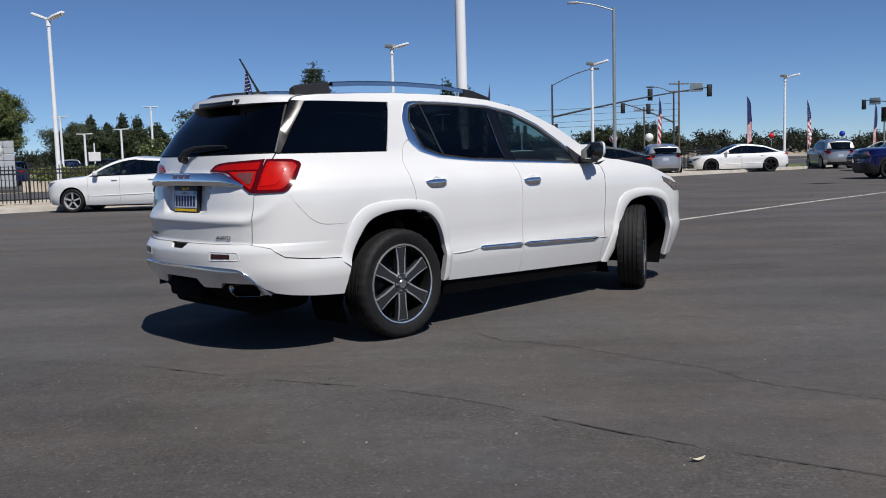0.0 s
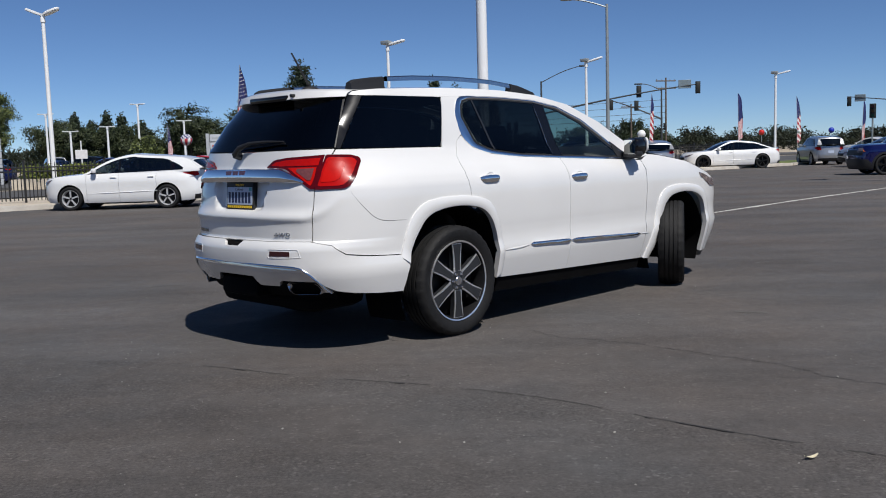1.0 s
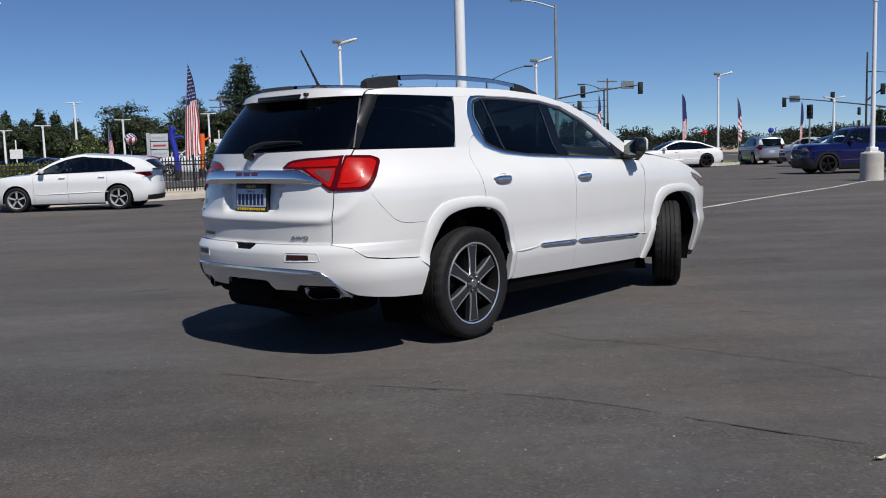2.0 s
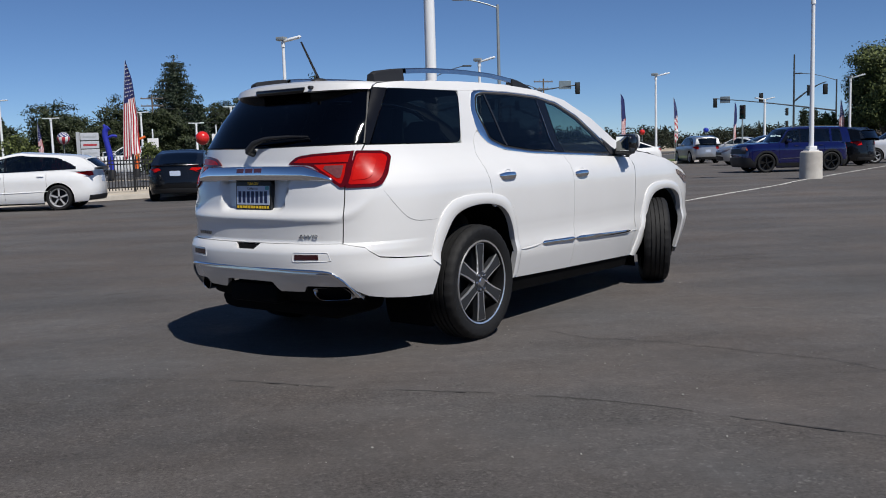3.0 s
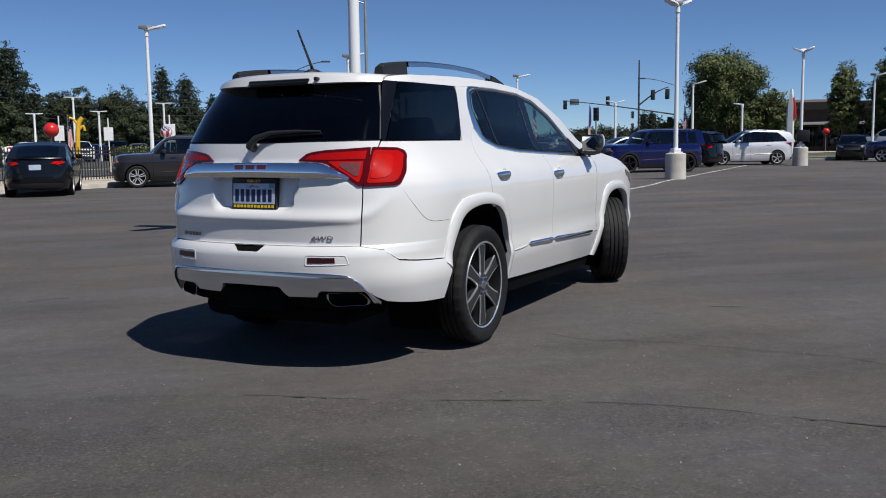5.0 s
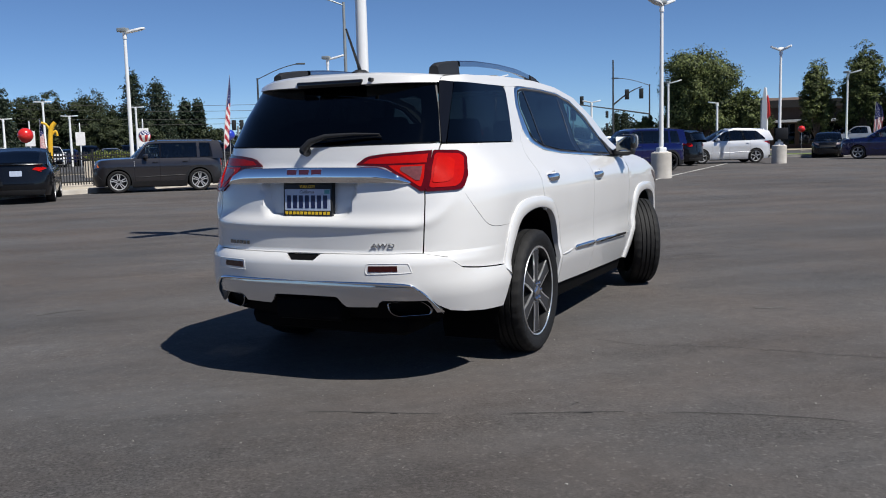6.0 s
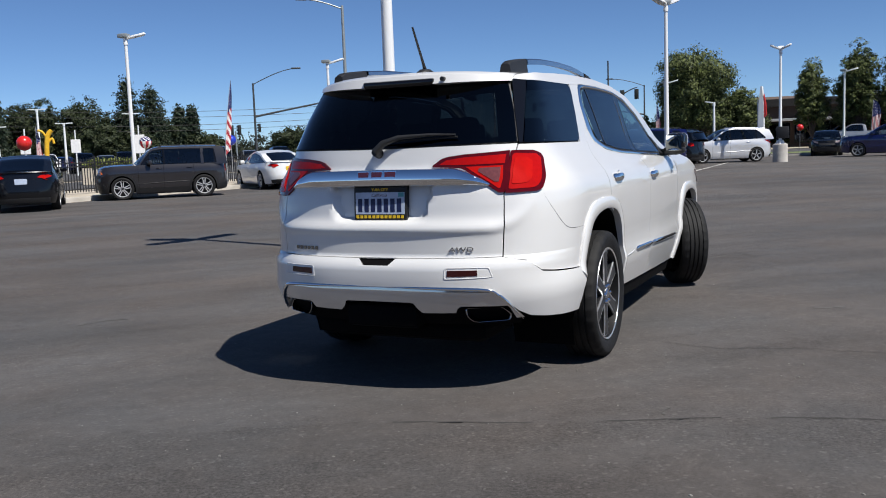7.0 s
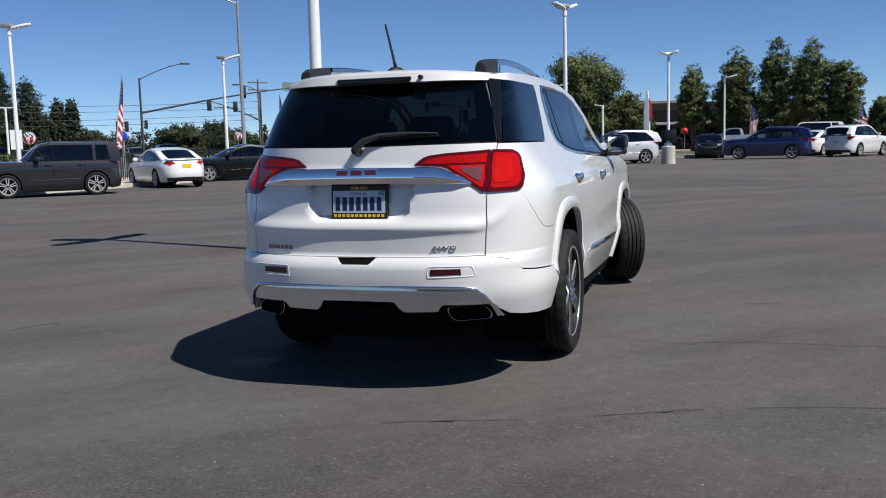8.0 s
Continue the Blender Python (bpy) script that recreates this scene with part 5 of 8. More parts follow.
def parked_car(name, label, at, paint, wb, ro, fo, width, height, kind, wheel_r, style, group="", dark_low=False, rails=False, plate=None, spokes=5, steer=0, square=False):
    """A parked car with its rear axle at the origin, nose along x. kind: hatch, sedan, suv or pickup."""
    car = empty(name, at, label, "pickup truck" if kind == "pickup" else "car", group)
    w = width / 2
    H = height
    sill = 0.20
    lowp = M_BLACK if dark_low else paint
    R, Fr = -ro, wb + fo
    boxy = "square" if square else kind
    f0, f1 = {"hatch": (0.648, 0.705), "sedan": (0.655, 0.695), "suv": (0.635, 0.680), "square": (0.652, 0.665), "pickup": (0.69, 0.70)}[boxy]
    base_x = wb - {"hatch": 0.40, "sedan": 0.47, "suv": 0.42, "square": 0.52, "pickup": 0.62}[boxy]
    nose = H * {"hatch": 0.49, "sedan": 0.48, "suv": 0.54, "square": 0.560, "pickup": 0.58}[boxy]
    cowl = H * {"hatch": 0.655, "sedan": 0.66, "suv": 0.645, "square": 0.662, "pickup": 0.69}[boxy]
    tail_top = {"hatch": H * 0.70, "sedan": H * 0.705, "suv": H * 0.675, "square": H * 0.665, "pickup": H * 0.70}[boxy]
    n = 4.2 if square else 2.9

    def belt_z(x):
        return H * (f0 + (f1 - f0) * min(1.0, max(0.0, (base_x - x) / (base_x - R))))
    belt = belt_z(wb * 0.5)
    sh = Shell([(0.16, w * 0.90, R + 0.12, n, Fr - 0.12, n), (0.30, w * 0.965, R + 0.03, n, Fr - 0.03, n), (0.48, w * 0.985, R, n, Fr, n), (0.62, w * 0.985, R + 0.01, n, Fr, n),
                (H * 0.46, w * 0.995, R + 0.03, n, Fr - 0.02, n), (H * 0.53, w, R + 0.04, n, Fr - 0.04, n), (H * 0.60, w * 0.972, R + 0.06, n, Fr - 0.10, n), (H * 0.655, w * 0.935, R + 0.07, n, Fr - 0.20, n), (H * 0.72, w * 0.90, R + 0.09, n, Fr - 0.3, n)], 0.05, wb - 0.05)

    def top(x):
        pts = [(R, tail_top - 0.05), (R + 0.06, tail_top)]
        if kind == "sedan":
            pts += [(-0.55, H * 0.715)]
        pts += [(0.2, belt_z(0.2)), (base_x, max(cowl, belt_z(base_x))), (base_x + (Fr - base_x) * 0.5, cowl * (0.955 if not square else 0.99)), (base_x + (Fr - base_x) * 0.8, nose + (cowl - nose) * (0.62 if not square else 0.78)), (Fr - 0.10, nose + 0.07), (Fr, nose)]
        return lerp_table(pts, x)[0]

    def bent(pts):
        return [(sh.ux(x, z), z) for x, z in pts]
    ra, fa = bent(arch(0, wheel_r + 0.045, wheel_r + 0.055, wheel_r, sill)), bent(arch(wb, wheel_r + 0.045, wheel_r + 0.055, wheel_r, sill))
    e0, e1 = sh.uy(0, 0.5), sh.uy(0, 0.5, False)
    for side in (-1, 1):
        outline = [(e0, sill + 0.05)] + ra + fa + [(e1, sill + 0.05)]
        tops = []
        for k in range(41):
            x = Fr - 0.03 - (Fr - R - 0.06) * k / 40
            z = top(x)
            tops.append((sh.ux(x, z), z))
        outline += [(e1, nose)] + tops + [(e0, tail_top - 0.05)]
        x_rd, x_b, x_f = 0.10 + wheel_r * 0.55, wb * 0.49, wb - wheel_r - 0.14
        bounds = [(-9, x_rd, "quarter_panel"), (x_rd, x_b, "rear_door"), (x_b, x_f, "front_door"), (x_f, 9, "front_fender")]
        for lo, hi, nm in bounds:
            if kind == "pickup" and nm == "quarter_panel":
                nm = "bed_side"
            skin(nm, sh, clip_poly(outline, lo + 0.004, hi - 0.004), paint, car, side=side, grid=0.09, depth=0.015)
        for cx in (0, wb):
            if dark_low:
                inn, out = arch(cx, wheel_r + 0.035, wheel_r + 0.05, wheel_r, sill + 0.03, 14), arch(cx, wheel_r + 0.11, wheel_r + 0.125, wheel_r, sill + 0.03, 14)
                skin("arch_trim", sh, bent(inn[::-1] + out), M_BLACK, car, off=0.012, side=side, grid=0.3, depth=0.03)
            bm = bmesh.new()
            loft(bm, [[(cx + (wheel_r + 0.04) * math.cos(a), side * y, wheel_r + (wheel_r + 0.05) * math.sin(a)) for a in (math.pi * k / 12 for k in range(-1, 14))] for y in (w * 0.96, w * 0.45)])
            loft(bm, [[(cx + q * math.cos(a), side * w * 0.45, wheel_r + q * math.sin(a)) for a in (math.pi * k / 12 for k in range(-1, 14))] for q in (wheel_r + 0.05, 0.02)])
            part("wheel_liner", bm, M_UNDER, car)
            add_wheel(car, pose(cx, side * (w - 0.13), wheel_r, 0, 0, steer if cx else 0), wheel_r, 0.22, wheel_r * 0.70, spokes, style, side, False)
        if dark_low:
            skin("rocker_trim", sh, [(wheel_r + 0.08, 0.23), (wb - wheel_r - 0.08, 0.23), (wb - wheel_r - 0.10, 0.36), (wheel_r + 0.10, 0.36)], M_BLACK, car, off=0.010, side=side, grid=0.4)
            skin("front_bumper_trim", sh, bent([(wb + wheel_r + 0.09, 0.22)]) + [(e1, 0.22), (e1, 0.60 if square else 0.46)] + bent([(wb + wheel_r + 0.26, 0.58), (wb + wheel_r + 0.12, 0.44)] if square else [(wb + wheel_r + 0.10, 0.42)]), M_BLACK, car, off=0.012, side=side, grid=0.07)
            skin("rear_bumper_trim", sh, bent([(-wheel_r - 0.09, 0.24), (-wheel_r - 0.10, 0.42)]) + [(e0, 0.50), (e0, 0.24)], M_BLACK, car, off=0.012, side=side, grid=0.07)
        else:
            skin("rear_valance", sh, [(sh.uy(w * 0.75, 0.3), 0.24), (sh.uy(w * 0.75, 0.3), 0.36), (e0, 0.38), (e0, 0.24)], M_BLACK, car, off=0.012, side=side, grid=0.07)
            skin("front_intake", sh, [(sh.uy(w * 0.6, 0.4, False), 0.28), (e1, 0.28), (e1, 0.50), (sh.uy(w * 0.6, 0.4, False), 0.44)], M_BLACK, car, off=0.012, side=side, grid=0.07)
        bead("body_crease", sh, [(x_rd - 0.1 + (wb - wheel_r - x_rd) * k / 12, H * 0.30 + 0.05 * (1 - k / 12)) for k in range(13)], 0.014, 0.010, lowp if dark_low else paint, car, side, off=0.0)
        skin("sill_cover", sh, [(wheel_r + 0.06, 0.21), (wb - wheel_r - 0.06, 0.21), (wb - wheel_r - 0.06, 0.16), (wheel_r + 0.06, 0.16)], M_BLACK, car, off=-0.01, side=side, grid=0.5, depth=0.03)
        # lamps
        lz0, lz1 = tail_top - {"sedan": 0.20, "hatch": 0.23}.get(kind, 0.28), tail_top - 0.06
        if kind == "sedan":
            tl = [(sh.uy(w * 0.44, lz1 - 0.06), lz1 - 0.06), (sh.uy(w * 0.72, lz0 + 0.01), lz0 + 0.01), (sh.ux(R + 0.14, lz0), lz0 + 0.025), (sh.ux(R + 0.40, lz1), lz1 - 0.04), (sh.ux(R + 0.28, lz1), lz1), (sh.uy(w * 0.52, lz1), lz1 - 0.005)]
        else:
            tl = [(sh.uy(w * 0.58, lz0 + 0.07), lz0 + 0.07), (sh.uy(w * 0.84, lz0), lz0 + 0.03), (sh.ux(R + 0.20, lz0), lz0 + 0.05), (sh.ux(R + 0.50, lz1), lz1 - 0.03), (sh.ux(R + 0.28, lz1), lz1), (sh.uy(w * 0.60, lz1), lz1)]
        if square:
            tl = [(sh.uy(w * 0.66, lz0), lz0), (sh.ux(R + 0.08, lz0), lz0), (sh.ux(R + 0.10, lz1), lz1), (sh.uy(w * 0.66, lz1), lz1)]
        skin("tail_lamp", sh, tl, M_LAMP_RED, car, off=0.012, side=side, grid=0.06, label="red tail lamp")
        hz = nose + 0.06
        hd = [(sh.uy(w * 0.52, hz - 0.10, False), hz - 0.12), (sh.ux(Fr - 0.20, hz - 0.05), hz - 0.07), (sh.ux(Fr - 0.42, hz + 0.08), hz + 0.06), (sh.ux(Fr - 0.25, hz + 0.02), hz + 0.035), (sh.uy(w * 0.52, hz - 0.02, False), hz - 0.03)]
        if square:
            hd = [(sh.uy(w * 0.50, hz - 0.1, False), hz - 0.17), (sh.ux(Fr - 0.16, hz - 0.1), hz - 0.17), (sh.ux(Fr - 0.18, hz), hz - 0.01), (sh.uy(w * 0.50, hz, False), hz - 0.01)]
            skin("corner_lamp", sh, [(sh.ux(Fr - 0.13, hz - 0.1) - 0.16, hz - 0.14), (sh.ux(Fr - 0.13, hz - 0.1) - 0.08, hz - 0.14), (sh.ux(Fr - 0.13, hz) - 0.08, hz - 0.06), (sh.ux(Fr - 0.13, hz) - 0.16, hz - 0.06)], M_AMBER, car, off=0.01, side=side, grid=0.3)
        skin("headlamp", sh, hd, M_LAMP_CLEAR, car, off=0.012, side=side, grid=0.06, label="clear headlamp")
        for hx in (x_rd + 0.13, x_b + 0.13):
            p = sh.at(hx, belt - 0.11, 0.02, side)
            part("door_handle", box(bmesh.new(), p.x - 0.07, p.x + 0.09, p.y - 0.012, p.y + 0.012, p.z - 0.012, p.z + 0.014, 0.006, 1), paint, car)
        mb = bmesh.new()
        box(mb, base_x - 0.36, base_x - 0.22, w * 0.93, w * 0.93 + 0.19, belt + 0.02, belt + 0.15, 0.04, 2)
        for v in mb.verts:
            v.co.x -= (v.co.y - w * 0.93) * 0.3
            v.co.y *= side
        part("door_mirror", mb, paint, car)
    # cabin: the side outline of windscreen, roof and tail, front to back
    line, tail = {
        "hatch": ([(base_x, cowl), (base_x - 0.50, H * 0.845), (base_x - 0.95, H * 0.958), (base_x - 1.35, H), (wb * 0.28, H * 0.985), (R + 0.62, H * 0.93), (R + 0.34, H * 0.885)], [(R + 0.28, H * 0.865), (R + 0.05, H * 0.71)]),
        "sedan": ([(base_x, cowl), (base_x - 0.50, H * 0.85), (base_x - 0.92, H * 0.962), (base_x - 1.3, H), (wb * 0.26, H * 0.975), (wb * 0.12, H * 0.935)], [(wb * 0.08, H * 0.915), (-0.22, H * 0.80), (-0.56, H * 0.715)]),
        "suv": ([(base_x, cowl), (base_x - 0.45, H * 0.84), (base_x - 0.82, H * 0.96), (base_x - 1.2, H), (wb * 0.30, H * 0.995), (R + 0.60, H * 0.965), (R + 0.24, H * 0.925)], [(R + 0.20, H * 0.90), (R + 0.05, H * 0.69)]),
        "square": ([(base_x, cowl), (base_x - 0.20, H * 0.83), (base_x - 0.38, H * 0.955), (base_x - 0.58, H * 0.992), (wb * 0.40, H), (R + 0.32, H * 0.985), (R + 0.12, H * 0.96)], [(R + 0.10, H * 0.92), (R + 0.03, H * 0.68)]),
        "pickup": ([(base_x, cowl), (base_x - 0.40, H * 0.86), (base_x - 0.72, H * 0.97), (base_x - 1.1, H), (wb * 0.37, H * 0.992), (wb * 0.315, H * 0.965)], [(wb * 0.30, H * 0.93), (wb * 0.275, H * 0.70)])}[boxy]
    crown = curve_through(line, 4) + tail
    up = sorted((x, z) for x, z in crown)

    def zt(x):
        return lerp_table(up, x)[0]

    class Side:
        """The upper side of the cabin, leaning in as it rises and drawn in at both ends."""
        fine = False

        def at(self, u, z, off=0.0, side=-1):
            k = (z - belt_z(u)) / (H * 0.35)
            fz = max(0.0, (u - wb * 0.45) / (base_x - wb * 0.45))
            bz = max(0.0, (wb * 0.35 - u) / (wb * 0.35 - tail[-1][0]))
            y = w * (0.932 - (0.17 if not square else 0.12) * max(0.0, k) - 0.05 * max(0.0, k) ** 2 - 0.035 * fz ** 2 - (0.075 if not square else 0.02) * bz ** 2) + off
            return Vector((u, y * side, z))
    cab = Side()
    x0, x1 = tail[-1][0], base_x
    glass_r, roof_r, roof_f = tail[-1][0], line[-1][0], line[2][0]
    xr = {"hatch": R + 0.50, "sedan": -0.40, "suv": R + 0.46, "square": R + 0.36, "pickup": wb * 0.35}[boxy]
    rake = {"hatch": 0.55, "sedan": 0.9, "suv": 0.9, "square": 6.0, "pickup": 6.0}[boxy]
    stops = [x1 - 0.06 - (x1 - 0.06 - xr) * k / 30 for k in range(31)]
    for side in (-1, 1):
        def opening(rim, foot):
            lo = [(x, belt_z(x) + foot) for x in stops[::-1]]
            hi = [(x, max(belt_z(x) + foot, min(zt(x) - rim, belt_z(x) + foot + 0.06 + (x - xr) * rake))) for x in stops]
            pts = []
            for p in lo + hi:
                if not pts or abs(p[0] - pts[-1][0]) + abs(p[1] - pts[-1][1]) > 0.004:
                    pts.append(p)
            return pts

        def sheet(bm, xs, lower, upper, off, steps=4):
            loft(bm, [[cab.at(x, lower(x) + (upper(x) - lower(x)) * k / steps, off, side) for x in xs] for k in range(steps + 1)])

        def head(x, rim, foot):
            return max(belt_z(x) + foot, min(zt(x) - rim, belt_z(x) + foot + 0.06 + (x - xr) * rake))

        def eave(x):
            return max(zt(x), belt_z(x) - 0.03)
        # painted body round the openings
        bm = bmesh.new()
        sheet(bm, stops, lambda x: head(x, 0.060, 0.012), eave, 0.0, 2)
        sheet(bm, stops, lambda x: belt_z(x) - 0.05, lambda x: belt_z(x) + 0.012, 0.0, 1)
        sheet(bm, [x0 + (xr - x0) * k / 10 for k in range(11)], lambda x: belt_z(x) - 0.05, eave, 0.0)
        sheet(bm, [x1 - 0.06, x1 - 0.03, x1, x1 + 0.05, x1 + 0.10], lambda x: belt_z(x) - 0.05, eave, 0.0, 1)
        part("cabin_side", bm, paint, car)
        panes = opening(0.078, 0.030)
        lean = {"suv": x_rd - 0.30, "square": 0.02, "hatch": x_rd - 0.42}.get(boxy, -9)
        cuts = [xr + 0.05] + ([lean] if lean > xr + 0.2 else []) + [x_b - 0.03, x1 - 0.30]
        # black frame and posts between the panes
        bm = bmesh.new()
        sheet(bm, stops, lambda x: head(x, 0.084, 0.034) if head(x, 0.084, 0.034) < head(x, 0.060, 0.012) else head(x, 0.060, 0.012) - 0.01, lambda x: head(x, 0.060, 0.012), 0.003, 1)
        sheet(bm, stops, lambda x: belt_z(x) + 0.010, lambda x: min(belt_z(x) + 0.034, head(x, 0.060, 0.012)), 0.003, 1)
        for c, d0, d1 in [(cuts[0], cuts[0] - xr, 0.032)] + [(c, 0.034, 0.034) for c in cuts[1:-1]] + [(cuts[-1], 0.032, x1 - 0.06 - cuts[-1])]:
            sheet(bm, [c - d0 + (d0 + d1) * k / 4 for k in range(5)], lambda x: belt_z(x) + 0.012, lambda x: head(x, 0.060, 0.012), 0.004, 2)
        part("window_band", bm, M_GLOSS_BLACK, car)
        for lo, hi in zip(cuts, cuts[1:]):
            g = clip_poly(panes, lo + 0.028, hi - 0.028)
            if len(g) >= 3:
                skin("side_window", cab, g, M_CARGLASS if hi == cuts[-1] else M_CARGLASS_REAR, car, off=0.006, side=side, grid=0.2, depth=0)
            if square and lo == lean:
                skin("door_post", cab, [(lean - 0.05, belt_z(lean) - 0.01), (lean + 0.04, belt_z(lean) - 0.01), (lean + 0.04, zt(lean) - 0.05), (lean - 0.05, zt(lean) - 0.05)], paint, car, off=0.008, side=side, grid=0.3)
        if rails:
            tube(bm := bmesh.new(), [(roof_r + 0.12, side * w * 0.60, zt(roof_r + 0.12) - 0.01), (roof_r + 0.24, side * w * 0.61, zt(roof_r + 0.24) + 0.045)] + [(x, side * w * 0.61, zt(x) + 0.045) for x in (0.3, 0.8, roof_f - 0.35)] + [(roof_f - 0.2, side * w * 0.61, zt(roof_f - 0.2) - 0.01)], 0.017, 6)
            part("roof_rail", bm, M_BLACK if square else M_SATIN, car)

    def over(xa, xb, inset=0.0, lift=0.0, n=12, m=11, push=0.0):
        """A sheet across the cabin between two places of its outline, bowed to the ends."""
        rows = []
        for k in range(n + 1):
            x = xa + (xb - xa) * k / n
            z = zt(x)
            y = abs(cab.at(x, z).y) - inset
            fore = 0.16 * min(1.0, max(0.0, (x - roof_f) / (base_x - roof_f)))
            aft = 0.10 * min(1.0, max(0.0, (roof_r - x) / (roof_r - glass_r))) * (0.5 if square else 1.0)
            rows.append([(x - push + (fore - aft) * (1 - t * t), y * t, z + 0.04 * (1 - abs(t) ** 2.4) * (1 - 3 * max(fore, aft)) + lift) for t in (-1 + 2 * j / (m - 1) for j in range(m))])
        return loft(bmesh.new(), rows)
    part("roof", over(roof_f + 0.02, roof_r - 0.01), paint, car)
    part("windshield", over(base_x, roof_f, 0.03, 0.004), M_CARGLASS, car)
    for side in (-1, 1):
        rows = []
        for k in range(9):
            x = base_x + 0.04 + (roof_f - base_x - 0.06) * k / 8
            p = cab.at(x, zt(x), 0.0, side)
            rows.append([(x, p.y, p.z - 0.02), (x, p.y, p.z + 0.006), (x, p.y - side * 0.05, p.z + 0.012)])
        part("windshield_pillar", loft(bmesh.new(), rows), paint, car)
    part("tail_frame", over(roof_r + 0.01, glass_r + 0.01), paint, car)
    part("rear_window", over(roof_r - 0.03, glass_r + (0.05 * (roof_r - glass_r) if kind != "sedan" else 0.05), 0.11, 0.006, push=0.016), M_CARGLASS_DARK, car)

    def strip(xa, xb, zf, crown_z, n=12, m=9):
        rows = []
        for k in range(n + 1):
            x = xa + (xb - xa) * k / n
            z = zf(x)
            y = sh.flat(sh.ux(x, z), z)[1]
            rows.append([(x, y * t, z + crown_z * (1 - abs(t) ** 2.2)) for t in (-1 + 2 * j / (m - 1) for j in range(m))])
        return loft(bmesh.new(), rows)
    part("hood", strip(base_x - 0.10, Fr - 0.04, lambda x: top(x), 0.045), paint, car)
    if kind == "sedan":
        part("trunk_lid", strip(R + 0.07, -0.30, lambda x: top(x), 0.025), paint, car)
        bm = bmesh.new()
        loft(bm, [[(R + 0.05 + 0.14 * t * t + dx, w * 0.74 * t, tail_top + dz) for t in (-1 + j / 6 for j in range(13))] for dx, dz in ((0.16, 0.006), (0.0, 0.032), (-0.012, 0.012), (0.03, -0.02))])
        part("trunk_lip", bm, paint, car)
    elif kind == "pickup":
        bm = bmesh.new()
        box(bm, R + 0.08, glass_r, -w * 0.86, w * 0.86, 0.55, H * 0.46)
        part("bed_floor", bm, M_BLACK, car)
        part("tailgate", box(bmesh.new(), R + 0.06, R + 0.12, -w * 0.80, w * 0.80, 0.55, tail_top - 0.02, 0.015, 1), paint, car)
    else:
        part("tail_shelf", strip(R + 0.08, 0.3, lambda x: top(x) - 0.01, 0.0, 8), paint, car)
        bm = bmesh.new()
        yy = abs(cab.at(roof_r, zt(roof_r)).y) * 0.94
        loft(bm, [[(roof_r + dx + 0.06 * t * t, yy * t, zt(roof_r) + dz + 0.04 * (1 - abs(t) ** 2.4)) for t in (-1 + j / 5 for j in range(11))] for dx, dz in ((0.16, 0.012), (-0.11, -0.004), (-0.125, -0.03), (0.03, -0.045))])
        part("roof_spoiler", bm, paint, car)
    # interior, so that the glass has something behind it
    for sx in (0.42, 0.60) if kind != "pickup" else (0.62,):
        for sy in (-0.36, 0.36):
            bm = box(bmesh.new(), wb * sx - 0.55, wb * sx - 0.40, sy - 0.22, sy + 0.22, 0.4, belt + 0.10, 0.05, 2)
            box(bm, wb * sx - 0.56, wb * sx - 0.47, sy - 0.12, sy + 0.12, belt + 0.10, belt + 0.27, 0.04, 2)
            part("seat", bm, M_SEAT, car)
    bm = box(bmesh.new(), R + 0.25, Fr - 0.3, -w * 0.72, w * 0.72, 0.22, belt - 0.25, 0.05, 1)
    part("underbody", bm, M_UNDER, car)
    if plate:
        pz = {"sedan": tail_top - 0.22, "hatch": tail_top - 0.26}.get(kind, tail_top - 0.33)
        px = sh.at(sh.uy(0, pz), pz).x
        part("licence_plate", box(bmesh.new(), px - 0.014, px - 0.002, -0.15, 0.15, pz - 0.07, pz + 0.07, 0.003, 1), plate, car, "small rear licence plate")
    gw, gl = (w * 0.80, nose - 0.22) if square else (w * 0.48, nose - 0.16)
    gr = [(sh.uy(gw, nose - 0.15, False), gl), (sh.uy(-gw, nose - 0.15, False), gl), (sh.uy(-gw, nose - 0.03, False), nose - 0.03), (sh.uy(gw, nose - 0.03, False), nose - 0.03)]
    skin("grille", sh, gr, M_BLACK, car, off=0.012, grid=0.08)
    return car


M_CARGLASS = glass_material("car_window_glass", (0.8, 0.92, 0.95), 0.55)
M_CARGLASS_REAR = glass_material("tinted_car_glass", (0.8, 0.92, 0.95), 0.22)
M_CARGLASS_DARK = glass_material("dark_car_glass", (0.8, 0.9, 1.0), 0.04)
P_WHITE = plain("white_car_paint", (0.77, 0.775, 0.77), 0.3, coat=1.0, vary=0.02)
P_BLACK = plain("black_car_paint", (0.004, 0.0045, 0.006), 0.25, coat=0.5, vary=0.1, spec=0.25)
P_GREY = plain("granite_grey_paint", (0.028, 0.026, 0.029), 0.28, 0.35, coat=1.0, vary=0.05)
P_SILVER = plain("silver_paint", (0.40, 0.41, 0.42), 0.3, 0.6, coat=1.0, vary=0.04)
P_BLUE = plain("deep_blue_paint", (0.003, 0.005, 0.072), 0.16, 0.35, coat=1.0, vary=0.05)
P_NAVY = plain("navy_paint", (0.004, 0.008, 0.070), 0.22, 0.3, coat=1.0, vary=0.05)
P_RED = plain("red_car_paint", (0.38, 0.015, 0.015), 0.3, coat=1.0, vary=0.04)
P_TURQ = plain("bright_blue_paint", (0.015, 0.13, 0.38), 0.3, coat=1.0, vary=0.04)

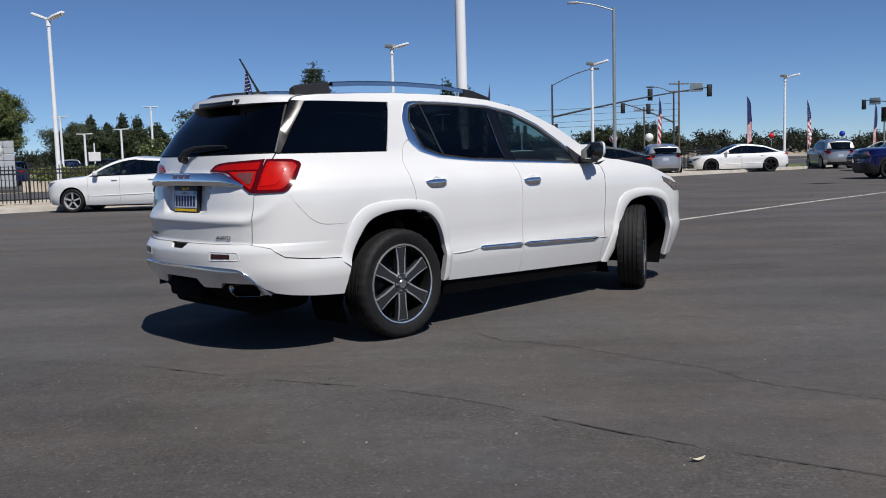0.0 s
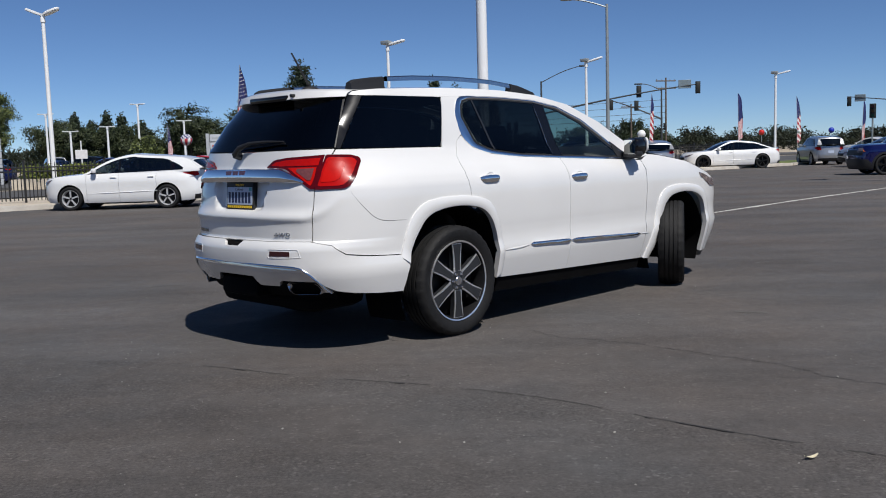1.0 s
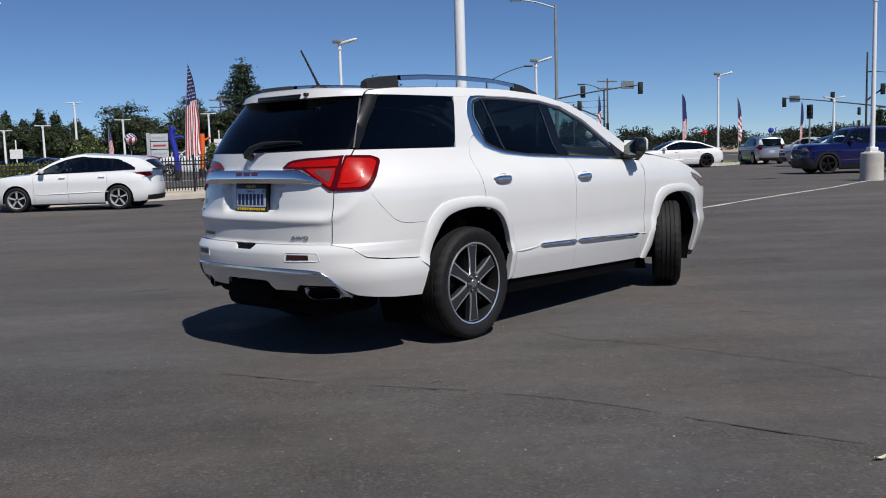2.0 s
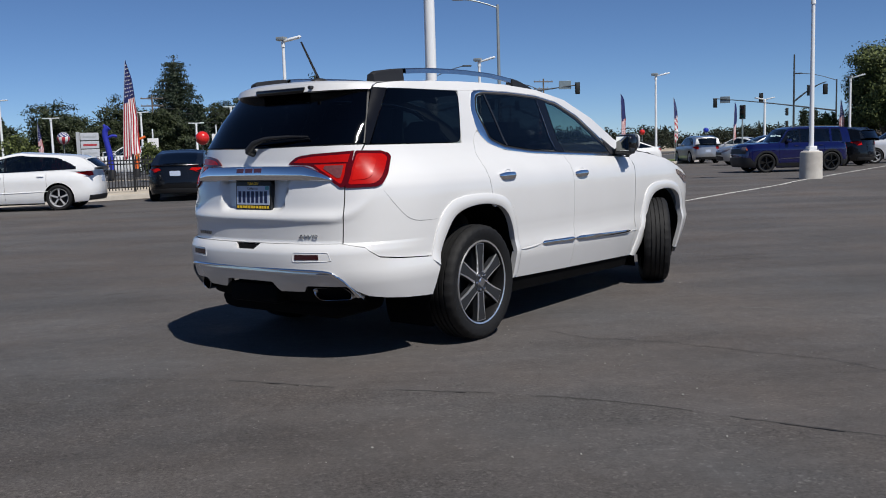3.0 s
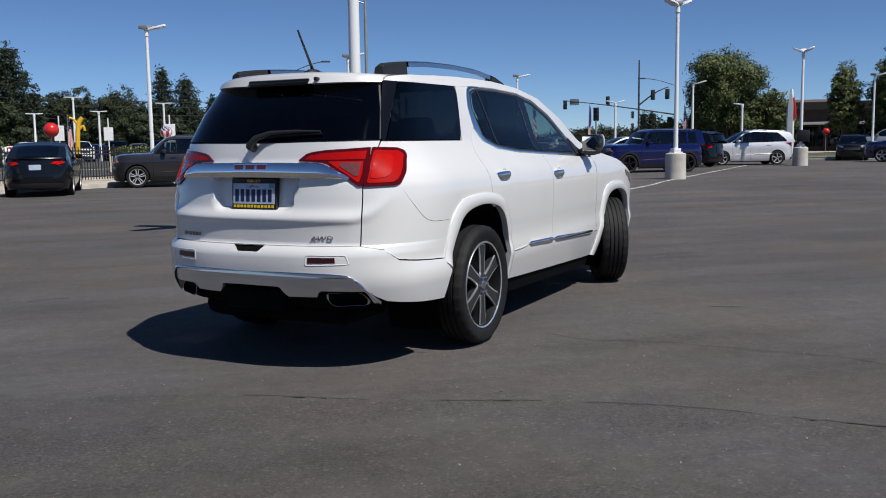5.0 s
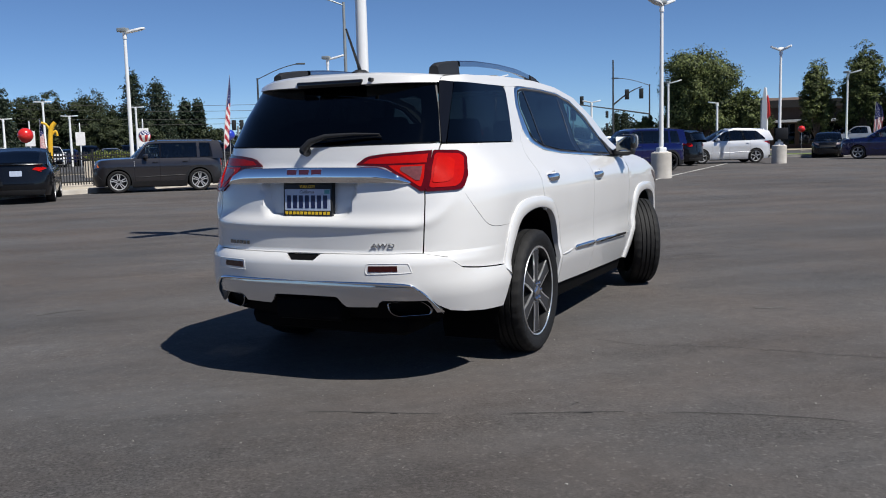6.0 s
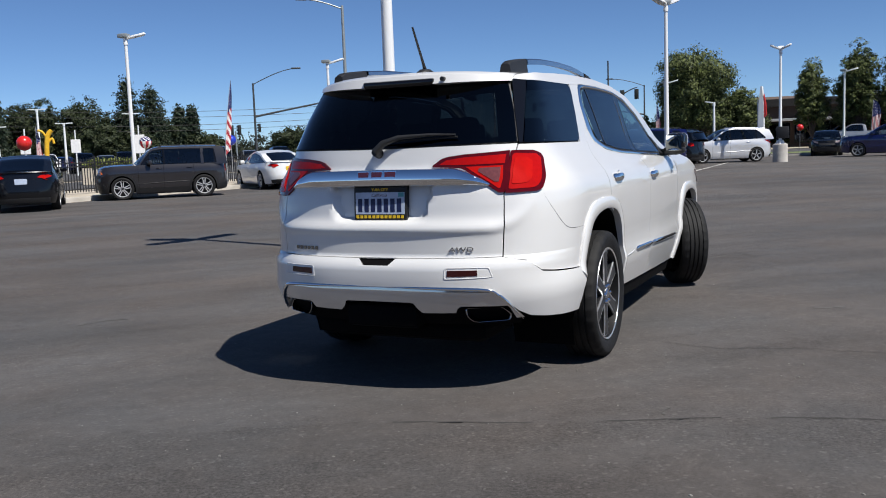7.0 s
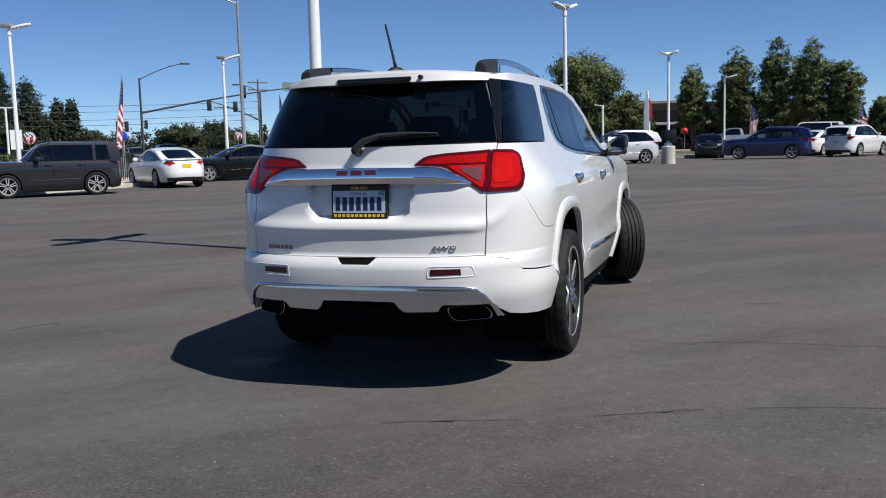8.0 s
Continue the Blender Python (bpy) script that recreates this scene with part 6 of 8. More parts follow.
parked_car("hatchback", "white compact hatchback parked side-on by the curb", pose(-8.02, 25.30, 0, 0, 0, 179), P_WHITE, 2.67, 0.95, 0.90, 1.78, 1.48, "hatch", 0.325, STY_ALLOY, rails=False, plate=M_PLATE)
parked_car("sedan", "black compact sedan parked tail-on beside the fence", pose(-5.55, 28.0, 0, 0, 0, 91), P_BLACK, 2.70, 1.02, 0.92, 1.77, 1.45, "sedan", 0.325, STY_ALLOY, plate=M_PLATE)
parked_car("compact_suv", "granite grey boxy small SUV beside the fence", pose(-0.60, 32.3, 0, 0, 0, 180), P_GREY, 2.49, 0.79, 0.76, 1.78, 1.62, "suv", 0.355, STY_SPLIT, dark_low=True, rails=True, square=True)
parked_car("sedan", "white midsize sedan with a yellow dealer plate", pose(2.42, 34.7, 0, 0, 0, 99), P_WHITE, 2.75, 1.02, 0.90, 1.70, 1.38, "sedan", 0.325, STY_ALLOY, plate=M_YELLOW)
parked_car("sedan", "black sedan with silver wheels near the fence", pose(7.10, 39.5, 0, 0, 0, 180), P_BLACK, 2.74, 1.02, 0.92, 1.80, 1.45, "sedan", 0.33, STY_SPLIT, plate=M_PLATE)
parked_car("hatchback", "silver tall compact hatchback seen from behind", pose(9.75, 45.0, 0, 0, 0, 88), P_SILVER, 2.53, 0.72, 0.80, 1.72, 1.54, "hatch", 0.31, STY_ALLOY, plate=M_PLATE)
parked_car("sedan", "white large sport sedan with black wheels", pose(15.75, 48.3, 0, 0, 0, 180), P_WHITE, 3.05, 1.12, 0.93, 1.90, 1.44, "sedan", 0.36, STY_BLACK)
parked_car("suv", "silver midsize SUV parked by the grass strip", pose(20.25, 50.4, 0, 0, 0, 84), P_SILVER, 2.6, 0.9, 0.9, 1.68, 1.54, "suv", 0.35, STY_ALLOY, rails=True, plate=M_PLATE)
parked_car("compact_suv", "deep blue boxy small SUV with black wheels", pose(18.08, 34.0, 0, 0, 0, 177), P_BLUE, 2.57, 0.80, 0.89, 1.80, 1.69, "suv", 0.36, STY_BLACK, dark_low=True, rails=True, square=True)
parked_car("suv", "black SUV parked behind the blue one", pose(21.9, 38.2, 0, 0, 0, 120), P_BLACK, 2.75, 0.92, 0.92, 1.84, 1.66, "suv", 0.36, STY_BLACK, rails=True)
parked_car("suv", "silver-white small SUV with alloy wheels beside a lamp post", pose(26.75, 39.6, 0, 0, 0, 163), plain("silver_white_paint", (0.66, 0.67, 0.69), 0.3, 0.3, coat=1.0, vary=0.03), 2.69, 0.93, 0.90, 1.84, 1.68, "suv", 0.345, STY_ALLOY, rails=True)
parked_car("sedan", "grey sedan partly hidden behind other cars", pose(22.4, 44.6, 0, 0, 0, 174), P_SILVER, 2.78, 1.05, 0.93, 1.82, 1.46, "sedan", 0.33, STY_ALLOY)
parked_car("suv", "navy blue crossover parked side-on by the curb", pose(35.2, 37.3, 0, 0, 0, 130), P_NAVY, 2.70, 0.98, 0.95, 1.84, 1.68, "suv", 0.35, STY_ALLOY, rails=True)
parked_car("hatchback", "black hatchback facing the lot", pose(36.2, 44.8, 0, 0, 0, 228), P_BLACK, 2.5, 0.75, 0.8, 1.70, 1.40, "suv", 0.31, STY_BLACK)
parked_car("suv", "white midsize SUV with a dark rear window", pose(38.3, 36.6, 0, 0, 0, 14), P_WHITE, 2.72, 0.95, 0.95, 1.86, 1.70, "suv", 0.36, STY_ALLOY, rails=True, plate=M_PLATE)
parked_car("sedan", "white sedan standing by the far curb", pose(39.6, 40.2, 0, 0, 0, 20), P_WHITE, 2.8, 1.0, 0.95, 1.82, 1.46, "sedan", 0.33, STY_ALLOY, plate=M_PLATE)
parked_car("sedan", "dark grey sedan at the end of the row", pose(41.0, 34.6, 0, 0, 0, 15), P_GREY, 2.8, 1.0, 0.95, 1.82, 1.46, "sedan", 0.33, STY_ALLOY)

# ---- fence ----
def fence_y(x):
    return 26.7 + 0.85 * (x + 14)


def iron_fence():
    fence = empty("fence", pose(0, 0, 0), "black iron picket fence along the edge of the lot", "fence")
    run = math.hypot(1, 0.85)
    ang = math.atan2(0.85, 1)
    z0, z1 = 0.14, 1.32
    pick = bmesh.new()
    box(pick, -0.0125, 0.0125, -0.0125, 0.0125, z0 + 0.06, z1, 0.0)
    bmesh.ops.create_cone(pick, cap_ends=False, segments=4, radius1=0.014, radius2=0.001, depth=0.05, matrix=Matrix.Translation((0, 0, z1 + 0.02)) @ pose(0, 0, 0, 0, 0, 45))
    pm = bm_to_mesh("picket", pick, False)
    pm.materials.append(M_FENCE)
    step = 0.112 / run
    x = -13.6
    count = 0
    while count < 298:
        ob = new("picket", pm)
        ob.parent, ob.matrix_basis = fence, pose(x, fence_y(x), 0, 0, 0, math.degrees(ang))
        x += step
        count += 1
    x_end = x
    rest = bmesh.new()
    for a, b in ((-30.0, -13.6), (x_end, 19.0)):
        q = a
        while q < b:
            box(rest, -0.0125, 0.0125, -0.0125, 0.0125, z0 + 0.06, z1 + 0.03, 0.0, m=pose(q, fence_y(q), 0, 0, 0, math.degrees(ang)))
            q += step
    tagged(part("picket_row", rest, M_FENCE, fence, smooth=False), kind="stuff")
    for zr in (0.30, 1.08, 1.20):
        part("rail", tube(bmesh.new(), [(-30, fence_y(-30), zr), (19, fence_y(19), zr)], 0.021, 6), M_FENCE, fence)
    post = box(bmesh.new(), -0.03, 0.03, -0.03, 0.03, z0 - 0.02, z1 + 0.08, 0.004, 1)
    box(post, -0.036, 0.036, -0.036, 0.036, z1 + 0.08, z1 + 0.10, 0.003, 1)
    pmesh = bm_to_mesh("post", post, False)
    pmesh.materials.append(M_FENCE)
    x = -30.0
    while x < 19:
        ob = new("post", pmesh)
        ob.parent, ob.matrix_basis = fence, pose(x, fence_y(x), 0, 0, 0, math.degrees(ang))
        x += 2.44 / run


iron_fence()

# ---- lamp posts of the lot ----
M_LED = plain("lamp_glass", (0.7, 0.72, 0.7), 0.3, vary=0.1)


def luminaire(lamp, x, y, z, yaw, tilt, length=0.75, bulge=0.0):
    """A flat tapered lamp head on a short arm."""
    length *= 0.78
    bm = bmesh.new()
    out = [(0.0, -0.07), (length * 0.35, -0.17), (length, -0.13), (length + 0.05, 0.0), (length, 0.13), (length * 0.35, 0.17), (0.0, 0.07)]
    prism(bm, out, -0.03, 0.05, lambda u, v, d: (u, v, d))
    bmesh.ops.bevel(bm, geom=bm.edges[:], offset=0.02, segments=2, affect="EDGES")
    head = part("lamp_head", bm, M_WHITE_METAL, lamp, "white flat lamp head", m=pose(x, y, z, 0, -tilt, yaw))
    part("lens", box(bmesh.new(), length * 0.4, length * 0.92, -0.10, 0.10, -0.038, -0.028), M_LED, head, smooth=False)


def lot_lamp(x, y, h, label, heads, base=False, r=0.076, sink=0.0, group="lamp posts of the lot"):
    """heads: for each, its yaw, tilt and length; 'box' makes a camera box."""
    lamp = empty("lamp_post", pose(x, y, sink), label, "lamp post", group)
    b = 0.0
    if base:
        bm = bmesh.new()
        lathe(bm, [(0.0, 0.86), (0.30, 0.86), (0.335, 0.83), (0.345, 0.0)], 28)
        part("footing", bm, M_CONC, lamp, "round concrete footing")
        part("base_plate", box(bmesh.new(), -0.17, 0.17, -0.17, 0.17, 0.86, 0.90, 0.005, 1), M_WHITE_METAL, lamp)
        part("base_cover", box(bmesh.new(), -0.13, 0.13, -0.13, 0.13, 0.90, 1.02, 0.02, 2), M_WHITE_METAL, lamp)
        b = 0.9
    bm = tube(bmesh.new(), [(0, 0, b), (0, 0, h * 0.5), (0, 0, h)], [r, r * 0.88, r * 0.72], 14)
    part("pole", bm, M_WHITE_METAL, lamp)
    part("pole_cap", tube(bmesh.new(), [(0, 0, h - 0.22), (0, 0, h + 0.04)], [r * 1.05, r * 0.9], 12), M_WHITE_METAL, lamp)
    for head in heads:
        if head[0] == "box":
            yaw = radians(head[1])
            part("camera_box", box(bmesh.new(), -0.18, 0.18, -0.14, 0.14, h + 0.02, h + 0.16, 0.03, 2, pose(0.06 * math.cos(yaw), 0.06 * math.sin(yaw), 0, 0, 0, head[1])), M_GALV, lamp, "grey camera box")
        else:
            luminaire(lamp, 0, 0, h - 0.02, head[0], head[1], head[2])
    return lamp


V = [(0, 22, 0.68), (180, 22, 0.68)]
lot_lamp(0.215, 12.2, 6.30, "tall white steel lamp post behind the SUV", [(38, 10, 1.1), (215, 10, 1.1), (146, 10, 1.05)], r=0.080)
lot_lamp(-13.0, 28.8, 5.80, "white lamp post with twin heads at the fence", V, sink=0.14)
lot_lamp(-2.65, 35.2, 5.30, "white lamp post with one head and a camera box", [("box", 150), (-5, 14, 0.85)], sink=0.14)
lot_lamp(5.9, 42.0, 5.05, "white lamp post with one head and a camera box", [("box", 150), (-5, 16, 0.95)], sink=0.14)
lot_lamp(17.65, 51.0, 5.05, "white lamp post with one head and a camera box", [("box", 150), (-5, 12, 1.0)])
lot_lamp(13.95, 27.3, 5.62, "white lamp post on a round concrete footing", [(10, 20, 0.66), (190, 20, 0.66), ("box", 90)], base=True)
e1 = lot_lamp(26.25, 36.75, 5.25, "white lamp post with twin heads on a concrete footing", [(-40, 24, 0.62), (140, 24, 0.62), (50, 20, 0.55)], base=True)
part("control_box", box(bmesh.new(), -0.27, 0.27, -0.12, 0.12, 1.12, 1.66, 0.02, 2, pose(0, -0.16, 0, 0, 0, -42)), M_BLACK, e1, "black sign box on the pole")
lot_lamp(40.6, 48.2, 5.1, "white lamp post on a concrete footing near the grass", [("box", 120), (-40, 14, 1.0)], base=True)
lot_lamp(35.0, 60.0, 5.3, "white lamp post beside the broad tree", [("box", 120), (-30, 14, 1.2)], r=0.10)
lot_lamp(37.9, 58.1, 3.75, "short white lamp post beside the broad tree", [(150, 10, 0.8)], r=0.10)
lot_lamp(30.1, 62.7, 4.1, "white lamp post by the crossing", [(-10, 12, 0.9), (170, 12, 0.9)], r=0.10)
T = [(0, 3, 0.85), (180, 3, 0.85)]
for x, y, h in ((-12.8, 84.8, 4.2), (-9.7, 85.1, 5.6), (-7.7, 85.3, 4.4), (-2.3, 85.5, 5.1), (-34.8, 77.2, 5.5), (-33.0, 77.7, 4.0), (-28.0, 80.3, 6.3), (-24.4, 81.7, 4.8), (-17.3, 83.4, 5.2), (-30.6, 79.8, 4.4)):
    lot_lamp(x, y, h, "white lamp post with a wide twin head", T, r=0.11, group="lamp posts across the street")

# ---- street lamp, signals, wires ----
M_MAST = plain("dull_grey_mast", (0.06, 0.066, 0.07), 0.55, 0.3, vary=0.15, scale=2)
M_SIGNAL = plain("signal_housing", (0.012, 0.014, 0.013), 0.6, vary=0.2)
M_SIG_R = plain("signal_red_lens", (0.10, 0.01, 0.01), 0.3)
M_SIG_A = plain("signal_amber_lens", (0.12, 0.06, 0.01), 0.3)
M_SIG_G = plain("signal_green_lens", (0.01, 0.08, 0.05), 0.3)
M_SIGN_BLUE = plain("street_sign_back", (0.20, 0.25, 0.28), 0.5, 0.3)


def signal_head(parent, x, y, z, yaw, s=1.0, back=False):
    bm = box(bmesh.new(), -0.10 * s, 0.10 * s, -0.17 * s, 0.17 * s, -0.50 * s, 0.50 * s, 0.03 * s, 2)
    head = part("signal_head", bm, M_SIGNAL, parent, "black three-lens signal head", m=pose(x, y, z, 0, 0, yaw))
    part("backplate", box(bmesh.new(), -0.02 * s, 0.01 * s, -0.24 * s, 0.24 * s, -0.57 * s, 0.57 * s, 0.01, 1), M_SIGNAL, head)
    for k, mat in enumerate((M_SIG_G, M_SIG_A, M_SIG_R)):
        zz = (-0.36 + 0.36 * k) * s
        part("lens", tube(bmesh.new(), [(-0.10 * s, 0, zz), (-0.115 * s, 0, zz)], 0.13 * s, 14), mat, head)
        bm = bmesh.new()
        loft(bm, [[(-0.10 * s - d, 0.15 * s * math.cos(a), zz + 0.15 * s * math.sin(a)) for a in (math.pi * (-0.15 + 1.3 * j / 10) for j in range(11))] for d in (0, 0.24 * s)])
        part("visor", bm, M_SIGNAL, head)
    return head


def swept_arm(p, q, rise, n=10):
    p, q = Vector(p), Vector(q)
    return [p.lerp(q, k / n) + Vector((0, 0, rise * math.sin(math.pi / 2 * k / n) - rise * k / n)) for k in range(n + 1)]


def signal_mast(label, base, top, arm, heads, lum=None, sign=None, low_heads=(), yaw=-95, arm2=None):
    bx, by = base
    mast = empty("traffic_signal", pose(bx, by, 0), label, "traffic signal")
    part("pole", tube(bmesh.new(), [(0, 0, 0), (0, 0, top)], [0.11, 0.07], 12), M_MAST, mast)
    rel = lambda p: Vector((p[0] - bx, p[1] - by, p[2]))
    a, b, rise = arm
    pts = swept_arm(rel(a), rel(b), rise)
    part("mast_arm", tube(bmesh.new(), pts, [0.085 - 0.045 * k / (len(pts) - 1) for k in range(len(pts))], 10), M_MAST, mast)
    for h in heads:
        p = rel(h)
        signal_head(mast, p.x, p.y, p.z, yaw, 0.84)
    for h in low_heads:
        p = rel(h)
        signal_head(mast, p.x, p.y, p.z, yaw + 40, 0.6)
    if lum:
        pts = swept_arm((0, 0, top - 0.1), rel(lum), 0.7)
        part("lamp_arm", tube(bmesh.new(), pts, 0.034, 8), M_MAST, mast)
        e = pts[-1]
        dirn = (pts[-1] - pts[-2]).normalized()
        part("lamp_head", box(bmesh.new(), -0.1, 0.65, -0.12, 0.12, -0.05, 0.08, 0.05, 2, Matrix.Translation(e) @ pose(0, 0, 0, 0, 0, math.degrees(math.atan2(dirn.y, dirn.x)))), M_MAST, mast, "grey street lamp head")
    if sign:
        p = rel(sign)
        part("street_sign", box(bmesh.new(), -0.02, 0.02, -0.5, 0.5, -0.34, 0.34, 0.02, 1, Matrix.Translation(p) @ pose(0, 0, 0, 0, 0, yaw)), M_SIGN_BLUE, mast, "grey-backed street sign")


signal_mast("grey steel traffic signal mast with a long arm", (7.05, 75.5), 6.85, ((7.05, 75.5, 4.2), (19.4, 73.35, 6.12), 0.75), [(14.8, 74.3, 5.72), (19.28, 73.3, 5.85)], (10.2, 75.1, 7.95), (18.3, 73.55, 6.15), [(7.35, 75.3, 3.3)])
signal_mast("grey steel traffic signal mast at the far corner", (19.2, 85.75), 6.5, ((19.2, 85.75, 3.8), (14.6, 86.6, 5.7), 0.5), [(14.63, 86.5, 5.25), (16.93, 86.1, 5.11)], (17.4, 86.1, 7.1), None, [(19.5, 85.6, 3.1)])
signal_mast("grey steel traffic signal mast with a long arm", (49.5, 86.4), 7.0, ((49.5, 86.4, 3.9), (38.9, 91.7, 5.62), 0.45), [(39.1, 91.6, 5.15), (43.2, 89.7, 5.5)], (46.6, 88.0, 7.75), (40.0, 91.2, 5.45), [(49.2, 86.2, 3.2)], yaw=-120)
signal_mast("tall dark steel signal pole with a short arm", (41.3, 79.5), 8.85, ((41.3, 79.5, 4.6), (43.7, 78.2, 6.25), 1.0), [(42.4, 78.8, 5.55), (43.6, 78.2, 5.6)], None, None, [(40.8, 79.75, 3.7), (40.8, 79.75, 2.55)], yaw=-120)
post = empty("pedestrian_signal", pose(26.2, 58.0, 0.1), "black signal head on a short grey post", "traffic signal")
part("pole", tube(bmesh.new(), [(0, 0, 0), (0, 0, 2.6)], 0.055, 10), M_GALV, post)
signal_head(post, 0, 0, 3.0, 60, 0.8)
post = empty("pedestrian_signal", pose(3.55, 58.5, 0.0), "twin signal heads on a grey post by the street", "traffic signal")
part("pole", tube(bmesh.new(), [(0, 0, 0), (0, 0, 2.7)], 0.055, 10), M_GALV, post)
signal_head(post, -0.24, 0, 2.75, -100, 0.55)
signal_head(post, 0.24, 0, 2.75, -60, 0.55)

lamp = empty("street_lamp", pose(7.3, 44.55, 0.14), "tall grey street lamp with a curved arm", "street lamp")
part("pole", tube(bmesh.new(), [(0, 0, 0), (0, 0, 8.0)], [0.10, 0.065], 12), M_GALV, lamp)
arm = swept_arm((0, 0, 7.85), (-1.75, 0.1, 8.28), 0.35)
part("arm", tube(bmesh.new(), arm, 0.035, 8), M_GALV, lamp)
part("lamp_head", box(bmesh.new(), -0.45, 0.1, -0.10, 0.10, -0.05, 0.06, 0.04, 2, Matrix.Translation(arm[-1])), M_GALV, lamp)


def utility_pole(x, y, h, cross):
    p = empty("utility_pole", pose(x, y, 0), "weathered wooden utility pole with crossarms", "utility pole", "utility poles along the street")
    part("pole", tube(bmesh.new(), [(0, 0, 0), (0, 0, h)], [0.12, 0.085], 10), M_WOOD, p)
    for k in range(cross):
        z = h - 0.35 - 0.8 * k
        part("crossarm", box(bmesh.new(), -1.2, 1.2, -0.06, 0.06, z - 0.06, z + 0.06, 0.01, 1, pose(0, 0, 0, 0, 0, 15)), M_WOOD, p)
        for xx in (-1.1, -0.5, 0.5, 1.1):
            part("insulator", tube(bmesh.new(), [(xx * 0.966, xx * 0.26, z + 0.06), (xx * 0.966, xx * 0.26, z + 0.2)], [0.04, 0.03], 8), M_GALV, p)


utility_pole(23.4, 102.2, 8.8, 2)
utility_pole(19.7, 103.0, 6.1, 1)
utility_pole(-20.0, 104.0, 8.0, 2)
wires = empty("overhead_wires", pose(0, 0, 0), "dark overhead wires strung along the street", "wires")
for za, zb, dy in ((6.6, 6.4, 0.2), (6.1, 5.7, 0.0), (5.1, 5.0, 0.0), (4.6, 4.4, -0.1)):
    a, b = Vector((-20.0, 104 + dy, za)), Vector((23.4, 102.2 + dy, zb))
    pts = [a.lerp(b, k / 10) - Vector((0, 0, 0.5 * math.sin(math.pi * k / 10))) for k in range(11)]
    part("wire", tube(bmesh.new(), pts, 0.022, 5), M_BLACK, wires)

# ---- flags, balloons, dancers ----
M_FLAG_BLUE = plain("flag_blue", (0.014, 0.022, 0.12), 0.8, vary=0.35, scale=5)
M_FLAG_RED = plain("flag_red", (0.40, 0.022, 0.035), 0.8, vary=0.2, scale=5)
M_FLAG_WHITE = plain("flag_white", (0.74, 0.73, 0.72), 0.8, vary=0.12, scale=5)
M_POLE_W = plain("flag_pole_grey", (0.45, 0.46, 0.47), 0.4, 0.3)


def feather_flag(x, y, z0, z1, top, width, yaw, bend=0.15, stars=True, diagonal=False, sink=0.0, blunt=2.6, split=0.55):
    """A tall feather flag: a blue starred head over red and white stripes, on a sprung pole."""
    fl = empty("feather_flag", pose(x, y, sink, 0, 0, yaw), "tall feather flag, white stars on blue above red and white stripes", "flag", "feather flags round the lot")
    h = top - z0

    def place(u, v):
        # u across from the pole, v from the bottom upwards; the foot is cut on a slant
        v2 = v + 0.075 * u * (1 - v)
        wv = width * max(0.02, 1 - v ** blunt)
        fold = (0.05 * math.sin(u * 8 + v * 4) + 0.035 * math.sin(u * 17 - v * 9 + x)) * u * (1.25 - v) * min(1, width * 2)
        shrink = 1 - 0.10 * abs(math.sin(v * 7 + x)) * u
        return Vector((bend * v ** 1.4 + u * wv * shrink, fold, z0 + h * v2))
    nu, nv = 13, 30
    groups = {0: bmesh.new(), 1: bmesh.new(), 2: bmesh.new()}
    for i in range(nu):
        for j in range(nv):
            u0, u1, v0, v1 = i / nu, (i + 1) / nu, j / nv, (j + 1) / nv
            if v0 >= split + 0.05 * u0:
                g = 0
            elif diagonal:
                g = 1 if (j + (i * 5) // nu) % 4 < 2 else 2
            else:
                g = 1 if (i // 1) % 2 == 0 else 2
            bm = groups[g]
            bm.faces.new([bm.verts.new(place(a, b)) for a, b in ((u0, v0), (u1, v0), (u1, v1), (u0, v1))])
    for g, nm, mat in ((0, "star_field", M_FLAG_BLUE), (1, "red_stripes", M_FLAG_RED), (2, "white_stripes", M_FLAG_WHITE)):
        bmesh.ops.remove_doubles(groups[g], verts=groups[g].verts, dist=1e-5)
        part(nm, groups[g], mat, fl)
    if stars:
        sb = bmesh.new()
        for j in range(9):
            for i in range(4):
                v = split + 0.085 + (0.90 - split) * j / 9
                u = (i + (0.5 if j % 2 == 0 else 0.9)) / 4.6
                if u > 0.95:
                    continue
                for d in (-0.006, 0.006):
                    c = place(u, v) + Vector((0, d, 0))
                    s = 0.05 * (width / 0.8) * (1 - 0.55 * v ** 3)
                    ring = [sb.verts.new(c + Vector((math.sin(k * math.pi / 5) * s * (1 if k % 2 == 0 else 0.42), 0, math.cos(k * math.pi / 5) * s * (1 if k % 2 == 0 else 0.42)))) for k in range(10)]
                    sb.faces.new(ring)
        tagged(part("star_print", sb, M_FLAG_WHITE, fl, smooth=False), kind="stuff")
    pole = [(0, 0, 0.0), (0, 0, z0)] + [tuple(place(0, k / 10) - Vector((0.012, 0, 0))) for k in range(11)]
    part("pole", tube(bmesh.new(), pole, [0.018] * 2 + [0.016 - 0.001 * k for k in range(11)], 8), M_POLE_W, fl)


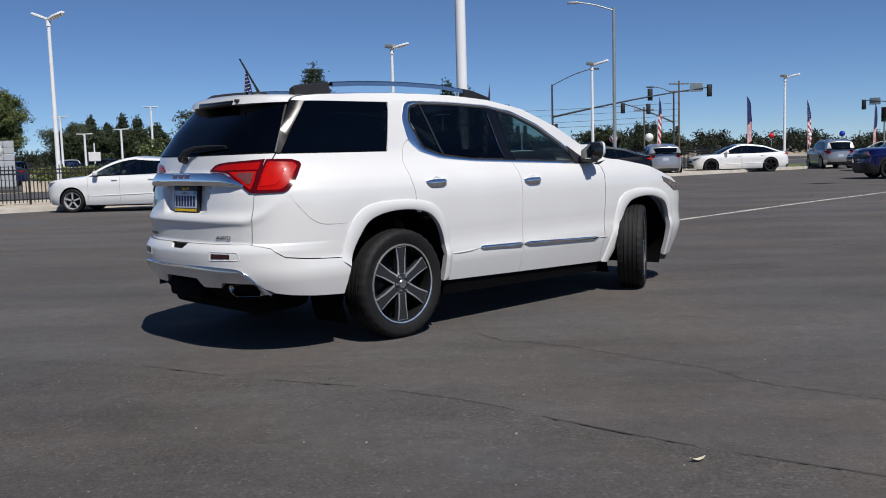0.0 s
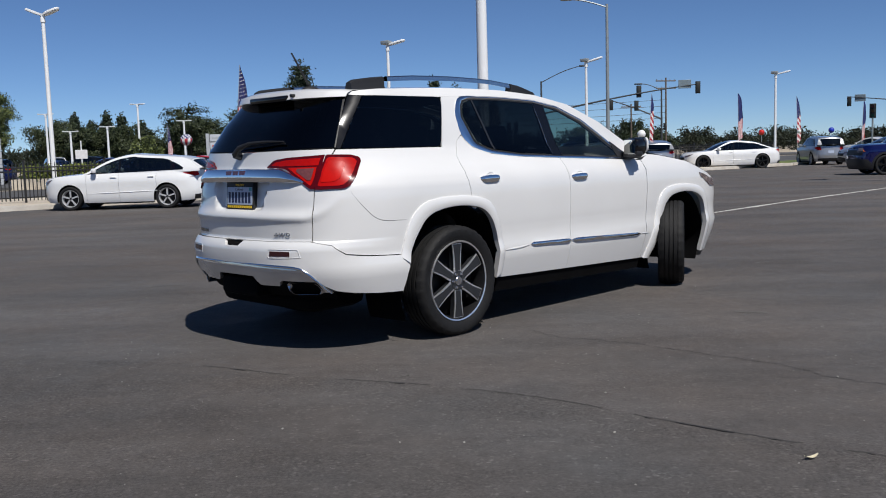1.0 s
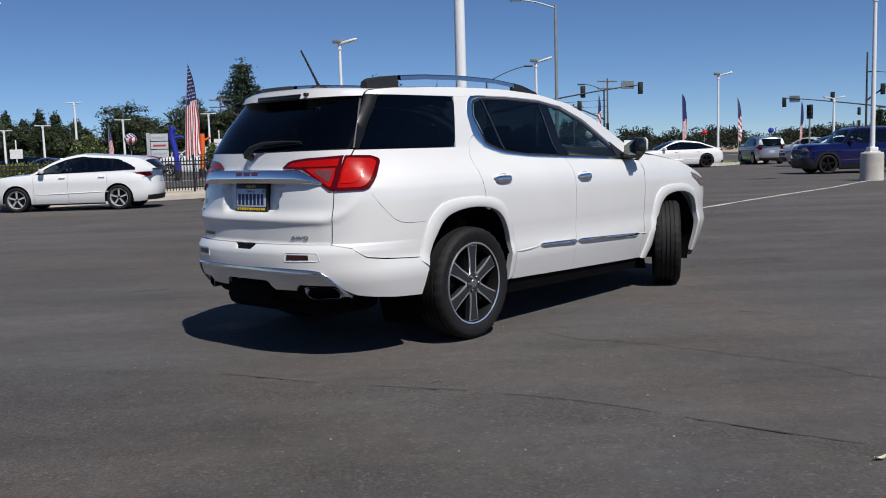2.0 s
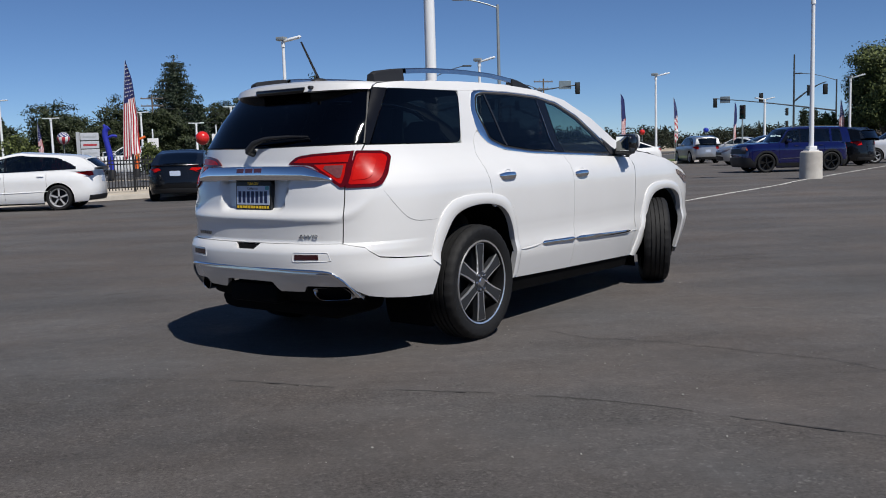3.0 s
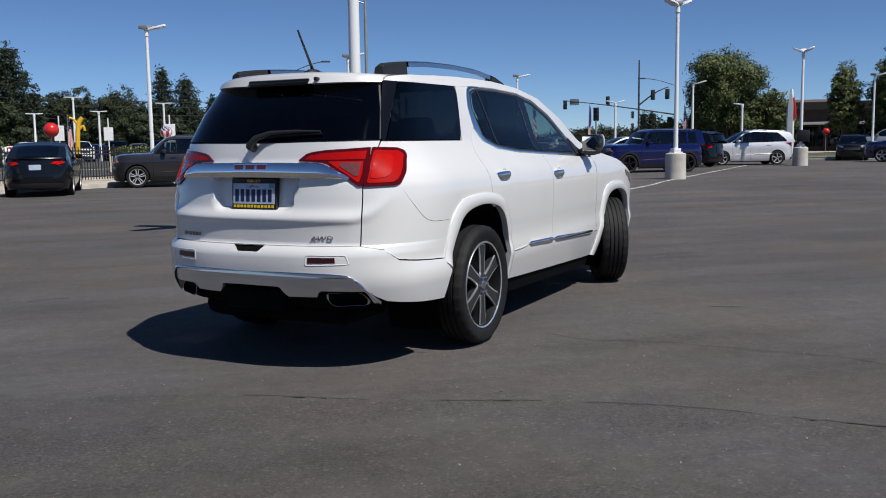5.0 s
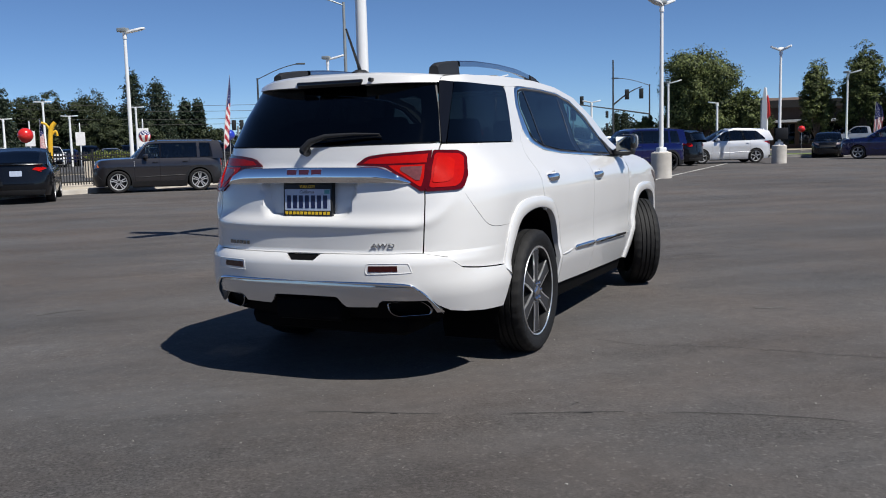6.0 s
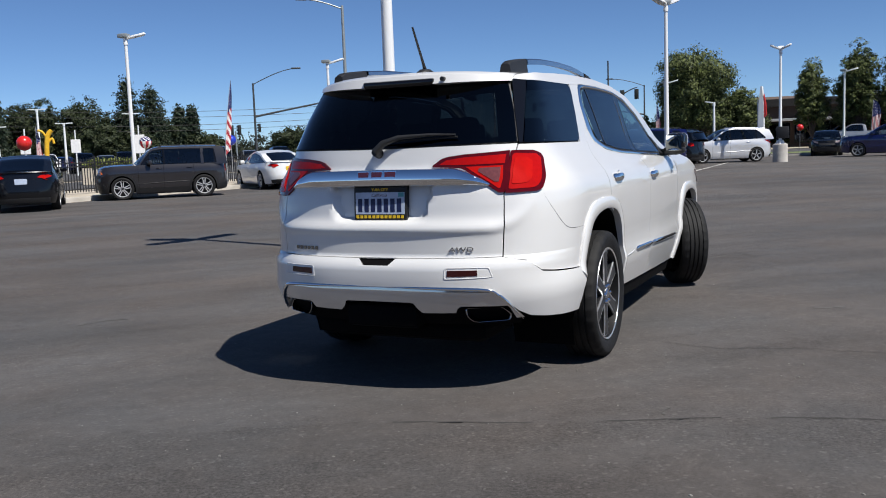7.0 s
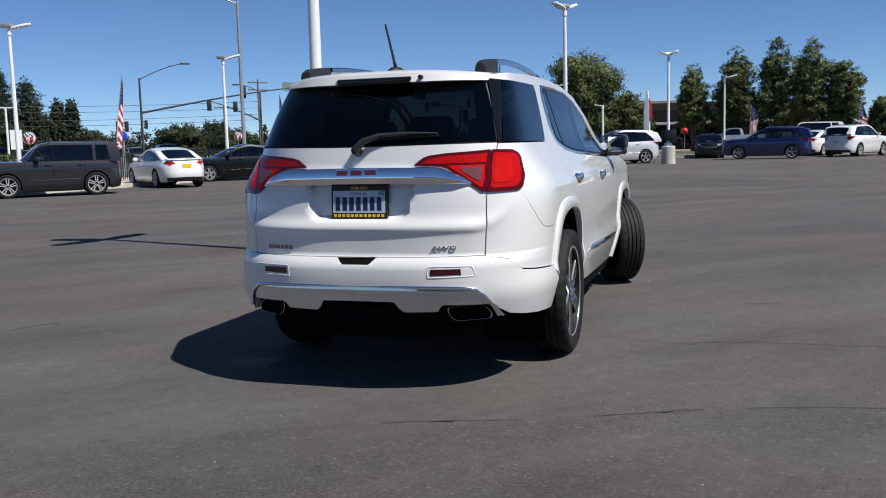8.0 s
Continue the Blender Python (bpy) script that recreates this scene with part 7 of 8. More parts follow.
feather_flag(-8.95, 36.6, 1.05, 0, 4.85, 0.68, -15, 0.30, sink=0.14)
feather_flag(0.80, 37.9, 1.15, 0, 4.05, 0.22, 0, 0.35, diagonal=True, sink=0.14)
feather_flag(15.75, 51.4, 1.45, 0, 4.1, 0.27, 10, -0.05, stars=False, sink=0.0, blunt=9, split=0.38)
feather_flag(20.75, 56.0, 1.2, 0, 4.05, 0.29, 20, -0.1, diagonal=True, blunt=5, split=0.5)
feather_flag(10.2, 48.7, 1.2, 0, 4.05, 0.20, 0, 0.12, diagonal=True, stars=False, blunt=5, split=0.62)
feather_flag(24.8, 56.3, 1.2, 0, 3.7, 0.23, 20, 0.1, stars=False, blunt=8, split=0.35)
feather_flag(40.1, 45.4, 0.75, 0, 3.2, 0.50, -40, 0.1, blunt=8)
feather_flag(46.7, 42.7, 0.8, 0, 3.2, 0.70, -40, 0.15, diagonal=True)
feather_flag(-18.3, 57.4, 0.9, 0, 3.55, 0.31, 0, 0.05, sink=0.0)
feather_flag(34.5, 60.5, 0.9, 0, 3.9, 0.37, -30, 0.1)
feather_flag(-7.9, 60.5, 0.9, 0, 3.4, 0.31, 0, 0.05, sink=0.0)

M_BALL = {"red": plain("balloon_red", (0.60, 0.02, 0.015), 0.25, coat=0.5, vary=0.05), "blue": plain("balloon_blue", (0.015, 0.04, 0.42), 0.25, coat=0.5, vary=0.05), "white": plain("balloon_white", (0.75, 0.75, 0.74), 0.3, coat=0.4, vary=0.05)}


def balloon(x, y, z, r, colour, sink=0.0):
    lab = {"red": "shiny red ball balloon on a thin pole", "blue": "shiny blue ball balloon on a thin pole", "white": "white ball balloon on a thin pole", "flag": "ball balloon with blue starred top and striped bottom"}[colour]
    b = empty("balloon", pose(x, y, sink), lab, "balloon", "ball balloons round the lot")
    z -= sink
    part("pole", tube(bmesh.new(), [(0, 0, 0), (0, 0, z - r * 0.95)], 0.012, 6), M_POLE_W, b)
    if colour != "flag":
        bm = bmesh.new()
        lathe(bm, [(0.001, -r * 1.04)] + [(r * math.sin(math.pi * k / 16), -r * math.cos(math.pi * k / 16)) for k in range(1, 16)] + [(0.001, r)], 24)
        part("ball", bm, M_BALL[colour], b, m=Matrix.Translation((0, 0, z)))
        return
    for nm, k0, k1 in (("starred_top", 9, 16), ("striped_bottom", 0, 9)):
        bm = bmesh.new()
        lathe(bm, [(max(0.001, r * math.sin(math.pi * k / 16)), -r * math.cos(math.pi * k / 16)) for k in range(k0, k1 + 1)], 24)
        ob = part(nm, bm, [M_FLAG_BLUE, M_FLAG_WHITE, M_FLAG_RED], b, m=Matrix.Translation((0, 0, z)))
        for i, p in enumerate(ob.data.polygons):
            col = i % 24
            p.material_index = (0 if (i // 24 + col) % 3 else 1) if k0 == 9 else (1 if col % 4 < 2 else 2)


balloon(-7.1, 45.2, 2.12, 0.33, "red")
balloon(-2.15, 39.4, 1.90, 0.24, "flag")
balloon(1.16, 39.2, 1.88, 0.21, "blue")
balloon(18.1, 54.6, 1.92, 0.17, "red")
balloon(22.6, 55.5, 1.94, 0.17, "blue")
balloon(20.7, 55.6, 1.92, 0.12, "white")
balloon(7.65, 47.2, 1.92, 0.21, "flag", 0.0)
balloon(9.75, 48.6, 1.95, 0.22, "white")
balloon(-13.62, 26.0, 1.78, 0.25, "white", 0.0)
balloon(-13.0, 43.4, 2.25, 0.28, "flag")
balloon(34.6, 45.2, 1.65, 0.20, "red")


def tube_dancer(x, y, pts, r, mat, arms, label):
    d = empty("air_dancer", pose(x, y, 0.12), label, "inflatable")
    part("blower", lathe(bmesh.new(), [(0.0, 0.5), (r * 1.1, 0.5), (r * 1.3, 0.4), (r * 1.3, 0.0)], 16), M_BLACK, d)
    line = curve_through([Vector(p) for p in pts], 5)
    part("body", tube(bmesh.new(), line, r, 14), mat, d)
    for a in arms:
        part("arm", tube(bmesh.new(), curve_through([Vector(p) for p in a], 4), r * 0.5, 10), mat, d)


tube_dancer(-7.4, 60.3, [(0, 0, 0.3), (0.05, 0, 1.3), (0.1, 0, 2.2), (0.2, 0, 2.7), (0.42, 0, 3.0)], 0.14, plain("yellow_nylon", (0.72, 0.42, 0.02), 0.5, vary=0.15), [[(0.15, 0, 2.5), (-0.1, 0, 2.9), (-0.35, 0, 3.0)], [(0.2, 0, 2.3), (0.42, 0, 2.5), (0.5, 0, 2.2)]], "bright yellow air dancer with raised arms")
tube_dancer(-13.6, 55.0, [(0, 0, 0.3), (-0.05, 0, 1.2), (-0.16, 0, 1.9), (-0.26, 0, 2.4), (-0.24, 0, 2.75), (-0.05, 0, 2.95)], 0.16, plain("blue_nylon", (0.02, 0.03, 0.35), 0.5, vary=0.15), [[(-0.24, 0, 2.3), (0.12, 0, 2.45), (0.40, 0, 2.42)], [(-0.2, 0, 2.85), (-0.32, 0, 3.1)]], "blue air dancer swaying beside the flag")
tube_dancer(-12.6, 57.0, [(0, 0, 0.3), (0.05, 0, 1.2), (0.1, 0, 2.0), (0.1, 0, 2.65)], 0.15, plain("orange_nylon", (0.75, 0.14, 0.02), 0.5, vary=0.15), [[(0.0, 0, 2.2), (-0.5, 0, 2.4)], [(0.1, 0, 2.2), (0.6, 0, 2.4)]], "orange air dancer with outstretched arms")

# ---- signs, walls and buildings ----
M_BROWN = plain("brown_brick_wall", (0.045, 0.029, 0.024), 0.85, vary=0.25, scale=1.5, bump=0.3, bscale=25)
M_TAN = plain("tan_stucco", (0.42, 0.35, 0.27), 0.9, vary=0.15, scale=2, bump=0.3)
M_SHOPGLASS = glass_material("shop_glass", (0.5, 0.62, 0.62), 0.15)
M_GREYPANEL = plain("grey_sign_panel", (0.40, 0.42, 0.44), 0.5, vary=0.12)
M_CHARCOAL = plain("charcoal_fascia", (0.014, 0.013, 0.013), 0.7, vary=0.2)
M_TEXTBAR = plain("sign_red_bar", (0.40, 0.04, 0.05), 0.5)

b = empty("showroom", pose(60.5, 75.0, 0, 0, 0, -41), "low brown showroom with a dark flat roof and large windows", "building")
part("wall", box(bmesh.new(), -9, 12, 0, 9, -0.1, 4.2, 0.02, 1), M_BROWN, b)
part("roof", box(bmesh.new(), -9.4, 12.4, -0.5, 9.4, 4.0, 4.75, 0.03, 1), M_CHARCOAL, b)
part("canopy", box(bmesh.new(), -8.0, 11, -1.2, 0.1, 2.55, 2.80, 0.02, 1), M_GREYPANEL, b)
for k in range(7):
    x = -5.6 + k * 2.35
    wdw = part("window", box(bmesh.new(), x, x + 2.0, -0.06, 0.0, 0.35, 2.45, 0.01, 1), M_CHARCOAL, b)
    part("pane", box(bmesh.new(), x + 0.06, x + 0.97, -0.085, -0.065, 0.42, 2.38), M_SHOPGLASS, wdw, smooth=False)
    part("pane", box(bmesh.new(), x + 1.03, x + 1.94, -0.085, -0.065, 0.42, 2.38), M_SHOPGLASS, wdw, smooth=False)
part("door", box(bmesh.new(), -8.3, -6.3, -0.05, 0.0, 0.0, 2.5, 0.01, 1), M_TAN, b)
b = empty("house", pose(56.0, 80.5, 0, 0, 0, -35), "tan stucco house behind the broad tree", "building")
part("wall", box(bmesh.new(), -5, 6, 0, 7, 0, 3.4, 0.02, 1), M_TAN, b)
bm = bmesh.new()
prism(bm, [(-0.6, 3.3), (7.6, 3.3), (3.5, 5.2)], -5.6, 6.6, lambda u, v, d: (d, u, v))
part("roof", bm, plain("brown_shingle", (0.12, 0.085, 0.07), 0.9, vary=0.3), b, smooth=False)
for k in range(3):
    part("window", box(bmesh.new(), -3.8 + 3.2 * k, -2.4 + 3.2 * k, -0.05, 0.02, 1.0, 2.3, 0.02, 1), M_CHARCOAL, b)

s = empty("pylon_sign", pose(41.8, 57.7, 0, 0, 0, -50) @ Matrix.Diagonal((0.72, 1, 1, 1)), "tall white curved pylon sign with a red blade", "sign")
bm = bmesh.new()
prism(bm, rounded([(-0.34, 0), (0.24, 0), (0.22, 3.6), (0.05, 4.85, 0.2), (-0.10, 4.85, 0.2), (-0.28, 3.6)], 0.05), -0.22, 0.22, lambda u, v, d: (u, d, v))
part("white_body", bm, M_WHITE_METAL, s)
bm = bmesh.new()
prism(bm, rounded([(0.24, 2.55), (0.48, 2.75), (0.40, 3.6), (0.22, 4.3)], 0.05), -0.16, 0.16, lambda u, v, d: (u, d, v))
part("red_blade", bm, plain("sign_red", (0.50, 0.03, 0.03), 0.35), s)
part("left_fin", box(bmesh.new(), -0.44, -0.34, -0.15, 0.15, 0, 3.9, 0.03, 2), M_GREYPANEL, s)

s = empty("roadside_sign", pose(-20.4, 77.7, 0.12, 0, 0, 14) @ Matrix.Diagonal((0.72, 0.8, 0.86, 1)), "grey roadside sign with pale panels", "sign")
part("post", box(bmesh.new(), -1.35, -0.95, -0.25, 0.25, 0, 3.9, 0.02, 1), M_GREYPANEL, s)
for k in range(3):
    pn = part("panel", box(bmesh.new(), -0.9, 1.05, -0.2, 0.2, 1.55 + 0.78 * k, 2.25 + 0.78 * k, 0.02, 1), plain("sign_pale_panel", (0.48, 0.50, 0.53), 0.5), s)
    part("text_bar", box(bmesh.new(), -0.65, 0.8, -0.215, -0.2, 1.80 + 0.78 * k, 1.98 + 0.78 * k), M_TEXTBAR if k == 1 else M_GREYPANEL, pn, smooth=False)
part("base", box(bmesh.new(), -1.0, 1.1, -0.25, 0.25, 0, 1.5, 0.02, 1), M_GREYPANEL, s)
for x, y, w2, z0, z1 in ((-9.6, 72.2, 0.34, 1.9, 3.2), (-6.4, 75.0, 0.34, 1.9, 3.1), (-1.9, 74.0, 0.40, 1.7, 3.3), (-29.0, 70.0, 0.45, 1.7, 2.6), (-14.4, 72.5, 0.40, 1.9, 3.0)):
    s = empty("banner_sign", pose(x, y, 0.12, 0, 0, 8), "small white banner sign on a pole", "sign", "banner signs across the street")
    part("pole", tube(bmesh.new(), [(0, 0, 0), (0, 0, z1 + 0.3)], 0.05, 8), M_WHITE_METAL, s)
    part("banner", box(bmesh.new(), -w2, w2, -0.06, -0.02, z0 - 0.2, z1 - 0.4, 0.01, 1), M_FLAG_WHITE, s)
w = empty("block_wall", pose(-28.0, 54.2, 0.12, 0, 0, 30), "grey concrete block pillar wall", "wall")
for k in range(7):
    for j in range(2):
        part("block", box(bmesh.new(), -0.6 + j * 0.6 + 0.005, j * 0.6 - 0.005, -0.25, 0.25, k * 0.4 + 0.01, k * 0.4 + 0.39, 0.02, 1), M_GREYPANEL, w)

# ---- plants ----
M_BARK = plain("bark", (0.10, 0.075, 0.055), 0.9, vary=0.35, scale=5, bump=0.5, bscale=20)
M_LEAF = leaf_material("broad_leaf", (0.010, 0.020, 0.006), (0.155, 0.185, 0.055))
M_LEAF_DARK = leaf_material("oak_leaf", (0.011, 0.020, 0.007), (0.046, 0.058, 0.022))
M_NEEDLE = leaf_material("needle", (0.012, 0.024, 0.014), (0.042, 0.058, 0.032))
M_FARWOOD = leaf_material("distant_foliage", (0.007, 0.012, 0.007), (0.028, 0.036, 0.018))
M_HEDGE = leaf_material("hedge_leaf", (0.06, 0.09, 0.015), (0.20, 0.22, 0.05))


def leaf_cloud(name, centres, spread, size, per, mat, parent, seed, kind="", droop=0.0, facing=None):
    """Many small leaf blades in clumps round the given centres, turned roughly the way that each clump faces."""
    r = np.random.RandomState(seed)
    c = np.repeat(np.asarray(centres, float), per, axis=0)
    n = len(c)
    c = c + r.normal(0, 1, (n, 3)) * np.asarray(spread)
    a = r.normal(0, 1, (n, 3))
    a[:, 2] -= droop
    a /= np.linalg.norm(a, axis=1, keepdims=True)
    if facing is not None:
        f = np.repeat(np.asarray(facing, float), per, axis=0) + r.normal(0, 0.42, (n, 3))
        f /= np.linalg.norm(f, axis=1, keepdims=True)
        a = np.cross(f, r.normal(0, 1, (n, 3)))
        a /= np.linalg.norm(a, axis=1, keepdims=True)
        b = np.cross(f, a)
    else:
        b = np.cross(a, r.normal(0, 1, (n, 3)))
    b /= np.linalg.norm(b, axis=1, keepdims=True)
    s = size * r.uniform(0.6, 1.35, (n, 1))
    quad = np.stack([c - a * s, c - b * s * 0.45, c + a * s, c + b * s * 0.45], axis=1).reshape(-1, 3)
    me = bpy.data.meshes.new(name)
    me.from_pydata(quad.tolist(), [], np.arange(n * 4).reshape(-1, 4).tolist())
    me.materials.append(mat)
    ob = new(name, me)
    ob.parent = parent
    if kind:
        tagged(ob, kind=kind)
    return ob


def broad_tree(x, y, h, w, seed, mat, label, clear=0.22, n=230, size=0.20, z0=0.0, per=13):
    r = random.Random(seed)
    t = empty("tree", pose(x, y, z0), label, "tree")
    bm = bmesh.new()
    th = h * clear
    tube(bm, [(0, 0, 0), (0.05, 0, th * 0.6), (0.0, 0.05, th * 1.2), (0.1, 0, h * 0.6)], [w * 0.045 + 0.05, w * 0.035 + 0.04, w * 0.03, w * 0.012], 9)
    blobs = []
    for k in range(13):
        a = 2 * math.pi * k * 0.382 + r.uniform(-0.3, 0.3)
        rad = w * r.uniform(0.14, 0.31)
        zc = th + (h - th) * (0.18 + 0.55 * k / 12 + r.uniform(-0.04, 0.06))
        q = (rad * math.cos(a), rad * math.sin(a), zc)
        blobs.append((q, w * r.uniform(0.15, 0.24), (h - th) * r.uniform(0.12, 0.18)))
        tube(bm, [(0, 0, th * r.uniform(0.7, 1.2)), (q[0] * 0.5, q[1] * 0.5, (th + zc) / 2), q], [w * 0.018, w * 0.012, w * 0.005], 6)
    blobs.append(((0, 0, th + (h - th) * 0.80), w * 0.22, (h - th) * 0.19))
    blobs.append(((0, 0, th + (h - th) * 0.50), w * 0.30, (h - th) * 0.28))
    part("trunk", bm, M_BARK, t)
    cs, way = [], []
    for k in range(int(n * 1.5)):
        (bx, by, bz), br, bh = r.choice(blobs)
        d = Vector((r.gauss(0, 1), r.gauss(0, 1), r.gauss(0, 1))).normalized() * r.uniform(0.55, 1.05)
        cs.append((bx + d.x * br, by + d.y * br, bz + d.z * bh))
        way.append((d.x, d.y, d.z + 0.25))
    leaf_cloud("crown", cs, (0.15 * w / 5, 0.15 * w / 5, 0.11 * w / 5), size * 0.66, int(per * 1.7), mat, t, seed, facing=way)
    return t


def conifer(x, y, h, w, seed, label, n=240, z0=0.0, size=0.26, shape=0.85, per=14, gap=0.7):
    r = random.Random(seed)
    t = empty("conifer", pose(x, y, z0), label, "tree")
    bm = bmesh.new()
    tube(bm, [(0, 0, 0), (0, 0, h * 0.6), (0, 0, h)], [w * 0.05 + 0.05, w * 0.03, 0.02], 8)
    cs = []
    layers = max(6, int(h * 1.3 / gap))
    for k in range(layers):
        f = k / layers
        z = h * (0.10 + 0.88 * f)
        rad = w / 2 * (1 - f) ** shape * r.uniform(0.62, 1.12)
        arms = 7
        for j in range(arms):
            a = 2 * math.pi * (j + r.random() * 0.7) / arms
            L = rad * r.uniform(0.65, 1.1)
            tube(bm, [(0, 0, z), (L * math.cos(a) * 0.9, L * math.sin(a) * 0.9, z - 0.12 * L)], [0.05, 0.012], 5, False)
            for q in range(max(2, int(L * 3))):
                s = (q + 1) / max(2, int(L * 3))
                cs.append((L * s * math.cos(a), L * s * math.sin(a), z - 0.15 * L * s + 0.05))
    cs.append((0, 0, h))
    part("trunk", bm, M_BARK, t)
    leaf_cloud("crown", cs, (0.24, 0.24, 0.15), size * 0.55, int(per * 1.8), M_NEEDLE, t, seed, droop=0.4)
    return t


broad_tree(42.9, 67.3, 8.8, 8.4, 1, M_LEAF, "large broad green tree with a dense crown", 0.08, 1500, 0.16, per=18)
broad_tree(39.3, 70.0, 3.3, 2.4, 2, M_LEAF, "small green street tree", 0.12, 260, 0.15, per=16)
broad_tree(46.0, 65.2, 5.4, 4.2, 3, M_LEAF, "medium green street tree", 0.10, 320, 0.15, per=16)
broad_tree(48.6, 69.3, 5.6, 3.6, 4, M_LEAF, "medium green street tree", 0.10, 300, 0.15, per=16)
for i, (x, y, h, w2) in enumerate(((52.9, 65.2, 7.8, 3.9), (55.6, 62.6, 9.1, 4.4), (58.0, 60.3, 9.7, 4.6), (59.9, 58.3, 9.4, 4.4), (61.7, 56.3, 7.7, 4.0), (56.9, 64.5, 7.5, 4.0), (64.0, 54.0, 4.4, 4.0), (67.5, 50.0, 4.6, 4.4))):
    broad_tree(x, y, h, w2, 10 + i, M_LEAF, "tall green street tree with an open crown", 0.10, 560, 0.15, per=16)
broad_tree(-31.0, 58.6, 6.7, 5.4, 30, M_LEAF, "round green tree beyond the fence", 0.34, 950, 0.11, per=26)
oaks = ((-24.2, 108, 8.4, 8), (-21, 110, 7.0, 7), (-14.4, 110, 7.6, 7), (-11.2, 110, 8.3, 6), (-7.0, 110.5, 8.2, 8), (-2.5, 112, 7.2, 7), (1.0, 112, 6.4, 6), (-28.1, 97, 7.3, 9), (-33.5, 95, 5.2, 8), (-24.3, 98, 5.0, 6), (-17.5, 99.5, 6.4, 7), (-38.5, 96, 5.5, 8), (-43, 100, 6.0, 9), (6.2, 111, 4.0, 6), (16.4, 109.6, 4.3, 7), (24.5, 118, 3.6, 8), (-5, 104, 5.0, 6), (-10, 103, 5.0, 6), (-1.5, 106, 4.6, 6))
for i, (x, y, h, w2) in enumerate(oaks):
    broad_tree(x, y, h, w2, 50 + i, M_LEAF_DARK, "dark green spreading oak across the street", 0.04, 420, 0.20, 0.0, 20)
conifer(-18.0, 107.5, 12.4, 9.6, 80, "tall dark layered cedar across the street", size=0.24, shape=0.52, per=22, gap=0.80)
conifer(-2.4, 110.0, 10.2, 5.0, 81, "tall dark conifer across the street", shape=0.6)
conifer(0.1, 109.5, 9.2, 5.5, 82, "dark spiky conifer across the street", shape=0.45)
conifer(-14.5, 99.0, 7.0, 3.2, 83, "slim dark conifer across the street")
for i, (x, y, h, w2) in enumerate(((3.2, 111, 7.0, 3.0), (4.6, 111, 7.0, 3.0), (-60, 137, 7.7, 5), (-57.7, 138, 8.7, 5.5), (-53.5, 140, 9.0, 6), (-51.4, 140.5, 8.6, 4.5), (-55.5, 139, 7.6, 3.5), (-48.5, 141, 7.5, 4.5))):
    conifer(x, y, h, w2, 90 + i, "dark pointed conifer in the distance", size=0.36)
for i, (x, y) in enumerate(((27.2, 148), (28.4, 148), (29.6, 147.6), (70.0, 130.0), (71.2, 129.4))):
    conifer(x, y, 5.6, 1.2, 110 + i, "slim dark cypress in the distance", size=0.3, shape=0.3)
# far woods along the horizon
r = random.Random(77)
cs = []
for k in range(470):
    a = radians(2 + 148 * (k + r.random()) / 470)
    d = r.uniform(165, 225)
    top = max(1.8, 3.6 + 2.2 * noise.noise(Vector((math.degrees(a) * 0.3, 1.7, 0))) + r.uniform(-0.9, 1.3) + (r.uniform(0.8, 2.2) if r.random() < 0.12 else 0.0))
    wide = r.uniform(1.2, 2.6)
    for q in range(34):
        g = Vector((r.gauss(0, 1), r.gauss(0, 1), r.gauss(0, 1))).normalized() * r.uniform(0.4, 1.0)
        cs.append((d * math.cos(a) + g.x * wide, d * math.sin(a) + g.y * wide, top * 0.47 + g.z * top * 0.48))
fw = leaf_cloud("far_woods", cs, (0.55, 0.55, 0.32), 0.27, 18, M_FARWOOD, None, 5)
tagged(fw, "dark green woods along the distant horizon", "woods", kind="stuff")
# hedges and bushes in front of the far lot
r = random.Random(78)
for x0, x1, y0, y1, foot, top in ((-22.6, -18.6, 47.0, 48.6, 0.55, 1.22), (-4.7, -2.6, 52.6, 52.9, 0.85, 1.24)):
    bank = prism(bmesh.new(), [(x0 - 0.4, y0 - 0.7), (x1 + 0.4, y1 - 0.7), (x1 + 0.4, y1 + 0.7), (x0 - 0.4, y0 + 0.7)], 0.0, foot, lambda u, v, d: (u, v, d))
    tagged(part("planter_bank", bank, M_STRIP, smooth=False), "pale raised planting bank under the hedge", "planter", kind="structure")
    cs = []
    for k in range(420):
        f = r.random()
        cs.append((x0 + (x1 - x0) * f, y0 + (y1 - y0) * f + r.uniform(-0.5, 0.5), r.uniform(foot, top - 0.08)))
    tagged(leaf_cloud("hedge", cs, (0.14, 0.14, 0.08), 0.09, 14, M_HEDGE, None, 9), "low clipped yellow-green hedge across the street", "hedge", kind="stuff")
for x, y, h, wide in ((-15.7, 45.9, 2.6, 1.7), (-10.4, 49.7, 2.1, 1.2)):
    b = empty("bush", pose(x, y, 0), "rounded green bush across the street", "bush")
    part("stem", tube(bmesh.new(), [(0, 0, 0), (0.05, 0, h * 0.5)], [0.06, 0.03], 6), M_BARK, b)
    cs = []
    for k in range(170):
        g = Vector((r.gauss(0, 1), r.gauss(0, 1), r.gauss(0, 1))).normalized() * r.uniform(0.35, 1.0)
        cs.append((g.x * wide / 2, g.y * wide / 2, h * 0.55 + g.z * h * 0.42))
    leaf_cloud("foliage", cs, (0.10, 0.10, 0.08), 0.08, 16, M_LEAF, b, 12)
cs = [(27.5 + r.uniform(-1.6, 2.6) * 0.9, 53.5 + r.uniform(-0.8, 0.8), r.uniform(0.15, 0.45)) for k in range(90)] + [(33.5 + r.uniform(-1.0, 1.0), 48.6 + r.uniform(-0.8, 0.8), r.uniform(0.15, 0.5)) for k in range(90)]
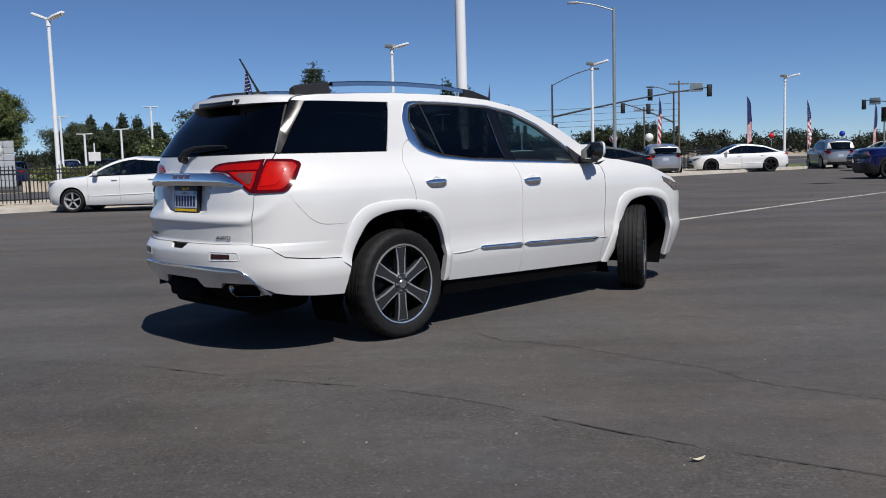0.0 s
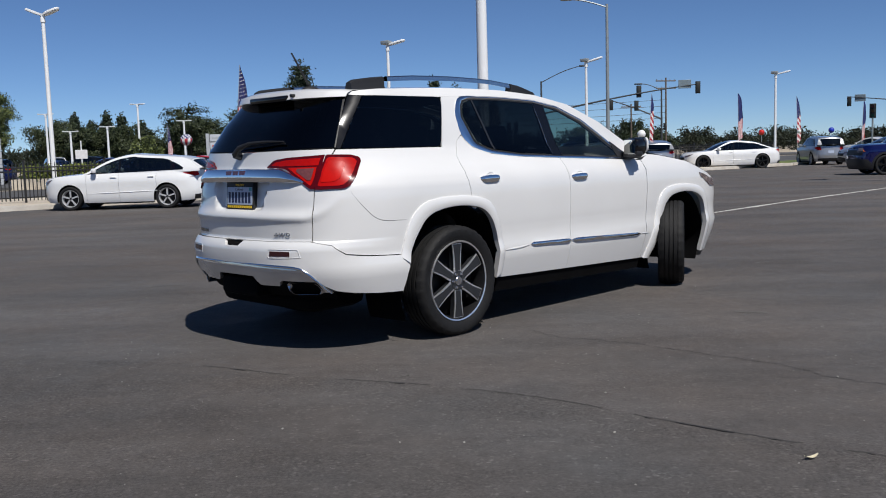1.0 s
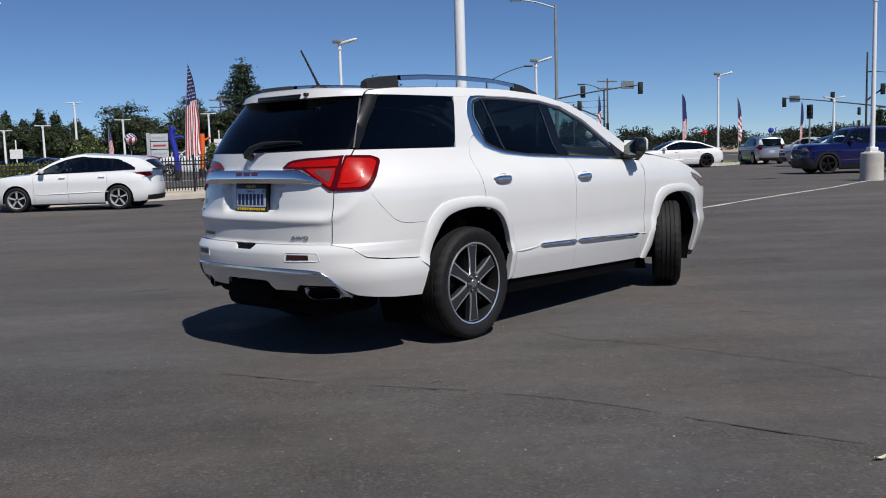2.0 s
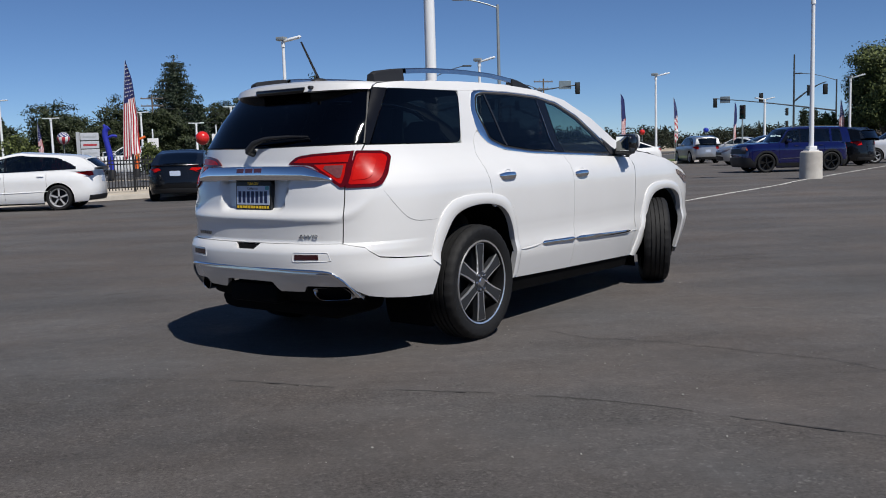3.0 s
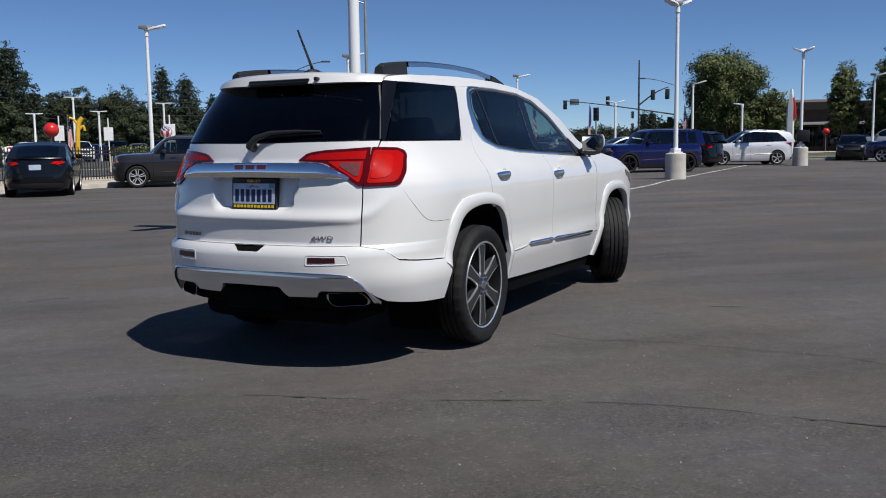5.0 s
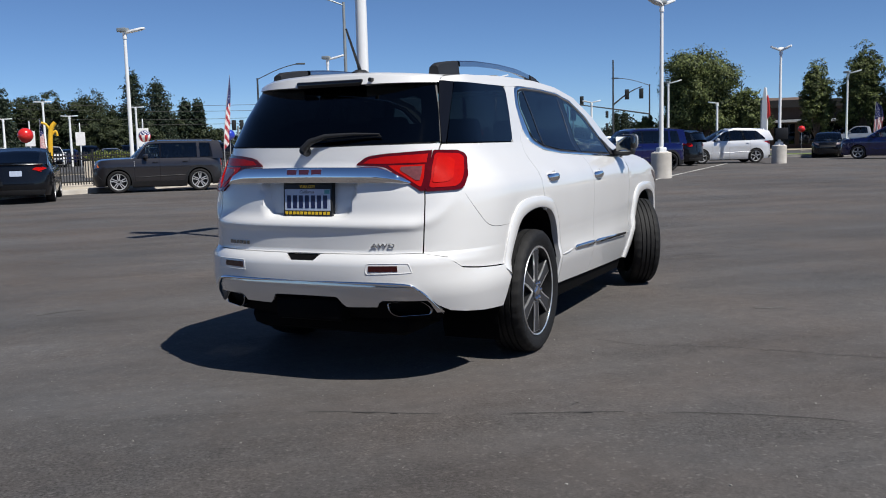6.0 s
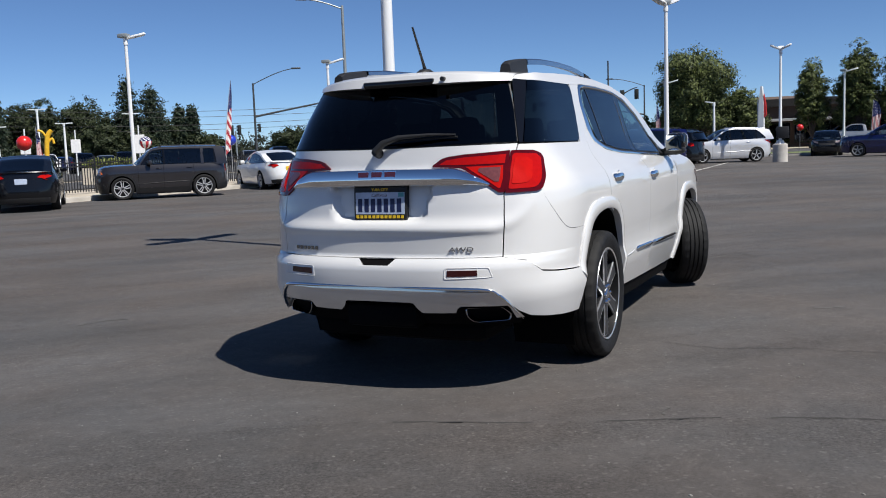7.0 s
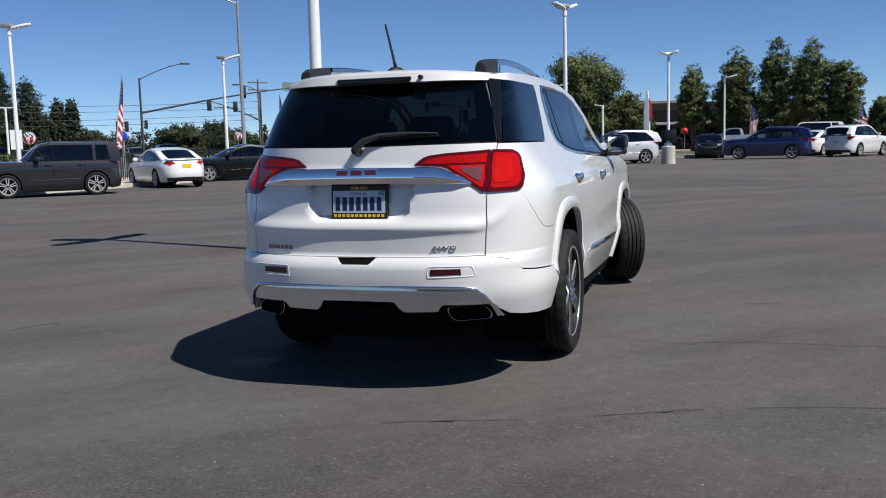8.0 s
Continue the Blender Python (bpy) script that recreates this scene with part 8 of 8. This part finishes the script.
tagged(leaf_cloud("low_shrubs", cs, (0.15, 0.15, 0.08), 0.10, 9, M_HEDGE, None, 10), "low yellow-green shrubs in the grass strip", "shrub", kind="stuff")

# ---- cars in the far lot ----
def far_row(ob, spots):
    for x, y, yaw in spots:
        copy_thing(ob, pose(x, y, ZF, 0, 0, yaw))


FG = "cars in the lot across the street"
ZF = 0.12
a = parked_car("suv", "white SUV in the lot across the street", pose(-13.6, 85, ZF, 0, 0, -75), P_WHITE, 2.7, 0.95, 0.95, 1.86, 1.70, "suv", 0.35, STY_ALLOY, group=FG, rails=True)
far_row(a, [(-9.4, 84.4, -78), (-35.4, 79.6, -60), (-19.5, 80.4, -70), (-43.0, 74.0, -120)])
a = parked_car("suv", "black SUV in the lot across the street", pose(-16.4, 84.2, ZF, 0, 0, -75), P_BLACK, 2.7, 0.95, 0.95, 1.86, 1.72, "suv", 0.35, STY_ALLOY, group=FG)
far_row(a, [(-6.6, 86.8, -78), (-31.4, 78.4, 175), (-38.7, 76.3, 170), (-3.2, 87.6, -80), (5.2, 88.8, -85), (-25.5, 79.2, -60), (-46.5, 72.5, 170), (11.0, 90.0, -88), (0.9, 88.6, 95)])
a = parked_car("sedan", "silver sedan in the lot across the street", pose(-11.4, 85.4, ZF, 0, 0, -76), P_SILVER, 2.75, 1.0, 0.95, 1.82, 1.46, "sedan", 0.33, STY_ALLOY, group=FG)
far_row(a, [(-4.8, 87.4, -80), (-27.9, 79.0, 200), (-0.9, 88.2, -82), (-22.4, 80.0, 120), (8.0, 89.4, -85)])
a = parked_car("sedan", "dark blue sedan in the lot across the street", pose(-22.5, 61.5, ZF, 0, 0, 196), P_NAVY, 2.75, 1.0, 0.95, 1.82, 1.46, "sedan", 0.33, STY_ALLOY, group=FG)
far_row(a, [(-29.0, 57.0, 188), (-33.6, 77.6, 150), (-8.0, 86.2, 100), (2.9, 88.9, 92)])
parked_car("sedan", "red sedan in the lot across the street", pose(-18.6, 70.0, ZF, 0, 0, 178), P_RED, 2.75, 1.0, 0.95, 1.82, 1.48, "sedan", 0.33, STY_ALLOY, group=FG)
parked_car("pickup_truck", "long white pickup truck across the street", pose(-12.5, 64.5, ZF, 0, 0, 176), P_WHITE, 3.7, 1.2, 1.0, 2.0, 1.92, "pickup", 0.40, STY_ALLOY, group=FG)
parked_car("pickup_truck", "bright blue pickup truck across the side street", pose(58.6, 64.8, 0.0, 0, 0, 140), P_TURQ, 3.6, 1.2, 0.95, 2.0, 1.9, "pickup", 0.40, STY_ALLOY)
parked_car("pickup_truck", "grey pickup truck across the side street", pose(56.0, 60.9, 0.0, 0, 0, 142), P_SILVER, 3.6, 1.2, 0.95, 2.0, 1.9, "pickup", 0.40, STY_ALLOY)
parked_car("van", "white delivery van beyond the curb", pose(54.9, 52.0, 0.0, 0, 0, 140), P_WHITE, 3.2, 0.95, 0.85, 1.95, 2.15, "suv", 0.36, STY_ALLOY, square=True)
parked_car("sedan", "white sedan passing beyond the grass strip", pose(31.0, 66.0, 0.0, 0, 0, 120), P_WHITE, 2.75, 1.0, 0.95, 1.82, 1.46, "sedan", 0.33, STY_ALLOY)
